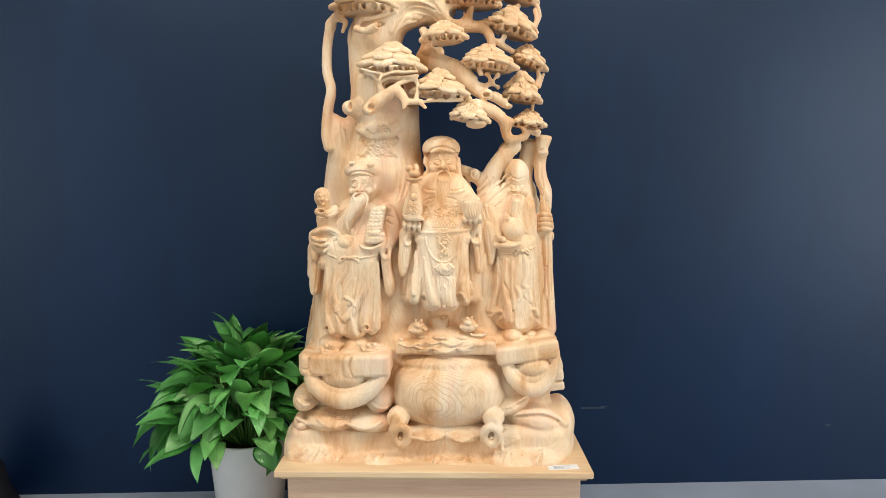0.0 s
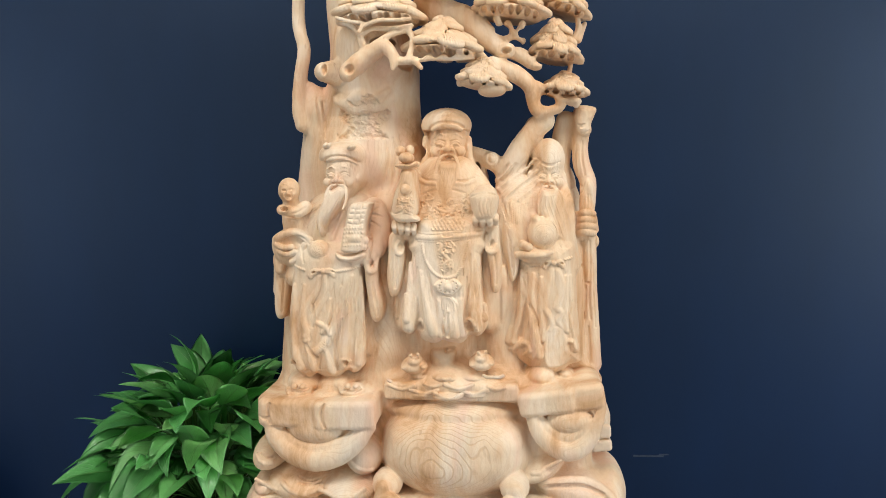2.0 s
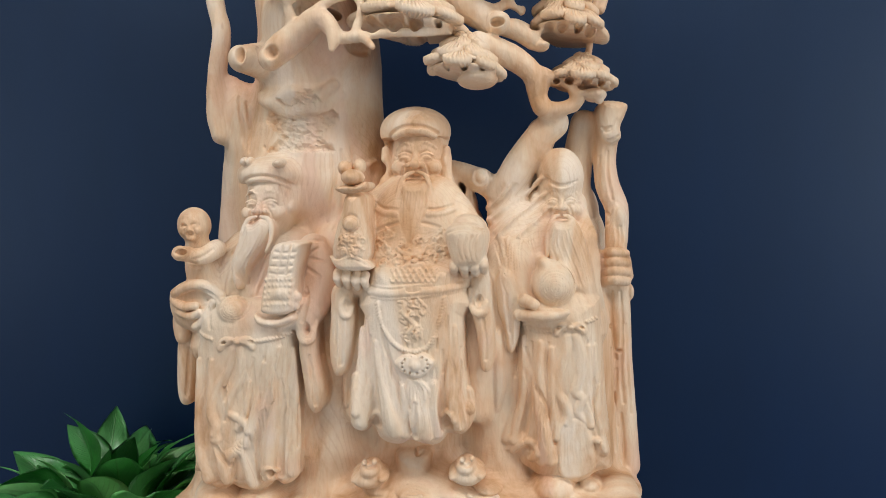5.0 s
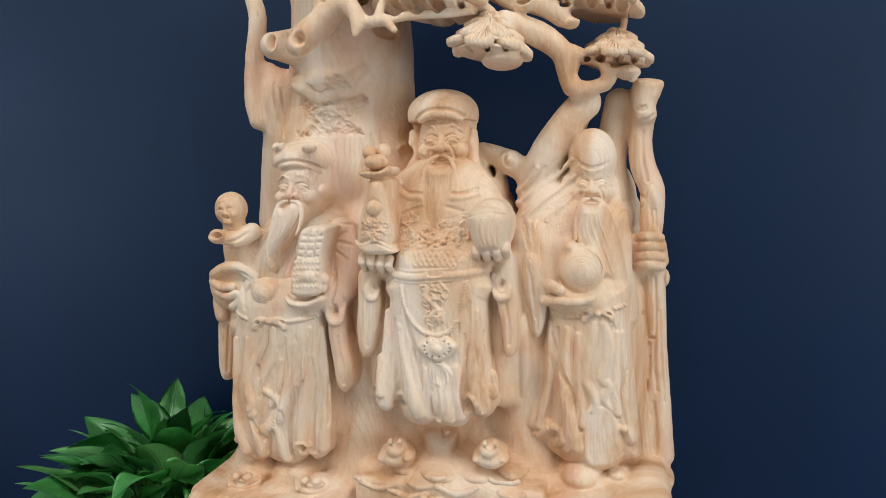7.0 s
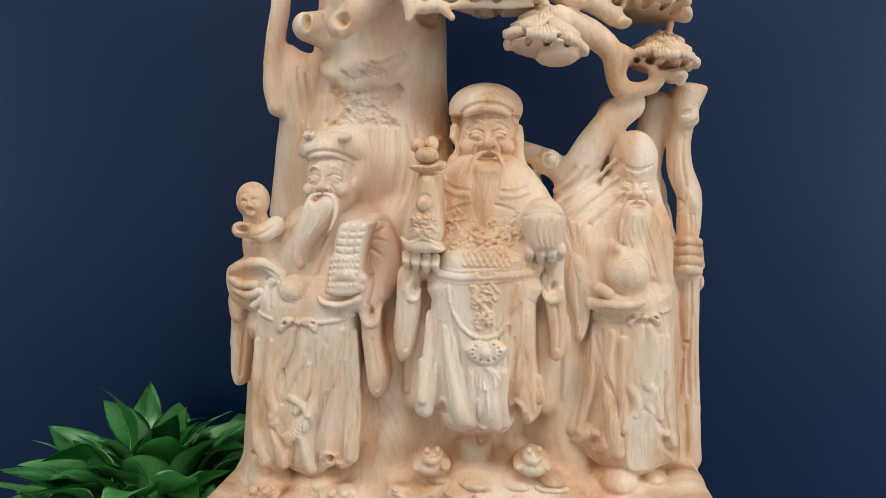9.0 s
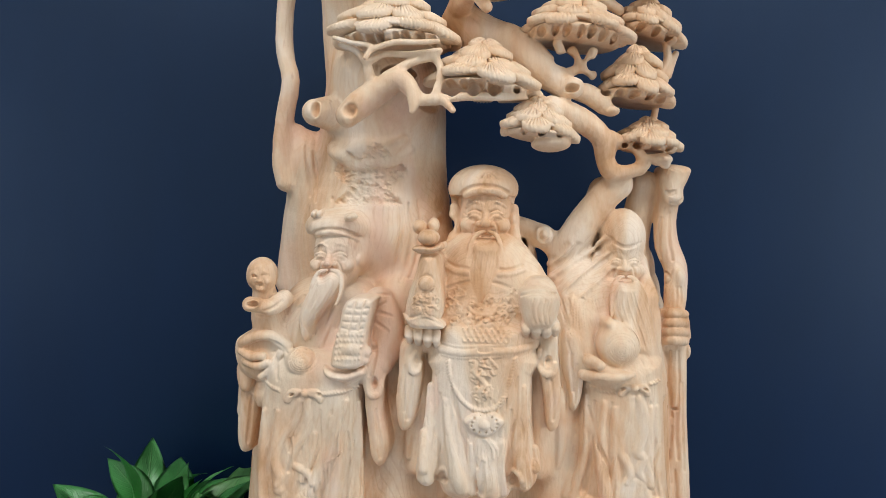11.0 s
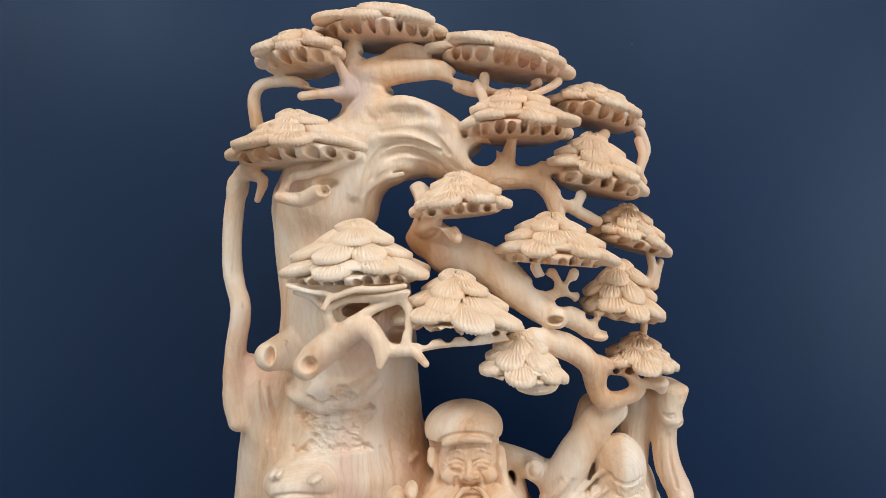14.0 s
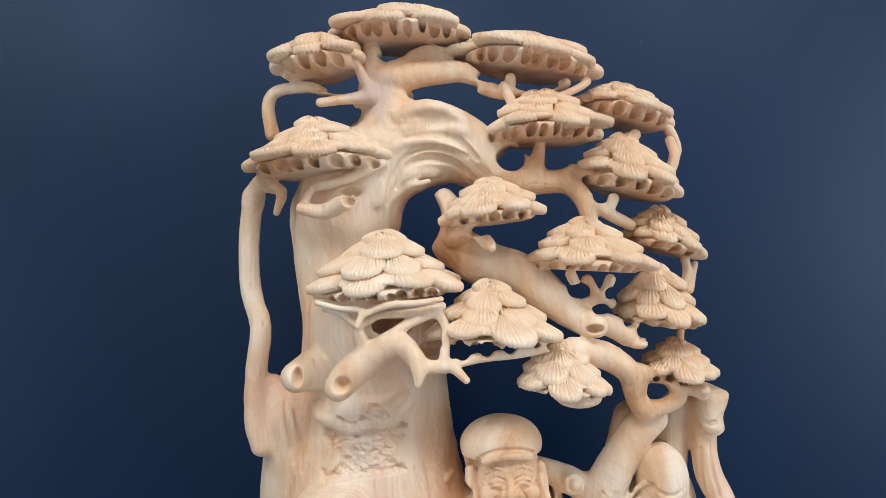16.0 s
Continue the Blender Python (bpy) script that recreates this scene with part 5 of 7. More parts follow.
# left figure: beard
plate(2.100, .022, .016, 2.150, .003, -.279, 1.139, -.289, 1.120, -.302, 1.095, -.311, 1.064, -.303, 1.028, -.293, 1.030, -.284, 1.055, -.260, 1.084, -.240, 1.113, -.237, 1.137, -.254, 1.146, -.269, 1.137)
strands(2.082, 8, .0020, -.277, 1.122, -.292, 1.094, -.299, 1.064, -.291, 1.034, -.238, 1.121, -.252, 1.095, -.279, 1.061, -.286, 1.034)
limb(.002, 1, -.262, 2.090, 1.148, .0027, -.275, 2.090, 1.144, .0040, -.283, 2.088, 1.130, .0044, -.290, 2.084, 1.105, .0026)
limb(.002, 1, -.254, 2.090, 1.148, .0027, -.242, 2.090, 1.145, .0040, -.235, 2.088, 1.132, .0044, -.236, 2.084, 1.110, .0035, -.243, 2.080, 1.091, .0022)

# left figure: tablet, ball, bow and ribbons
plate(2.055, .012, .008, 2.120, .002, -.217, 1.103, -.177, 1.106, -.175, 1.095, -.185, 1.049, -.192, .996, -.239, .993, -.242, 1.013, -.230, 1.059)
drape(.001, -0.05, 2.045, -.213, 1.093, .0023, -.195, 1.091, .0023, -.173, 1.094, .0023, cut=True)
drape(.001, -0.05, 2.045, -.216, 1.082, .0023, -.198, 1.081, .0023, -.176, 1.083, .0023, cut=True)
drape(.001, -0.05, 2.045, -.220, 1.070, .0023, -.201, 1.069, .0023, -.178, 1.072, .0023, cut=True)
drape(.001, -0.05, 2.045, -.223, 1.059, .0023, -.203, 1.057, .0023, -.181, 1.061, .0023, cut=True)
drape(.001, -0.05, 2.045, -.200, 1.104, .0023, -.206, 1.079, .0023, -.212, 1.055, .0023, cut=True)
drape(.001, -0.05, 2.045, -.186, 1.105, .0023, -.192, 1.079, .0023, -.198, 1.056, .0023, cut=True)
blob(-.230, 2.047, 1.048, .0029, .006, .0039, .001)
blob(-.223, 2.047, 1.049, .0029, .006, .0039, .001)
blob(-.216, 2.047, 1.049, .0029, .006, .0039, .001)
blob(-.209, 2.047, 1.049, .0029, .006, .0039, .001)
blob(-.203, 2.047, 1.049, .0029, .006, .0039, .001)
blob(-.196, 2.047, 1.049, .0029, .006, .0039, .001)
blob(-.189, 2.047, 1.049, .0029, .006, .0039, .001)
blob(-.231, 2.047, 1.038, .0029, .006, .0039, .001)
blob(-.224, 2.047, 1.039, .0029, .006, .0039, .001)
blob(-.217, 2.047, 1.039, .0029, .006, .0039, .001)
blob(-.211, 2.047, 1.039, .0029, .006, .0039, .001)
blob(-.204, 2.047, 1.039, .0029, .006, .0039, .001)
blob(-.197, 2.047, 1.039, .0029, .006, .0039, .001)
blob(-.190, 2.047, 1.039, .0029, .006, .0039, .001)
blob(-.232, 2.047, 1.028, .0029, .006, .0039, .001)
blob(-.225, 2.047, 1.029, .0029, .006, .0039, .001)
blob(-.219, 2.047, 1.029, .0029, .006, .0039, .001)
blob(-.212, 2.047, 1.029, .0029, .006, .0039, .001)
blob(-.205, 2.047, 1.029, .0029, .006, .0039, .001)
blob(-.198, 2.047, 1.029, .0029, .006, .0039, .001)
blob(-.191, 2.047, 1.029, .0029, .006, .0039, .001)
blob(-.233, 2.047, 1.018, .0029, .006, .0039, .001)
blob(-.226, 2.047, 1.019, .0029, .006, .0039, .001)
blob(-.220, 2.047, 1.019, .0029, .006, .0039, .001)
blob(-.213, 2.047, 1.019, .0029, .006, .0039, .001)
blob(-.206, 2.047, 1.019, .0029, .006, .0039, .001)
blob(-.199, 2.047, 1.019, .0029, .006, .0039, .001)
blob(-.193, 2.047, 1.020, .0029, .006, .0039, .001)
blob(-.234, 2.047, 1.008, .0029, .006, .0039, .001)
blob(-.228, 2.047, 1.008, .0029, .006, .0039, .001)
blob(-.221, 2.047, 1.009, .0029, .006, .0039, .001)
blob(-.214, 2.047, 1.009, .0029, .006, .0039, .001)
blob(-.207, 2.047, 1.009, .0029, .006, .0039, .001)
blob(-.200, 2.047, 1.009, .0029, .006, .0039, .001)
blob(-.194, 2.047, 1.010, .0029, .006, .0039, .001)
limb(.003, 1, -.188, 2.060, 1.019, .0103, -.203, 2.050, 1.026, .0110, -.219, 2.048, 1.024, .0076)
limb(.003, 1, -.190, 2.060, 1.005, .0086, -.208, 2.050, 1.008, .0076, -.226, 2.050, 1.007, .0059)
plate(2.060, .012, .010, 2.110, .003, -.257, .993, -.241, .985, -.217, .984, -.193, .992, -.189, .981, -.213, .969, -.241, .970, -.256, .979)
blob(-.302, 2.080, .994, .0254, .028, .0245, .003)
drape(.001, 0.1, 2.058, -.289, .999, .0014, -.291, .997, .0014, -.293, .996, .0014, -.295, .996, .0014, -.297, .997, .0014, -.298, .999, .0014, -.298, 1.001, .0014, -.296, 1.003, .0014, -.294, 1.004, .0014, -.292, 1.004, .0014, -.290, 1.003, .0014, -.289, 1.001, .0014, -.289, .999, .0014, cut=True)
drape(.001, 0.1, 2.058, -.287, .995, .0014, -.291, .992, .0014, -.295, .992, .0014, -.299, .994, .0014, -.302, .998, .0014, -.302, 1.002, .0014, -.300, 1.005, .0014, -.296, 1.008, .0014, -.291, 1.008, .0014, -.287, 1.006, .0014, -.285, 1.003, .0014, -.285, .998, .0014, -.287, .995, .0014, cut=True)
drape(.001, 0.1, 2.058, -.288, .989, .0014, -.295, .988, .0014, -.301, .990, .0014, -.306, .995, .0014, -.307, 1.001, .0014, -.304, 1.007, .0014, -.299, 1.011, .0014, -.292, 1.012, .0014, -.286, 1.010, .0014, -.281, 1.005, .0014, -.280, .999, .0014, -.283, .993, .0014, -.288, .989, .0014, cut=True)
drape(.001, 0.1, 2.058, -.293, .984, .0014, -.302, .986, .0014, -.309, .991, .0014, -.311, .999, .0014, -.309, 1.008, .0014, -.302, 1.014, .0014, -.294, 1.016, .0014, -.285, 1.014, .0014, -.278, 1.009, .0014, -.276, 1.001, .0014, -.278, .993, .0014, -.284, .986, .0014, -.293, .984, .0014, cut=True)
drape(.001, 0.1, 2.058, -.302, .981, .0014, -.311, .987, .0014, -.315, .997, .0014, -.314, 1.007, .0014, -.307, 1.016, .0014, -.296, 1.020, .0014, -.285, 1.019, .0014, -.276, 1.013, .0014, -.272, 1.003, .0014, -.273, .993, .0014, -.280, .984, .0014, -.290, .980, .0014, -.302, .981, .0014, cut=True)
limb(.004, 1, -.323, 2.080, 1.007, .0087, -.310, 2.070, .971, .0078, -.270, 2.070, .968, .0069)
rope(.0040, 2.065, -.191, .960, -.215, .953, -.244, .947, -.259, .945)
rope(.0040, 2.075, -.371, .960, -.353, .953, -.333, .948)
plate(2.062, .008, .006, 2.092, .001, -.294, .949, -.304, .953, -.316, .950, -.325, .938, -.324, .928, -.316, .928, -.310, .936, -.299, .940)
blob(-.311, 2.054, .943, .0051, .008, .0030, .001, 25, cut=True)
plate(2.062, .008, .006, 2.092, .001, -.288, .949, -.277, .954, -.265, .952, -.258, .941, -.259, .931, -.267, .930, -.272, .937, -.283, .940)
blob(-.264, 2.054, .945, .0051, .008, .0030, .001, -25, cut=True)
blob(-.289, 2.058, .946, .0060, .009, .0060, .001)
drape(.002, 0.35, 2.065, -.298, .932, .0060, -.305, .901, .0078, -.322, .874, .0078, -.335, .851, .0069, -.340, .826, .0078, -.332, .802, .0078, -.335, .789, .0052)
drape(.002, 0.35, 2.065, -.286, .933, .0060, -.284, .906, .0078, -.290, .877, .0078, -.303, .853, .0078, -.313, .828, .0078, -.300, .819, .0069, -.284, .812, .0069, -.274, .796, .0060)
strands(2.050, 2, .0012, -.296, .929, -.304, .900, -.325, .861, -.290, .929, -.294, .900, -.315, .861)
strands(2.050, 2, .0012, -.281, .929, -.281, .892, -.300, .843, -.273, .930, -.275, .892, -.292, .847)
drape(.002, -0.05, 2.055, -.316, .865, .0027, -.312, .841, .0041, -.317, .811, .0033, cut=True)

# child on the arm of the left figure
blob(-.383, 2.113, 1.135, .0253, .035, .0307, .004)
drape(.002, 0.2, 2.085, -.393, 1.146, .0030, -.380, 1.151, .0035, -.364, 1.152, .0035, -.348, 1.148, .0035, -.341, 1.139, .0030)
face(-.375, 2.082, 1.127, .0193, -0.05, old=False)
limb(.008, 1, -.379, 2.115, 1.098, .0217, -.376, 2.120, 1.059, .0273, -.368, 2.120, 1.009, .0273)
limb(.004, 1, -.343, 2.110, 1.094, .0162, -.354, 2.085, 1.084, .0149, -.371, 2.070, 1.087, .0121, -.385, 2.065, 1.090, .0129)
plate(2.052, .006, .006, 2.070, .001, -.392, 1.091, -.384, 1.100, -.368, 1.101, -.364, 1.092, -.373, 1.082, -.387, 1.082)
plate(2.044, .006, .005, 2.056, .001, -.383, 1.093, -.376, 1.098, -.367, 1.097, -.365, 1.092, -.372, 1.088, -.380, 1.089, cut=True)
drape(.002, -0.05, 2.065, -.392, 1.075, .0022, -.379, 1.072, .0030, -.364, 1.076, .0025, cut=True)
drape(.002, -0.05, 2.065, -.360, 1.080, .0022, -.348, 1.084, .0030, -.337, 1.095, .0025, cut=True)
drape(.002, -0.05, 2.065, -.384, 1.066, .0022, -.366, 1.064, .0030, -.348, 1.069, .0025, cut=True)
plate(2.105, .022, .022, 2.200, .004, -.426, 1.016, -.416, 1.030, -.381, 1.045, -.337, 1.030, -.321, .993, -.339, .957, -.379, .950, -.412, .965, -.424, .985)
limb(.003, 1, -.407, 2.085, 1.021, .0088, -.380, 2.078, 1.034, .0096, -.352, 2.078, 1.035, .0096, -.329, 2.085, 1.017, .0106)
limb(.002, 1, -.410, 2.085, 1.008, .0070, -.390, 2.078, .999, .0070, -.368, 2.076, 1.001, .0070)
limb(.002, 1, -.402, 2.085, .989, .0070, -.380, 2.078, .983, .0070, -.360, 2.076, .989, .0070)
limb(.003, 1, -.338, 2.080, 1.006, .0070, -.354, 2.078, .979, .0070, -.371, 2.080, .965, .0070)
drape(.002, -0.05, 2.065, -.371, 1.027, .0022, -.345, 1.026, .0033, -.324, 1.009, .0028, cut=True)
drape(.002, -0.05, 2.065, -.350, 1.008, .0022, -.341, .990, .0033, -.337, .966, .0028, cut=True)

# left figure: feet
blob(-.332, 2.100, .663, .0196, .030, .0143, .004)
blob(-.260, 2.090, .670, .0212, .030, .0141, .004)

# right figure: torso, arms and skirt
plate(2.185, .042, .050, 2.300, .008, .186, 1.139, .154, 1.116, .137, 1.077, .139, 1.028, .170, .995, .176, .917, .310, .923, .310, 1.028, .308, 1.080, .291, 1.120, .250, 1.136, lean=.180)
plate(2.155, .040, .045, 2.280, .003, .182, 1.010, .174, .953, .163, .875, .153, .796, .134, .747, .145, .736, .164, .733, .176, .718, .205, .698, .235, .694, .263, .687, .298, .708, .328, .728, .316, .826, .306, .958, .295, 1.013)
limb(.010, 1, .164, 2.180, 1.087, .0328, .162, 2.160, 1.037, .0322, .174, 2.140, .993, .0241, .205, 2.120, .980, .0127, .240, 2.105, .984, .0081)
plate(2.135, .018, .018, 2.240, .003, .138, 1.053, .169, 1.040, .172, .966, .164, .921, .152, .918, .146, .956, .136, .993)
drape(.002, -0.1, 2.120, .159, .996, .0029, .158, .959, .0044, .157, .931, .0035, cut=True)
drape(.002, -0.1, 2.120, .148, 1.014, .0029, .152, .978, .0035, .154, .950, .0029, cut=True)

# right figure: skirt folds
drape(.003, 0.1, 2.120, .179, .942, .0042, .179, .876, .0063, .173, .819, .0094, .160, .771, .0115)
drape(.003, 0.1, 2.115, .206, .935, .0042, .204, .870, .0073, .211, .805, .0094, .220, .739, .0115)
drape(.003, 0.1, 2.115, .191, .888, .0042, .200, .832, .0073, .210, .776, .0094, .206, .738, .0104)
drape(.003, 0.1, 2.115, .293, .929, .0042, .297, .857, .0073, .297, .801, .0094, .307, .755, .0104)
drape(.002, -0.1, 2.115, .191, .934, .0029, .190, .878, .0043, .184, .822, .0058, .176, .783, .0072, cut=True)
drape(.002, -0.1, 2.115, .181, .924, .0023, .199, .860, .0038, .219, .824, .0038, .228, .768, .0043, cut=True)
drape(.002, -0.1, 2.115, .217, .935, .0023, .218, .880, .0035, .222, .843, .0029, cut=True)
drape(.002, -0.1, 2.115, .281, .938, .0026, .279, .883, .0038, .288, .828, .0043, .298, .782, .0043, cut=True)
drape(.002, -0.1, 2.120, .168, .885, .0023, .164, .828, .0035, .152, .780, .0035, cut=True)
drape(.002, -0.1, 2.115, .289, .874, .0023, .292, .847, .0035, .284, .819, .0029, cut=True)
drape(.003, 0.1, 2.115, .224, .926, .0042, .224, .852, .0063, .230, .778, .0083)
drape(.003, 0.1, 2.115, .283, .929, .0042, .282, .856, .0063, .285, .800, .0073)
drape(.003, 0.1, 2.120, .163, .866, .0042, .159, .809, .0073, .149, .768, .0094)
drape(.002, 0.1, 2.110, .160, .750, .0052, .171, .764, .0062, .187, .769, .0062, .198, .760, .0062, .198, .747, .0062, .187, .737, .0052)
blob(.184, 2.105, .754, .0081, .016, .0090, .002, cut=True)
drape(.003, 0.1, 2.120, .282, .765, .0042, .290, .775, .0052, .302, .771, .0052, .308, .758, .0052)

# right figure: gouge lines on the cloth
creases(.208, .843, .041, .108, 2.112, 20, .0015, 0.1, 42)
creases(.296, .846, .013, .100, 2.120, 7, .0015, 0, 43)
creases(.155, 1.068, .023, .065, 2.135, 10, .0016, -0.2, 44)
creases(.349, .887, .016, .179, 2.215, 20, .0017, 0, 45)
creases(.326, 1.215, .014, .091, 2.230, 8, .0017, 0, 46)

# right figure: panel, ribbons and belt
plate(2.118, .006, .006, 2.150, .001, .236, .800, .278, .803, .294, .729, .259, .708, .234, .721)
strands(2.112, 9, .0014, .241, .796, .240, .761, .240, .727, .274, .799, .281, .764, .287, .734)
drape(.002, 0.35, 2.115, .248, .946, .0072, .245, .914, .0091, .235, .881, .0100, .233, .853, .0082, .244, .835, .0091, .251, .815, .0082, .245, .802, .0045)
drape(.002, 0.35, 2.115, .261, .946, .0072, .271, .915, .0091, .269, .883, .0091, .261, .856, .0091, .272, .844, .0082, .265, .822, .0072, .276, .805, .0045)
strands(2.105, 3, .0013, .243, .939, .239, .902, .228, .863, .252, .939, .250, .903, .240, .864)
strands(2.105, 3, .0013, .259, .939, .265, .904, .258, .865, .266, .940, .274, .904, .266, .865)
rope(.0042, 2.120, .175, .961, .192, .956, .210, .955, .225, .956)
rope(.0042, 2.120, .299, .976, .288, .972, .277, .969)
plate(2.116, .008, .006, 2.146, .001, .251, .965, .242, .969, .233, .966, .227, .956, .228, .948, .234, .947, .239, .954, .247, .958)
blob(.234, 2.108, .961, .0049, .008, .0028, .001, 25, cut=True)
plate(2.116, .008, .006, 2.146, .001, .255, .965, .264, .970, .273, .968, .280, .958, .279, .950, .273, .949, .268, .955, .260, .958)
blob(.271, 2.108, .962, .0049, .008, .0028, .001, -25, cut=True)
blob(.253, 2.112, .963, .0057, .009, .0057, .001)

# right figure: peach and hands
blob(.228, 2.140, 1.030, .0362, .042, .0390, .004)
blob(.210, 2.135, 1.067, .0092, .020, .0092, .012, 40)
drape(.001, 0.1, 2.100, .233, 1.025, .0014, .232, 1.024, .0014, .230, 1.023, .0014, .228, 1.024, .0014, .227, 1.025, .0014, .227, 1.027, .0014, .227, 1.029, .0014, .229, 1.030, .0014, .230, 1.031, .0014, .232, 1.030, .0014, .233, 1.029, .0014, .234, 1.027, .0014, .233, 1.025, .0014, cut=True)
drape(.001, 0.1, 2.100, .235, 1.021, .0014, .231, 1.020, .0014, .227, 1.020, .0014, .224, 1.023, .0014, .223, 1.027, .0014, .224, 1.030, .0014, .226, 1.033, .0014, .230, 1.034, .0014, .233, 1.033, .0014, .236, 1.031, .0014, .238, 1.027, .0014, .237, 1.023, .0014, .235, 1.021, .0014, cut=True)
drape(.001, 0.1, 2.100, .233, 1.016, .0014, .227, 1.017, .0014, .222, 1.020, .0014, .219, 1.025, .0014, .220, 1.031, .0014, .223, 1.036, .0014, .228, 1.038, .0014, .234, 1.037, .0014, .238, 1.034, .0014, .241, 1.029, .0014, .241, 1.023, .0014, .238, 1.018, .0014, .233, 1.016, .0014, cut=True)
drape(.001, 0.1, 2.100, .228, 1.012, .0014, .221, 1.016, .0014, .216, 1.023, .0014, .216, 1.031, .0014, .219, 1.037, .0014, .225, 1.041, .0014, .233, 1.041, .0014, .240, 1.038, .0014, .244, 1.031, .0014, .245, 1.023, .0014, .241, 1.017, .0014, .235, 1.013, .0014, .228, 1.012, .0014, cut=True)
drape(.001, 0.1, 2.100, .220, 1.012, .0014, .214, 1.020, .0014, .212, 1.029, .0014, .215, 1.038, .0014, .222, 1.044, .0014, .231, 1.045, .0014, .240, 1.042, .0014, .247, 1.034, .0014, .248, 1.025, .0014, .246, 1.016, .0014, .238, 1.010, .0014, .229, 1.008, .0014, .220, 1.012, .0014, cut=True)
drape(.001, 0.1, 2.100, .212, 1.016, .0014, .208, 1.027, .0014, .210, 1.038, .0014, .218, 1.046, .0014, .229, 1.049, .0014, .240, 1.046, .0014, .248, 1.038, .0014, .252, 1.027, .0014, .250, 1.016, .0014, .242, 1.008, .0014, .232, 1.005, .0014, .221, 1.008, .0014, .212, 1.016, .0014, cut=True)
drape(.001, 0.1, 2.100, .205, 1.024, .0014, .206, 1.037, .0014, .213, 1.048, .0014, .225, 1.053, .0014, .239, 1.051, .0014, .250, 1.043, .0014, .255, 1.030, .0014, .254, 1.017, .0014, .247, 1.006, .0014, .235, 1.001, .0014, .222, 1.003, .0014, .211, 1.011, .0014, .205, 1.024, .0014, cut=True)
limb(.002, 1, .170, 2.115, .981, .0091, .196, 2.105, .982, .0081, .223, 2.100, .982, .0071, .247, 2.100, .988, .0054)
limb(.003, 1, .180, 2.115, 1.005, .0109, .195, 2.105, 1.000, .0090)
drape(.001, -0.05, 2.100, .189, .976, .0021, .213, .974, .0029, .238, .977, .0023, cut=True)

# right figure: head
blob(.245, 2.222, 1.206, .0400, .045, .0540, .004)
face(.244, 2.185, 1.152, .0378, 0)
drape(.001, -0.05, 2.185, .213, 1.212, .0017, .223, 1.202, .0023, .239, 1.194, .0025, .256, 1.195, .0023, .272, 1.201, .0017, cut=True)
drape(.001, -0.05, 2.185, .217, 1.203, .0015, .230, 1.195, .0022, .245, 1.190, .0022, .263, 1.194, .0015, cut=True)
blob(.200, 2.225, 1.159, .0090, .030, .0241, .004)
limb(.010, 1, .211, 2.220, 1.179, .0090, .207, 2.205, 1.148, .0138, .199, 2.185, 1.116, .0174, .205, 2.165, 1.075, .0114)
limb(.010, 1, .281, 2.220, 1.167, .0070, .283, 2.205, 1.139, .0099, .289, 2.185, 1.103, .0155)

# right figure: beard and hair
plate(2.163, .028, .022, 2.210, .006, .227, 1.133, .218, 1.111, .219, 1.075, .236, 1.048, .257, 1.011, .281, .983, .301, .975, .302, 1.003, .293, 1.058, .283, 1.095, .270, 1.122, .261, 1.135, .245, 1.131)
strands(2.135, 11, .0022, .223, 1.116, .223, 1.087, .245, 1.042, .269, .997, .263, 1.120, .274, 1.097, .288, 1.052, .295, .998)
limb(.002, 1, .239, 2.165, 1.142, .0029, .230, 2.165, 1.139, .0043, .223, 2.160, 1.127, .0047, .218, 2.150, 1.100, .0047, .218, 2.145, 1.077, .0028)
limb(.002, 1, .247, 2.165, 1.142, .0029, .256, 2.165, 1.139, .0043, .266, 2.160, 1.126, .0047, .274, 2.150, 1.103, .0047, .280, 2.145, 1.078, .0028)
strands(2.150, 6, .0016, .186, 1.140, .184, 1.104, .195, 1.067, .212, 1.131, .209, 1.104, .211, 1.071)
strands(2.150, 6, .0016, .176, 1.133, .154, 1.103, .150, 1.057, .187, 1.129, .175, 1.094, .178, 1.048)

# staff with a carved head
plate(2.225, .020, .018, 2.290, .003, .309, 1.323, .317, 1.339, .357, 1.333, .355, 1.313, .348, 1.294, .348, 1.273, .334, 1.264, .317, 1.275, .310, 1.300)
drape(.001, -0.05, 2.207, .311, 1.295, .0028, .318, 1.288, .0038, .329, 1.291, .0032, cut=True)
drape(.001, -0.05, 2.207, .311, 1.283, .0028, .320, 1.272, .0038, .331, 1.269, .0038, .343, 1.277, .0032, cut=True)
drape(.001, -0.05, 2.207, .315, 1.292, .0022, .322, 1.284, .0028, .331, 1.287, .0025, cut=True)
blob(.338, 2.215, 1.309, .0080, .010, .0070, .003)
limb(.006, 1, .329, 2.255, 1.288, .0206, .325, 2.250, 1.235, .0195, .330, 2.250, 1.192, .0215, .345, 2.245, 1.153, .0204, .344, 2.235, 1.115, .0202, .342, 2.230, 1.076, .0181)
limb(.006, 1, .345, 2.235, 1.022, .0213, .349, 2.235, .962, .0202, .350, 2.235, .882, .0223, .355, 2.235, .801, .0233, .362, 2.235, .687, .0253)
blob(.368, 2.235, 1.003, .0061, .015, .0142, .004)
blob(.347, 2.230, 1.137, .0101, .020, .0222, .006, 10)
drape(.001, -0.05, 2.222, .321, 1.141, .0029, .327, 1.144, .0035, .331, 1.135, .0038, .326, 1.124, .0032, .321, 1.131, .0029, cut=True)
drape(.002, -0.05, 2.215, .333, 1.005, .0025, .334, .946, .0035, .340, .887, .0032, cut=True)
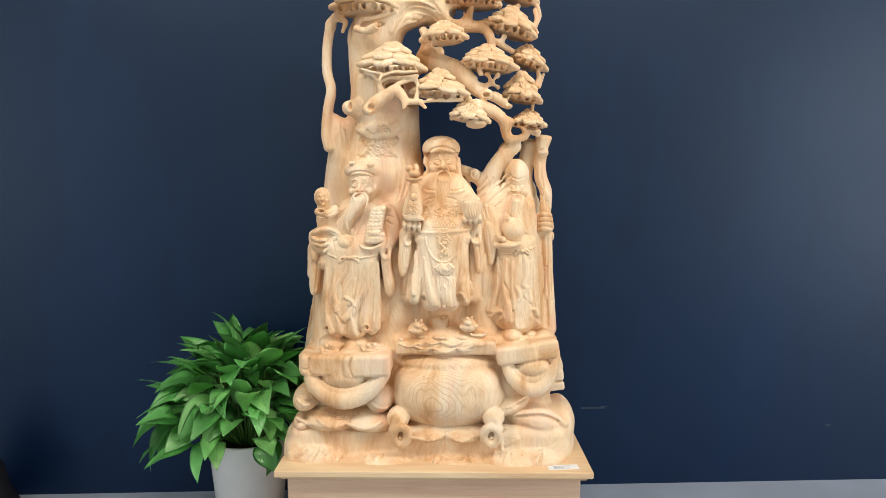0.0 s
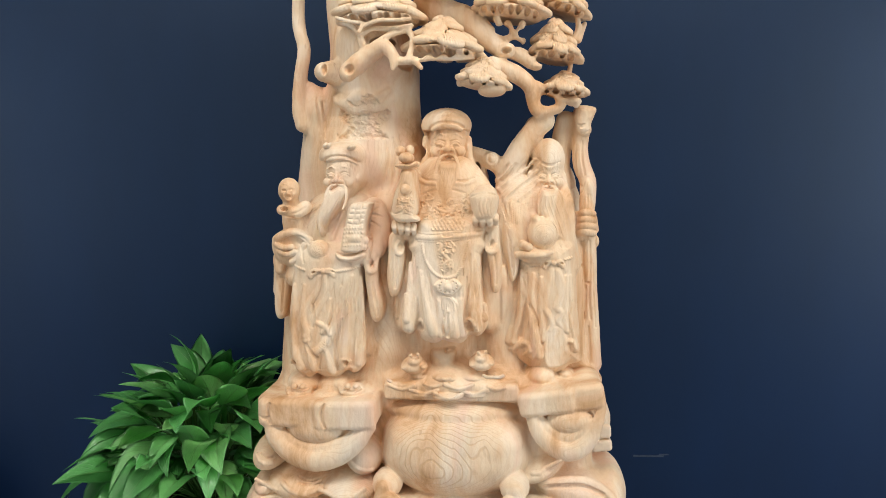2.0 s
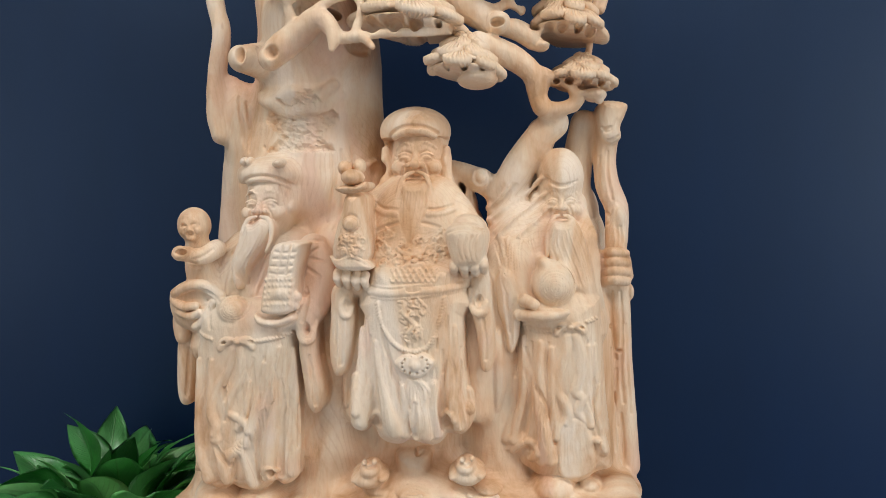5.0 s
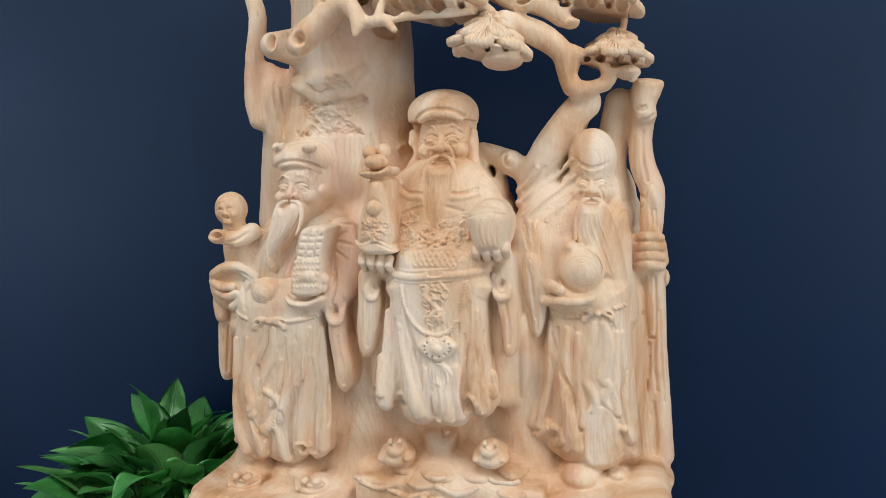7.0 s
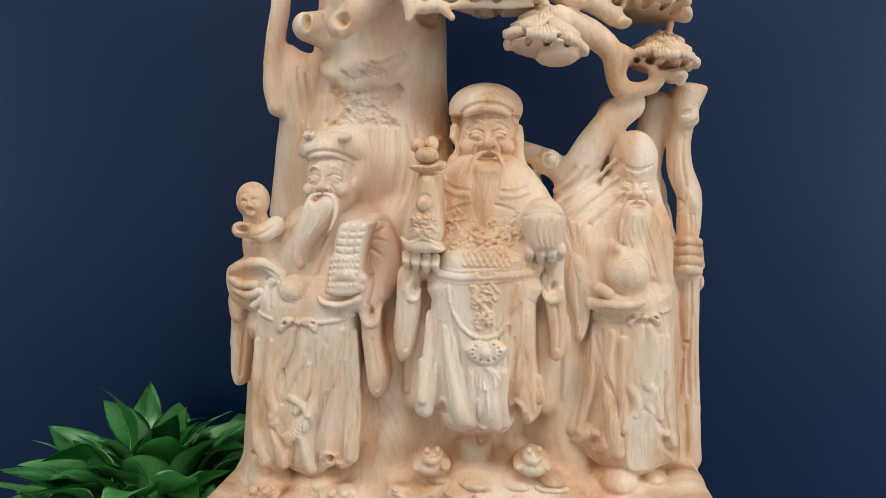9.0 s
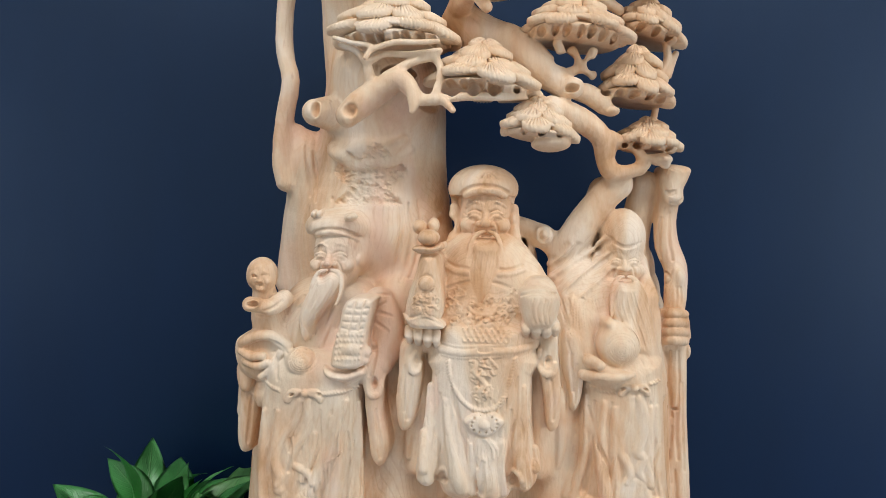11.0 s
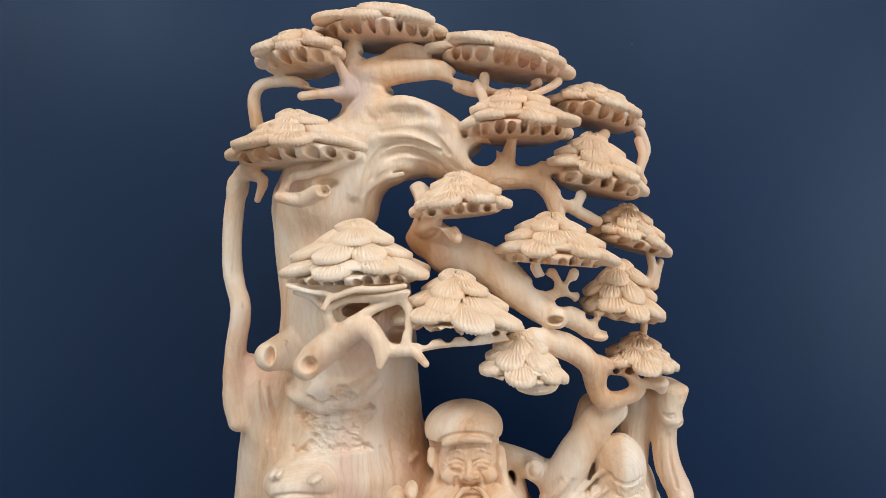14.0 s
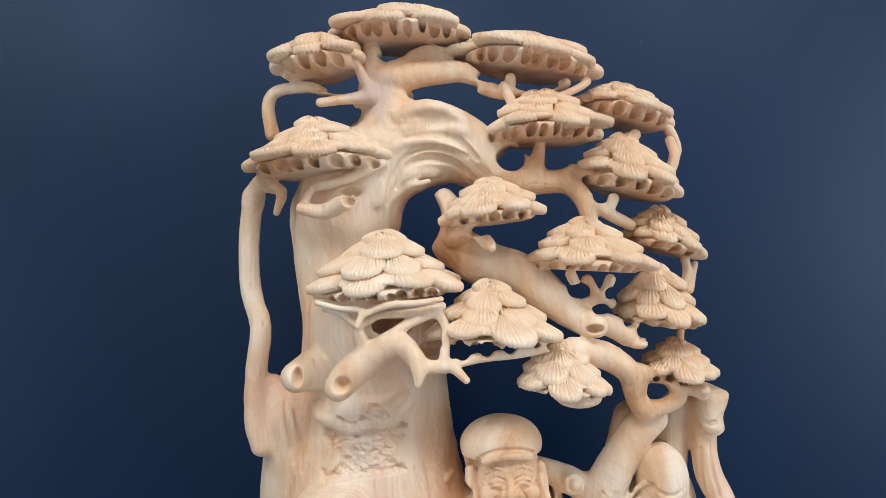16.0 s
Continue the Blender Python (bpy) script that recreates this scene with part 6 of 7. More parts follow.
drape(.002, -0.05, 2.215, .348, 1.005, .0025, .352, .937, .0038, .349, .868, .0035, .354, .808, .0032, cut=True)
drape(.002, -0.05, 2.215, .342, .867, .0029, .340, .817, .0041, .344, .766, .0035, cut=True)
drape(.002, -0.05, 2.215, .358, .947, .0025, .362, .868, .0035, .367, .788, .0032, cut=True)
drape(.002, -0.05, 2.215, .349, .787, .0025, .354, .737, .0035, .354, .696, .0032, cut=True)
drape(.002, -0.05, 2.215, .331, .906, .0025, .332, .827, .0035, .338, .725, .0032, cut=True)
drape(.002, -0.05, 2.215, .314, 1.243, .0025, .312, 1.196, .0035, .320, 1.158, .0032, cut=True)
drape(.002, -0.05, 2.215, .328, 1.252, .0025, .328, 1.205, .0035, .335, 1.168, .0032, cut=True)
drape(.002, -0.05, 2.215, .347, 1.120, .0024, .350, 1.101, .0032, .347, 1.084, .0025, cut=True)
drape(.002, -0.05, 2.215, .340, 1.120, .0024, .343, 1.101, .0032, .341, 1.086, .0025, cut=True)
blob(.339, 2.210, .816, .0026, .012, .0139, .002, cut=True)
blob(.346, 2.212, .900, .0069, .010, .0040, .002, cut=True)
blob(.331, 2.212, .945, .0040, .010, .0050, .002, cut=True)
limb(.002, 1, .322, 2.215, 1.073, .0080, .333, 2.198, 1.077, .0093, .356, 2.215, 1.073, .0080)
limb(.002, 1, .322, 2.215, 1.057, .0080, .334, 2.198, 1.061, .0093, .357, 2.215, 1.057, .0080)
limb(.002, 1, .323, 2.215, 1.040, .0080, .335, 2.198, 1.045, .0093, .358, 2.215, 1.040, .0080)
limb(.002, 1, .323, 2.215, 1.024, .0080, .335, 2.198, 1.029, .0093, .358, 2.215, 1.024, .0080)
limb(.006, 1, .357, 2.225, 1.062, .0100, .362, 2.225, 1.033, .0100)
limb(.010, 1, .313, 2.230, 1.061, .0181, .325, 2.235, 1.021, .0182)

# right figure: feet
blob(.233, 2.150, .680, .0206, .030, .0131, .004)
blob(.288, 2.150, .688, .0187, .030, .0131, .004)

# toads and coins at the feet of the central figure
blob(-.080, 2.095, .714, .0302, .040, .0195, .008)
blob(-.075, 2.080, .731, .0175, .030, .0131, .005)
blob(-.082, 2.064, .746, .0043, .008, .0043, .003)
blob(-.065, 2.064, .748, .0043, .008, .0043, .003)
drape(.001, -0.05, 2.045, -.086, .742, .0022, -.074, .739, .0030, -.061, .740, .0030, -.050, .745, .0022, cut=True)
blob(-.100, 2.080, .714, .0087, .020, .0070, .004, 20)
blob(-.054, 2.080, .717, .0087, .020, .0070, .004, -20)
blob(.084, 2.095, .725, .0302, .040, .0195, .008)
blob(.083, 2.080, .742, .0175, .030, .0131, .005)
blob(.078, 2.064, .756, .0043, .008, .0043, .003)
blob(.094, 2.064, .758, .0043, .008, .0043, .003)
drape(.001, -0.05, 2.045, .071, .752, .0022, .082, .749, .0030, .094, .750, .0030, .105, .756, .0022, cut=True)
blob(.063, 2.080, .725, .0087, .020, .0070, .004, 20)
blob(.107, 2.080, .728, .0087, .020, .0070, .004, -20)
plate(2.130, .030, .030, 2.200, .006, -.039, .743, -.015, .748, .019, .749, .022, .727, .013, .701, -.034, .697, -.042, .722)
drape(.002, -0.05, 2.100, -.010, .752, .0029, -.002, .742, .0037, .011, .751, .0029, cut=True)

# trunk and boughs
limb(.020, 0.85, -.216, 2.256, 1.219, .125, -.211, 2.254, 1.313, .110, -.210, 2.243, 1.381, .097, -.223, 2.251, 1.456, .083, -.232, 2.247, 1.542, .079, -.233, 2.237, 1.618, .079, -.217, 2.232, 1.674, .084, -.166, 2.227, 1.727, .079, -.120, 2.219, 1.770, .057)
limb(.020, 0.9, -.160, 2.267, 1.499, .072, -.155, 2.266, 1.412, .067, -.148, 2.264, 1.327, .060)
limb(.012, 1, -.124, 2.215, 1.765, .055, -.153, 2.210, 1.822, .030, -.158, 2.202, 1.867, .022, -.162, 2.205, 1.910, .015)
limb(.012, 1, -.119, 2.214, 1.778, .044, -.057, 2.198, 1.776, .038, -.004, 2.198, 1.736, .038, .030, 2.202, 1.697, .032, .074, 2.200, 1.681, .020, .124, 2.198, 1.678, .018, .149, 2.195, 1.653, .015, .159, 2.192, 1.612, .012)
limb(.008, 1, -.115, 2.168, 1.796, .013, -.078, 2.158, 1.800, .013, -.035, 2.161, 1.784, .011, -.019, 2.164, 1.757, .009)
blob(-.076, 2.135, 1.784, .029, .030, .007, .008, cut=True)
limb(.012, 1, -.065, 2.211, 1.645, .031, -.054, 2.212, 1.598, .032, -.005, 2.206, 1.559, .036, .048, 2.193, 1.538, .033, .093, 2.178, 1.496, .028, .129, 2.161, 1.465, .021, .143, 2.137, 1.458, .017)
blob(-.102, 2.220, 1.636, .031, .300, .039, .012, cut=True)
blob(.139, 2.125, 1.455, .012, .020, .007, .003, cut=True)
limb(.008, 1, .125, 2.167, 1.469, .017, .173, 2.177, 1.453, .017, .207, 2.177, 1.434, .017, .226, 2.182, 1.454, .012, .259, 2.190, 1.460, .010)
blob(.212, 2.170, 1.424, .012, .020, .008, .004)
limb(.008, 1, .165, 2.191, 1.643, .011, .187, 2.195, 1.624, .010, .224, 2.209, 1.604, .009)
limb(.010, 1, .070, 2.198, 1.685, .018, .058, 2.193, 1.717, .013, .041, 2.181, 1.739, .011)
limb(.008, 1, .105, 2.193, 1.683, .013, .133, 2.190, 1.694, .010, .164, 2.191, 1.688, .011)
limb(.010, 1, .083, 2.192, 1.684, .012, .085, 2.191, 1.715, .011, .091, 2.188, 1.737, .008)
limb(.006, 1, -.051, 2.179, 1.606, .019, -.025, 2.132, 1.611, .012, -.005, 2.120, 1.588, .010, -.001, 2.112, 1.582, .007)
limb(.006, 1, -.046, 2.173, 1.605, .013, -.025, 2.139, 1.624, .009)
blob(-.092, 2.245, 1.744, .098, .080, .052, .020)
blob(.002, 2.245, 1.719, .051, .070, .039, .020)
blob(-.134, 2.230, 1.806, .043, .060, .056, .020)
blob(-.065, 2.245, 1.619, .024, .060, .056, .020)
blob(-.221, 2.245, 1.656, .089, .080, .066, .020)
blob(-.102, 2.220, 1.636, .031, .300, .041, .012, cut=True)
drape(.012, 0.3, 2.160, -.165, 1.664, .007, -.141, 1.694, .008, -.092, 1.708, .008, -.055, 1.700, .006)
drape(.012, 0.3, 2.160, -.125, 1.746, .006, -.072, 1.754, .007, -.020, 1.735, .007, .017, 1.697, .005)
drape(.010, 0.3, 2.160, -.115, 1.772, .005, -.071, 1.778, .007, -.027, 1.760, .005)
drape(.008, 0.3, 2.170, -.158, 1.620, .004, -.151, 1.660, .005, -.126, 1.684, .006, -.085, 1.691, .004)
blob(-.072, 2.150, 1.727, .054, .016, .011, .012, -12, cut=True)
blob(-.127, 2.152, 1.692, .027, .014, .011, .010, 35, cut=True)
blob(-.013, 2.155, 1.698, .026, .014, .009, .010, -40, cut=True)

# left vine and upper boughs
limb(.012, 1, -.367, 2.216, 1.693, .016, -.380, 2.221, 1.617, .016, -.381, 2.221, 1.542, .016, -.368, 2.216, 1.486, .016, -.379, 2.217, 1.422, .017, -.386, 2.218, 1.348, .018, -.380, 2.221, 1.300, .018)
limb(.006, 1, -.325, 2.201, 1.787, .011, -.329, 2.200, 1.831, .010, -.311, 2.194, 1.853, .009, -.262, 2.189, 1.854, .009, -.239, 2.187, 1.845, .007)
limb(.006, 1, -.240, 2.179, 1.834, .009, -.207, 2.185, 1.827, .010, -.172, 2.192, 1.828, .012)
limb(.008, 1, -.163, 2.202, 1.862, .022, -.116, 2.194, 1.861, .024, -.060, 2.190, 1.861, .020, -.019, 2.186, 1.857, .016, .011, 2.182, 1.831, .012, .046, 2.180, 1.819, .010, .052, 2.178, 1.841, .008)
blob(-.130, 2.145, 1.846, .010, .030, .009, .004, cut=True)
limb(.008, 1, -.173, 2.194, 1.828, .014, -.167, 2.195, 1.861, .015, -.160, 2.194, 1.902, .014)
limb(.008, 1, -.124, 2.190, 1.875, .010, -.077, 2.191, 1.895, .011, -.041, 2.191, 1.888, .011)
limb(.006, 1, -.339, 2.189, 1.705, .009, -.312, 2.179, 1.693, .009, -.320, 2.175, 1.661, .005)
limb(.008, 1, -.270, 2.129, 1.659, .009, -.237, 2.132, 1.653, .012, -.202, 2.114, 1.664, .014)
blob(-.197, 2.095, 1.663, .009, .030, .008, .003, cut=True)
limb(.006, 1, -.269, 2.138, 1.664, .008, -.257, 2.147, 1.690, .007, -.213, 2.148, 1.697, .008, -.153, 2.158, 1.721, .008)

# front bough with cut ends
limb(.008, 1, -.228, 2.090, 1.405, .020, -.208, 2.093, 1.423, .023, -.178, 2.092, 1.443, .022, -.142, 2.077, 1.460, .017, -.121, 2.067, 1.448, .012, -.113, 2.061, 1.425, .011, -.115, 2.055, 1.407, .005)
blob(-.219, 2.055, 1.410, .015, .030, .014, .003, cut=True)
limb(.006, 1, -.126, 2.072, 1.447, .012, -.102, 2.070, 1.427, .010, -.070, 2.063, 1.426, .008, -.051, 2.055, 1.408, .005)
limb(.006, 1, -.078, 2.067, 1.426, .007, -.032, 2.077, 1.433, .007, .024, 2.087, 1.434, .007, .064, 2.097, 1.438, .007)
limb(.006, 1, -.186, 2.092, 1.448, .012, -.192, 2.083, 1.477, .008, -.194, 2.082, 1.489, .007)
limb(.006, 1, -.158, 2.080, 1.464, .010, -.124, 2.077, 1.486, .007, -.085, 2.087, 1.499, .007)
limb(.012, 1, -.295, 2.133, 1.416, .023, -.277, 2.172, 1.420, .032)
blob(-.289, 2.100, 1.420, .008, .030, .017, .003, cut=True)
limb(.006, 1, -.235, 2.075, 1.515, .005, -.210, 2.071, 1.506, .006, -.192, 2.076, 1.490, .006, -.163, 2.075, 1.500, .005, -.124, 2.081, 1.500, .006, -.076, 2.085, 1.507, .005)
limb(.006, 1, -.085, 2.087, 1.499, .007, -.073, 2.081, 1.475, .006, -.078, 2.067, 1.438, .007)

# right boughs
limb(.008, 1, .107, 2.138, 1.427, .018, .157, 2.171, 1.411, .021, .195, 2.178, 1.382, .018, .208, 2.189, 1.345, .019, .219, 2.187, 1.323, .017, .264, 2.192, 1.328, .012)
limb(.008, 1, .213, 2.183, 1.380, .013, .257, 2.191, 1.359, .011, .273, 2.190, 1.337, .010)
blob(.238, 2.200, 1.347, .017, .200, .012, .008, cut=True)
limb(.012, 1, .232, 2.217, 1.302, .027, .199, 2.216, 1.268, .026, .170, 2.220, 1.223, .030, .151, 2.236, 1.174, .036)
limb(.012, 1, .289, 2.264, 1.306, .024, .278, 2.278, 1.228, .028, .269, 2.281, 1.153, .031)
limb(.004, 1, .277, 2.187, 1.346, .007, .299, 2.188, 1.345, .008, .307, 2.188, 1.336, .008)
limb(.005, 1, .296, 2.207, 1.732, .007, .302, 2.207, 1.704, .007, .291, 2.207, 1.677, .007)
limb(.005, 1, .310, 2.227, 1.550, .007, .313, 2.227, 1.522, .007, .301, 2.226, 1.496, .006)
limb(.005, 1, .298, 2.226, 1.446, .006, .291, 2.226, 1.410, .006)
limb(.006, 1, .142, 2.169, 1.524, .009, .154, 2.168, 1.502, .008, .176, 2.179, 1.487, .009)
limb(.006, 1, .116, 2.158, 1.535, .008, .128, 2.168, 1.508, .008, .114, 2.170, 1.491, .010)
limb(.006, 1, .176, 2.168, 1.523, .008, .162, 2.168, 1.497, .008, .140, 2.170, 1.490, .010)
limb(.005, 1, .135, 2.178, 1.826, .008, .109, 2.187, 1.821, .007, .046, 2.179, 1.819, .009)
limb(.006, 1, .240, 2.199, 1.743, .009, .221, 2.198, 1.726, .008)
limb(.006, 1, .196, 2.189, 1.645, .009, .186, 2.188, 1.628, .008, .174, 2.190, 1.638, .010)

# knot collar on the upper bough
blob(-.166, 2.195, 1.836, .016, .030, .020, .006)


# pine clumps
clump(-.110, 2.190, 1.931, .114, .090, .038, .020, -5, 1, 9)
clump(-.239, 2.170, 1.889, .075, .080, .038, .023, 2, 2, 5)
clump(.080, 2.190, 1.873, .116, .090, .038, .021, -12, 3, 9)
clump(-.251, 2.160, 1.736, .110, .100, .058, .023, 1, 4, 7)
clump(.095, 2.180, 1.760, .100, .095, .054, .021, -4, 5, 9)
clump(.233, 2.220, 1.790, .081, .080, .038, .024, -17, 6, 6)
clump(.227, 2.210, 1.676, .086, .090, .068, .024, -16, 7, 6)
clump(.004, 2.140, 1.637, .079, .080, .046, .019, 2, 8, 6)
clump(.282, 2.240, 1.577, .062, .080, .052, .019, -19, 9, 4)
clump(.146, 2.170, 1.558, .095, .100, .056, .021, -7, 10, 8)
clump(.257, 2.210, 1.462, .071, .090, .075, .018, -9, 11, 5)
clump(-.156, 2.130, 1.540, .112, .100, .073, .020, -1, 12, 9)
clump(-.006, 2.130, 1.462, .101, .100, .069, .017, -6, 13, 6)
clump(.088, 2.130, 1.385, .070, .090, .053, .012, -7, 14, 4)
clump(.283, 2.220, 1.376, .061, .080, .043, .015, -5, 15, 4)
blob(.106, 2.120, 1.362, .032, .050, .012, .008)
blob(.302, 2.200, 1.345, .019, .030, .011, .006)
blob(-.053, 2.100, 1.443, .010, .120, .012, .004, cut=True)
blob(-.020, 2.100, 1.445, .010, .120, .012, .004, cut=True)
blob(.012, 2.100, 1.446, .009, .120, .012, .004, cut=True)
blob(.129, 2.200, 1.509, .017, .200, .011, .006, cut=True)
blob(.175, 2.200, 1.502, .009, .200, .009, .005, cut=True)
blob(.159, 2.200, 1.479, .014, .200, .008, .005, cut=True)
blob(.223, 2.200, 1.441, .014, .200, .010, .006, cut=True)
blob(.043, 2.200, 1.718, .023, .250, .020, .006, cut=True)
blob(.115, 2.200, 1.706, .018, .200, .009, .005, cut=True)
blob(-.205, 2.200, 1.857, .022, .250, .011, .005, cut=True)
blob(-.154, 2.150, 1.481, .032, .045, .014, .006, cut=True)
blob(-.099, 2.170, 1.437, .023, .040, .014, .006, cut=True)
blob(-.016, 2.120, 1.608, .016, .050, .008, .006, cut=True)
blob(-.054, 2.200, 1.831, .055, .250, .013, .005, cut=True)
blob(-.249, 2.200, 1.819, .056, .250, .019, .005, cut=True)
blob(.261, 2.200, 1.719, .019, .200, .016, .005, cut=True)
blob(.176, 2.200, 1.649, .011, .200, .010, .005, cut=True)
blob(-.129, 2.200, 1.894, .022, .200, .006, .004, cut=True)
blob(.020, 2.200, 1.845, .020, .200, .008, .004, cut=True)
blob(.092, 2.200, 1.826, .034, .200, .008, .004, cut=True)
blob(.209, 2.200, 1.756, .009, .200, .008, .004, cut=True)
blob(-.205, 2.130, 1.681, .024, .050, .010, .006, cut=True)
blob(.309, 2.200, 1.443, .008, .200, .010, .004, cut=True)
chisel_patch(-.208, 1.313, .063, .053, 2.170, 5)

# hollow, scroll and swirls beside the central figure
blob(-.072, 2.150, 1.226, .019, .060, .016, .004, cut=True)
drape(.004, 0.08, 2.170, -.096, 1.227, .004, -.088, 1.240, .004, -.072, 1.245, .004, -.058, 1.236, .003)
drape(.002, -0.02, 2.200, .117, 1.209, .004, .113, 1.200, .005, .104, 1.196, .004, .095, 1.200, .004, .092, 1.209, .004, .095, 1.218, .005, .105, 1.222, .004, .114, 1.218, .004, .117, 1.209, .004)
drape(.007, 0.08, 2.200, .210, 1.204, .005, .179, 1.177, .005, .149, 1.158, .006, .121, 1.136, .007)
drape(.007, -0.1, 2.200, .220, 1.204, .004, .188, 1.177, .004, .159, 1.158, .004, .131, 1.136, .005, cut=True)
drape(.007, -0.1, 2.200, .201, 1.204, .003, .170, 1.177, .004, .140, 1.158, .003, .112, 1.137, .004, cut=True)
drape(.007, 0.08, 2.195, .214, 1.177, .004, .187, 1.155, .004, .159, 1.134, .005, .137, 1.111, .006)
drape(.007, -0.1, 2.195, .223, 1.177, .004, .196, 1.155, .003, .169, 1.134, .004, .147, 1.111, .004, cut=True)
drape(.007, -0.1, 2.195, .205, 1.178, .003, .177, 1.156, .004, .150, 1.134, .003, .128, 1.111, .004, cut=True)
drape(.007, 0.08, 2.190, .217, 1.148, .005, .194, 1.129, .005, .171, 1.110, .005, .151, 1.085, .006)
drape(.007, -0.1, 2.190, .227, 1.148, .004, .203, 1.129, .004, .180, 1.109, .004, .160, 1.085, .005, cut=True)
drape(.007, -0.1, 2.190, .208, 1.148, .004, .185, 1.129, .004, .161, 1.110, .004, .141, 1.085, .004, cut=True)
drape(.007, 0.08, 2.210, .154, 1.194, .003, .137, 1.172, .004, .117, 1.156, .005)
drape(.007, -0.1, 2.210, .163, 1.193, .003, .147, 1.172, .003, .127, 1.156, .004, cut=True)
drape(.007, -0.1, 2.210, .144, 1.194, .003, .128, 1.172, .003, .108, 1.156, .003, cut=True)

# long hollows on the trunk
drape(.004, 0.3, 2.170, -.274, 1.269, .003, -.267, 1.221, .004, -.273, 1.171, .004, -.285, 1.131, .002, cut=True)
drape(.004, 0.3, 2.170, -.253, 1.259, .002, -.247, 1.211, .004, -.252, 1.161, .003, -.264, 1.121, .002, cut=True)
drape(.004, 0.3, 2.170, -.155, 1.271, .002, -.148, 1.224, .003, -.154, 1.175, .004, -.165, 1.135, .002, cut=True)
drape(.004, 0.3, 2.170, -.138, 1.261, .002, -.131, 1.214, .003, -.137, 1.165, .004, -.148, 1.125, .002, cut=True)
drape(.004, 0.3, 2.170, -.122, 1.268, .002, -.115, 1.220, .003, -.120, 1.171, .003, -.132, 1.132, .003, cut=True)
drape(.004, 0.3, 2.190, -.336, 1.365, .002, -.330, 1.324, .004, -.325, 1.274, .003, cut=True)
drape(.004, 0.3, 2.190, -.321, 1.355, .002, -.314, 1.315, .004, -.310, 1.264, .003, cut=True)


# lip over the bare patch of the trunk
drape(.010, 0.35, 2.160, -.277, 1.350, .0061, -.251, 1.342, .0078, -.228, 1.330, .0078, -.201, 1.335, .0078, -.177, 1.336, .0078, -.157, 1.344, .0069, -.138, 1.357, .0052)

# broken lip, arch ridges and the pier beside the arch
plate(2.180, .022, .014, 2.250, .006, -.137, 1.803, -.114, 1.811, -.077, 1.817, -.051, 1.809, -.034, 1.795, -.027, 1.771, -.067, 1.765, -.112, 1.771, -.135, 1.782)
blob(-.071, 2.145, 1.775, .0324, .016, .0119, .006, cut=True)
drape(.002, -0.1, 2.165, -.115, 1.757, .0042, -.075, 1.759, .0070, -.036, 1.745, .0084, -.011, 1.717, .0056, cut=True)
drape(.002, -0.1, 2.165, -.134, 1.686, .0042, -.117, 1.716, .0070, -.077, 1.726, .0084, -.038, 1.713, .0070, -.013, 1.691, .0042, cut=True)
drape(.002, -0.1, 2.170, -.151, 1.661, .0028, -.137, 1.704, .0056, -.103, 1.738, .0056, -.063, 1.739, .0056, -.024, 1.723, .0042, cut=True)
limb(.010, 1, -.062, 2.210, 1.671, .0118, -.057, 2.210, 1.635, .0155, -.050, 2.205, 1.593, .0199, -.026, 2.200, 1.555, .0235)
blob(-.101, 2.220, 1.641, .0313, .300, .0386, .008, cut=True)

# struts and thin vines among the pads
limb(.005, 1, .291, 2.225, 1.772, .0065, .305, 2.225, 1.747, .0083, .310, 2.225, 1.717, .0092, .299, 2.225, 1.683, .0074, .305, 2.225, 1.667, .0065)
limb(.005, 1, .329, 2.235, 1.535, .0056, .321, 2.235, 1.519, .0084, .314, 2.230, 1.496, .0084)
limb(.005, 1, .040, 2.170, 1.829, .0061, .045, 2.165, 1.810, .0078, .051, 2.165, 1.796, .0078)
limb(.005, 1, .076, 2.165, 1.810, .0052, .117, 2.165, 1.804, .0052, .153, 2.170, 1.816, .0061, .168, 2.180, 1.827, .0071)
limb(.005, 1, -.240, 2.165, 1.822, .0070, -.204, 2.165, 1.824, .0078, -.166, 2.175, 1.828, .0114)
limb(.005, 1, -.182, 2.160, 1.879, .0061, -.172, 2.170, 1.854, .0088, -.163, 2.175, 1.828, .0123)
limb(.005, 1, -.191, 2.055, 1.490, .0039, -.184, 2.060, 1.509, .0047, -.211, 2.060, 1.514, .0039, -.244, 2.065, 1.524, .0039)
limb(.005, 1, -.180, 2.060, 1.505, .0047, -.148, 2.060, 1.514, .0047, -.108, 2.060, 1.514, .0047, -.077, 2.065, 1.517, .0039)

# joint of the left vine with the bough
limb(.010, 1, -.366, 2.215, 1.686, .015, -.355, 2.204, 1.706, .014, -.328, 2.173, 1.717, .013)



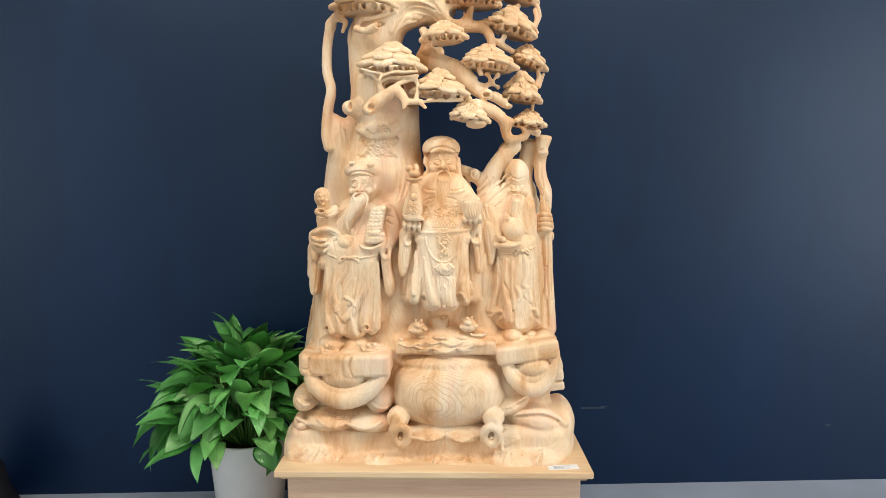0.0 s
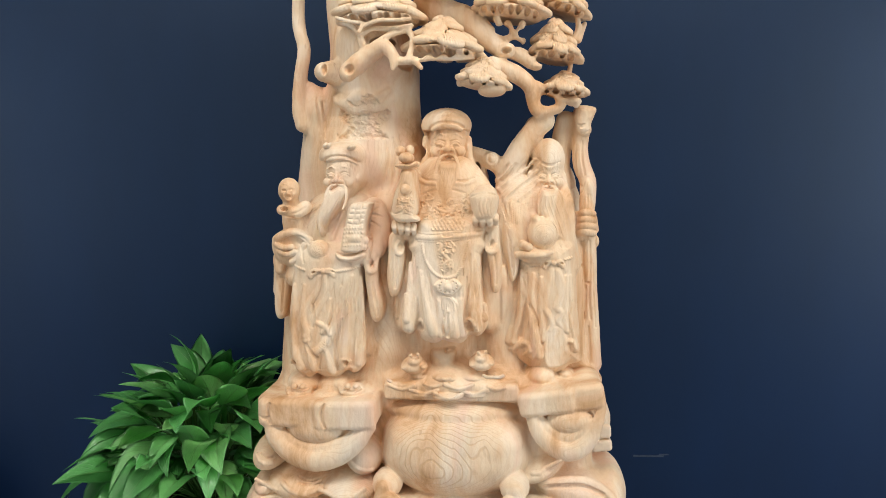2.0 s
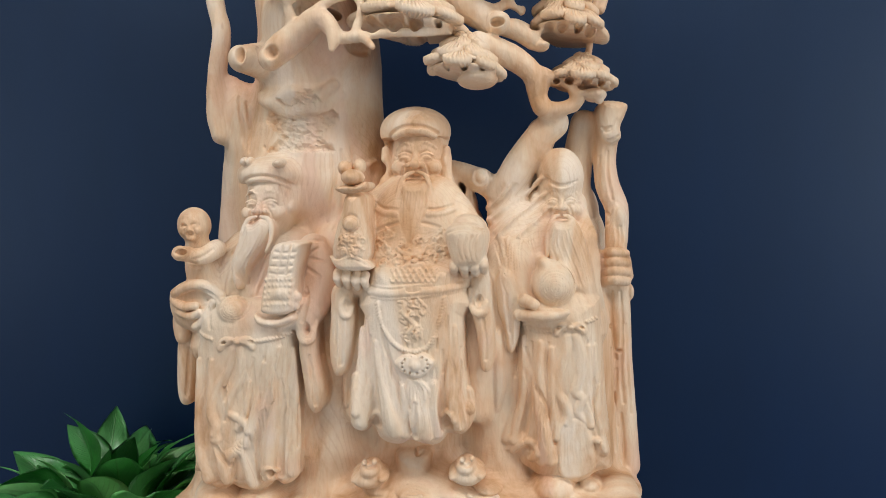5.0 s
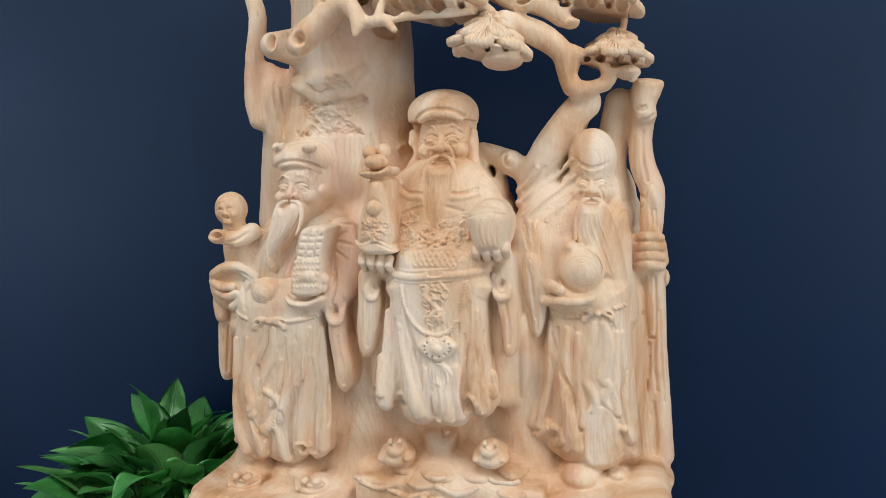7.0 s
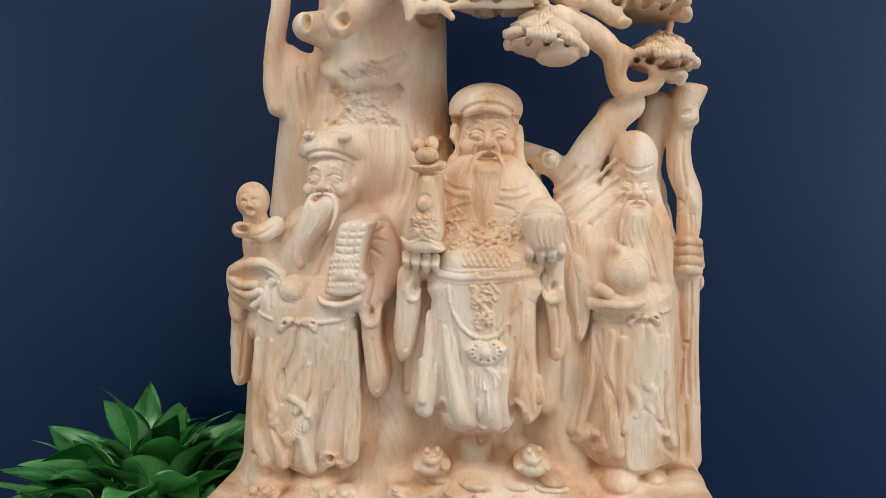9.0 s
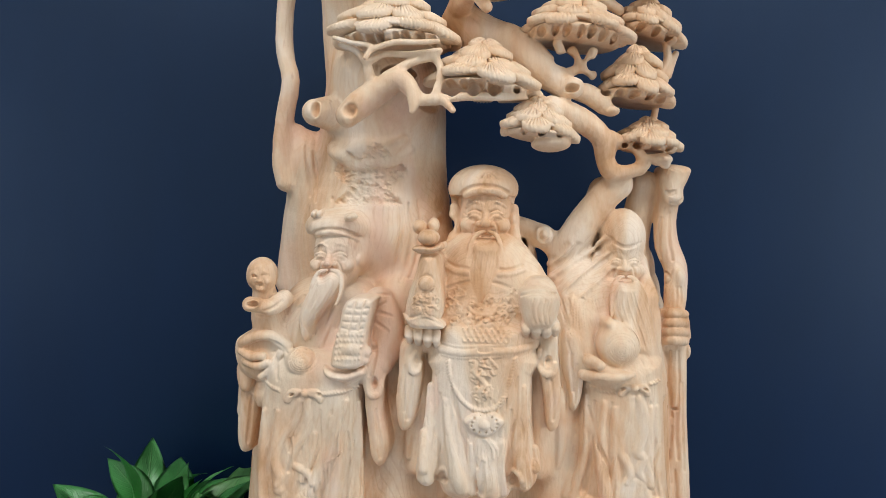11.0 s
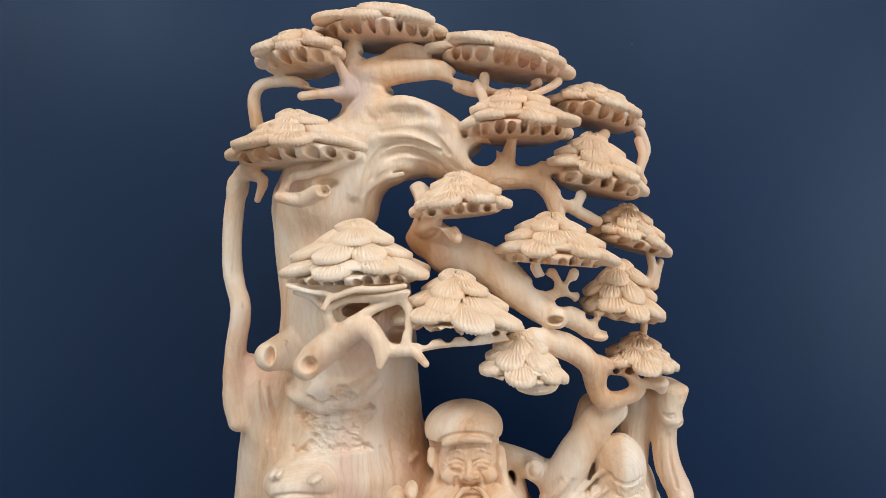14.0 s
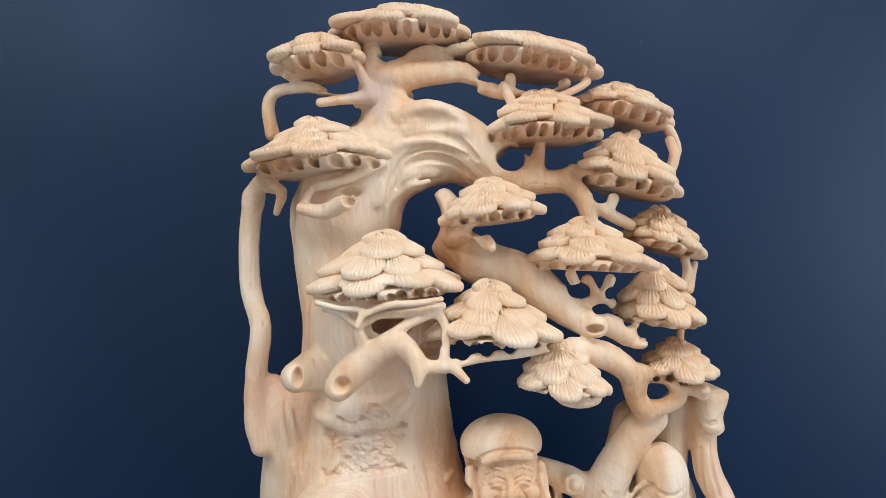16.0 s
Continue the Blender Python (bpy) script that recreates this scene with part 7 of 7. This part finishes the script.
def skin(field):
    """A quad skin over the zero surface of the field (surface nets)."""
    inside = field < 0
    n0, n1, n2 = (n - 1 for n in field.shape)
    count = np.zeros((n0, n1, n2), np.int8)
    for i in (0, 1):
        for j in (0, 1):
            for k in (0, 1):
                count += inside[i : i + n0, j : j + n1, k : k + n2]
    cells = np.argwhere((count > 0) & (count < 8))
    index = np.full((n0, n1, n2), -1, np.int32)
    index[tuple(cells.T)] = np.arange(len(cells))
    del count
    corner = {}
    for i in (0, 1):
        for j in (0, 1):
            for k in (0, 1):
                corner[i, j, k] = field[cells[:, 0] + i, cells[:, 1] + j, cells[:, 2] + k]
    total, hits = np.zeros((len(cells), 3)), np.zeros(len(cells))
    for p in corner:
        for axis in range(3):
            if p[axis]:
                continue
            q = tuple(1 if m == axis else p[m] for m in range(3))
            fa, fb = corner[p], corner[q]
            cross = (fa < 0) != (fb < 0)
            t = np.where(cross, fa / np.where(cross, fa - fb, 1), 0)
            for m in range(3):
                total[:, m] += np.where(cross, p[m] + (t if m == axis else 0), 0)
            hits += cross
    verts = (cells + total / hits[:, None]) * STEP + LOW
    quads = []
    for axis in range(3):
        o1, o2 = (axis + 1) % 3, (axis + 2) % 3
        lo = [slice(1, n) for n in (n0, n1, n2)]
        hi = [slice(1, n) for n in (n0, n1, n2)]
        lo[axis], hi[axis] = slice(0, (n0, n1, n2)[axis]), slice(1, (n0, n1, n2)[axis] + 1)
        a, b = inside[tuple(lo)], inside[tuple(hi)]
        edges = np.argwhere(a != b)
        flip = a[tuple(edges.T)]
        base = edges + np.array([0 if m == axis else 1 for m in range(3)])
        ring = []
        for d1, d2 in ((-1, -1), (0, -1), (0, 0), (-1, 0)):
            c = base.copy()
            c[:, o1] += d1
            c[:, o2] += d2
            ring.append(index[tuple(c.T)])
        ring = np.stack(ring, -1)
        ring[~flip] = ring[~flip][:, ::-1]
        quads.append(ring)
    return verts, np.vstack(quads)


def quad_mesh(name, verts, quads, tris, material):
    me = bpy.data.meshes.new(name)
    me.vertices.add(len(verts))
    me.vertices.foreach_set("co", np.asarray(verts, np.float32).ravel())
    loops = np.concatenate((quads.ravel(), tris.ravel())).astype(np.int32)
    me.loops.add(len(loops))
    me.loops.foreach_set("vertex_index", loops)
    nq, nt = len(quads), len(tris)
    me.polygons.add(nq + nt)
    me.polygons.foreach_set("loop_start", np.concatenate((np.arange(nq) * 4, nq * 4 + np.arange(nt) * 3)).astype(np.int32))
    me.polygons.foreach_set("use_smooth", np.ones(nq + nt, bool))
    me.update(calc_edges=True)
    me.materials.append(material)
    return me


def lattice_noise(p, cell, seed):
    """Smooth noise between -1 and 1 at points p."""
    rng = np.random.RandomState(seed)
    grid = rng.uniform(-1, 1, (64, 64, 64))
    q = p / cell
    base = np.floor(q).astype(int)
    f = q - base
    f = f * f * (3 - 2 * f)
    total = 0
    for i in (0, 1):
        for j in (0, 1):
            for k in (0, 1):
                wgt = np.where(i, f[:, 0], 1 - f[:, 0]) * np.where(j, f[:, 1], 1 - f[:, 1]) * np.where(k, f[:, 2], 1 - f[:, 2])
                total = total + wgt * grid[(base[:, 0] + i) % 64, (base[:, 1] + j) % 64, (base[:, 2] + k) % 64]
    return total


FIELD[:, -1, :] = 0.002  # sawn flat at the back
verts, quads = skin(FIELD)
# the plain back needs no fine grid: merge its points into larger cells and drop what collapses
rear = verts[:, 1] > 2.285
cell = np.round(verts / 0.0075).astype(np.int64)
key = np.where(rear, (cell[:, 0] + 500) * 4000000 + cell[:, 1] * 2000 + cell[:, 2], -1 - np.arange(len(verts)))
kept, first, same = np.unique(key, return_index=True, return_inverse=True)
quads = same[quads]
verts = verts[first]
shut = np.stack([quads[:, i] == quads[:, (i + 1) % 4] for i in range(4)], -1)
bent = (quads[:, 0] == quads[:, 2]) | (quads[:, 1] == quads[:, 3])
tris = []
for i in range(4):
    one = quads[shut[:, i] & (shut.sum(1) == 1) & ~bent]
    tris.append(np.stack([one[:, (i + k) % 4] for k in (1, 2, 3)], -1))
tris = np.vstack(tris)
quads = quads[(shut.sum(1) == 0) & ~bent]
# hand-cut unevenness: shallow facets and finer tool marks
verts[:, 1] += 0.0008 * lattice_noise(verts * (1, 1, 0.4), 0.016, 1) + 0.0005 * lattice_noise(verts * (1, 1, 0.3), 0.006, 2)
verts[:, 0] += 0.0006 * lattice_noise(verts, 0.02, 3)
skin_quads = len(quads)
all_verts, all_quads, n = [verts], [quads], len(verts)
for row in FANS:
    fv, fq = fan_mesh(*row)
    all_verts.append(fv)
    all_quads.append(fq + n)
    n += len(fv)
BASE = np.array((0.0, 2.2, 0.31))
carving = new("wood_carving", quad_mesh("wood_carving", np.vstack(all_verts) - BASE, np.vstack(all_quads), tris, WOOD))
carving.location = BASE
carving.data.materials.append(FAN_WOOD)
slots = np.zeros(len(carving.data.polygons), np.int32)
slots[skin_quads : len(slots) - len(tris)] = 1
carving.data.polygons.foreach_set("material_index", slots)
tagged(carving, "pale cypress wood carving of three robed elders under a pine tree", "sculpture")
del FIELD, verts, quads, all_verts, all_quads

# ---- pedestal ----
TOP = 0.31
pedestal = tagged(new("pedestal"), "low pale pine pedestal with a moulded overhanging top board", "pedestal")
pedestal.matrix_basis = pose(-0.026, 2.2, FLOOR, 0, 0, 0.6)
part("top_board", box_bm(-0.485, 0.485, -0.265, 0.265, TOP - FLOOR - 0.022, TOP - FLOOR, 0.004), BOARD, pedestal)
part("moulding", box_bm(-0.468, 0.468, -0.248, 0.248, TOP - FLOOR - 0.034, TOP - FLOOR - 0.022, 0.003), BOARD, pedestal)
part("body", box_bm(-0.452, 0.452, -0.232, 0.232, 0.0, TOP - FLOOR - 0.034, 0.003), PLINTH, pedestal, "pinkish pine plinth body")
sticker = tagged(new("paper_label"), "small white paper label stuck on the pedestal board", "label")
sticker.matrix_basis = pose(0.375, 1.975, TOP, 0, 0, 6)
part("sheet", box_bm(-0.047, 0.047, -0.016, 0.016, 0.0, 0.0008), PAPER, sticker)
for i, wdt in enumerate((0.030, 0.022, 0.034)):
    part("text_bar", box_bm(-0.03, -0.03 + wdt * 1.6, -0.009 + i * 0.007, -0.006 + i * 0.007, 0.0008, 0.0011), INK, sticker)

# ---- potted plant ----
plant = tagged(new("potted_plant"), "bushy green peace lily in a white ceramic pot", "plant")
plant.location = (-0.715, 2.33, FLOOR)
POT_H = 0.36
part("pot", turned_bm([(0.0, 0.0), (0.105, 0.0), (0.112, 0.008), (0.142, POT_H - 0.01), (0.145, POT_H), (0.140, POT_H + 0.003), (0.134, POT_H - 0.004), (0.130, POT_H - 0.04), (0.0, POT_H - 0.04)]), CERAMIC, plant, "white glazed tapered ceramic pot", True)
part("soil", turned_bm([(0.0, POT_H - 0.045), (0.131, POT_H - 0.045), (0.128, POT_H - 0.03), (0.06, POT_H - 0.022), (0.0, POT_H - 0.02)], 32), SOIL, plant, "dark potting soil", True)


def leaf_mesh(length, width, droop, curl, wave, rnd, nu=8, nv=14):
    """A pointed blade along +y that droops, folded along its midrib, with wavy edges."""
    bm = bmesh.new()
    uvl = bm.loops.layers.uv.new("UVMap")
    rows, uvs = [], {}
    y = z = 0.0
    bend = radians(30)
    ph = rnd.uniform(0, 6)
    for i in range(nv + 1):
        t = i / nv
        w = width * 0.5 * (math.sin(math.pi * min(1, t * 1.02) ** 0.72)) ** 0.85 * (1 - 0.12 * t) + 0.0012
        row = []
        for j in range(nu + 1):
            u = j / nu * 2 - 1
            vtx = bm.verts.new((u * w, y - abs(u) * w * 0.1, z + abs(u) * w * curl + wave * math.sin(9 * t + ph + u * 2) * abs(u) * w))
            uvs[vtx] = ((u + 1) / 2, t)
            row.append(vtx)
        rows.append(row)
        bend -= droop / nv
        y += math.cos(bend) * length / nv
        z += math.sin(bend) * length / nv
    for a, b in zip(rows, rows[1:]):
        for j in range(nu):
            f = bm.faces.new((a[j], a[j + 1], b[j + 1], b[j]))
            for l in f.loops:
                l[uvl].uv = uvs[l.vert]
    bmesh.ops.solidify(bm, geom=bm.faces[:], thickness=0.0008)
    return mesh_from(bm, "leaf", LEAF)


def stalk_bm(a, b, lift, r=0.0028):
    bm = bmesh.new()
    rings = []
    for i in range(7):
        t = i / 6
        c = a.lerp(b, t) + Vector((0, 0, lift * math.sin(math.pi * t)))
        rings.append([bm.verts.new(c + Vector((r * math.cos(k * 1.257), r * math.sin(k * 1.257), 0))) for k in range(5)])
    for p, q in zip(rings, rings[1:]):
        for k in range(5):
            bm.faces.new((p[k], p[(k + 1) % 5], q[(k + 1) % 5], q[k]))
    return bm


rnd = random.Random(11)
LEAVES = [leaf_mesh(rnd.uniform(0.17, 0.23), rnd.uniform(0.080, 0.112), rnd.uniform(0.7, 1.5), rnd.uniform(0.1, 0.35), rnd.uniform(0.05, 0.14), rnd) for i in range(9)]
golden = math.pi * (3 - math.sqrt(5))
count = 250
for i in range(count):
    t = (i + 0.5) / count
    az = i * golden + rnd.uniform(-0.25, 0.25)
    radius = 0.04 + 0.215 * t**0.75 * rnd.uniform(0.8, 1.12)
    height = POT_H + 0.0 + 0.315 * (1 - t) ** 0.42 * rnd.uniform(0.82, 0.98) * (1.0 if i % 4 else 0.6)
    out = Vector((-math.sin(az), math.cos(az), 0))
    foot = Vector((out.x * 0.05, out.y * 0.05, POT_H - 0.03))
    tip = Vector((out.x * radius, out.y * radius, height))
    part("stalk", stalk_bm(foot, tip, 0.03), STALK, plant, "thin green stalk" if i == 0 else "", True)
    leaf = new("leaf", LEAVES[i % 9])
    leaf.parent = plant
    tilt = 30 - 66 * t + rnd.uniform(-20, 20) + (38 if rnd.random() < 0.22 else 0)
    leaf.matrix_basis = Matrix.Translation(tip) @ Matrix.Rotation(az + rnd.uniform(-0.35, 0.35), 4, "Z") @ pose(0, 0, 0, tilt, rnd.uniform(-32, 32), 0) @ Matrix.Scale(rnd.uniform(0.60, 0.98), 4)

# ---- dark vase with yellow blossoms, at the far left ----
vase = tagged(new("flower_vase"), "tall black lacquer vase holding small yellow blossoms", "vase")
vase.location = (-1.785, 2.36, FLOOR)
part("body", turned_bm([(0.0, 0.0), (0.15, 0.0), (0.15, 0.03), (0.12, 0.10), (0.10, 0.20), (0.06, 0.27), (0.07, 0.295), (0.055, 0.29), (0.0, 0.25)]), BLACK, vase, "", True)
for i in range(9):
    az = i * golden
    top = Vector((0.02 + 0.07 * math.cos(az), 0.06 * math.sin(az) - 0.04, 0.32 + 0.018 * i))
    part("stem", stalk_bm(Vector((0, 0, 0.25)), top, 0.02, 0.002), STALK, vase, "", True)
    bm = bmesh.new()
    for k in range(6):
        c = Vector((0.012 * math.cos(k * 1.047), 0.012 * math.sin(k * 1.047), 0))
        r = bmesh.ops.create_icosphere(bm, subdivisions=2, radius=1)
        bmesh.ops.transform(bm, matrix=Matrix.LocRotScale(top + c, Euler((0.3 * k, 0.5, k)), (0.011, 0.009, 0.005)), verts=r["verts"])
    part("blossom", bm, YELLOW, vase, "small yellow blossom", True)
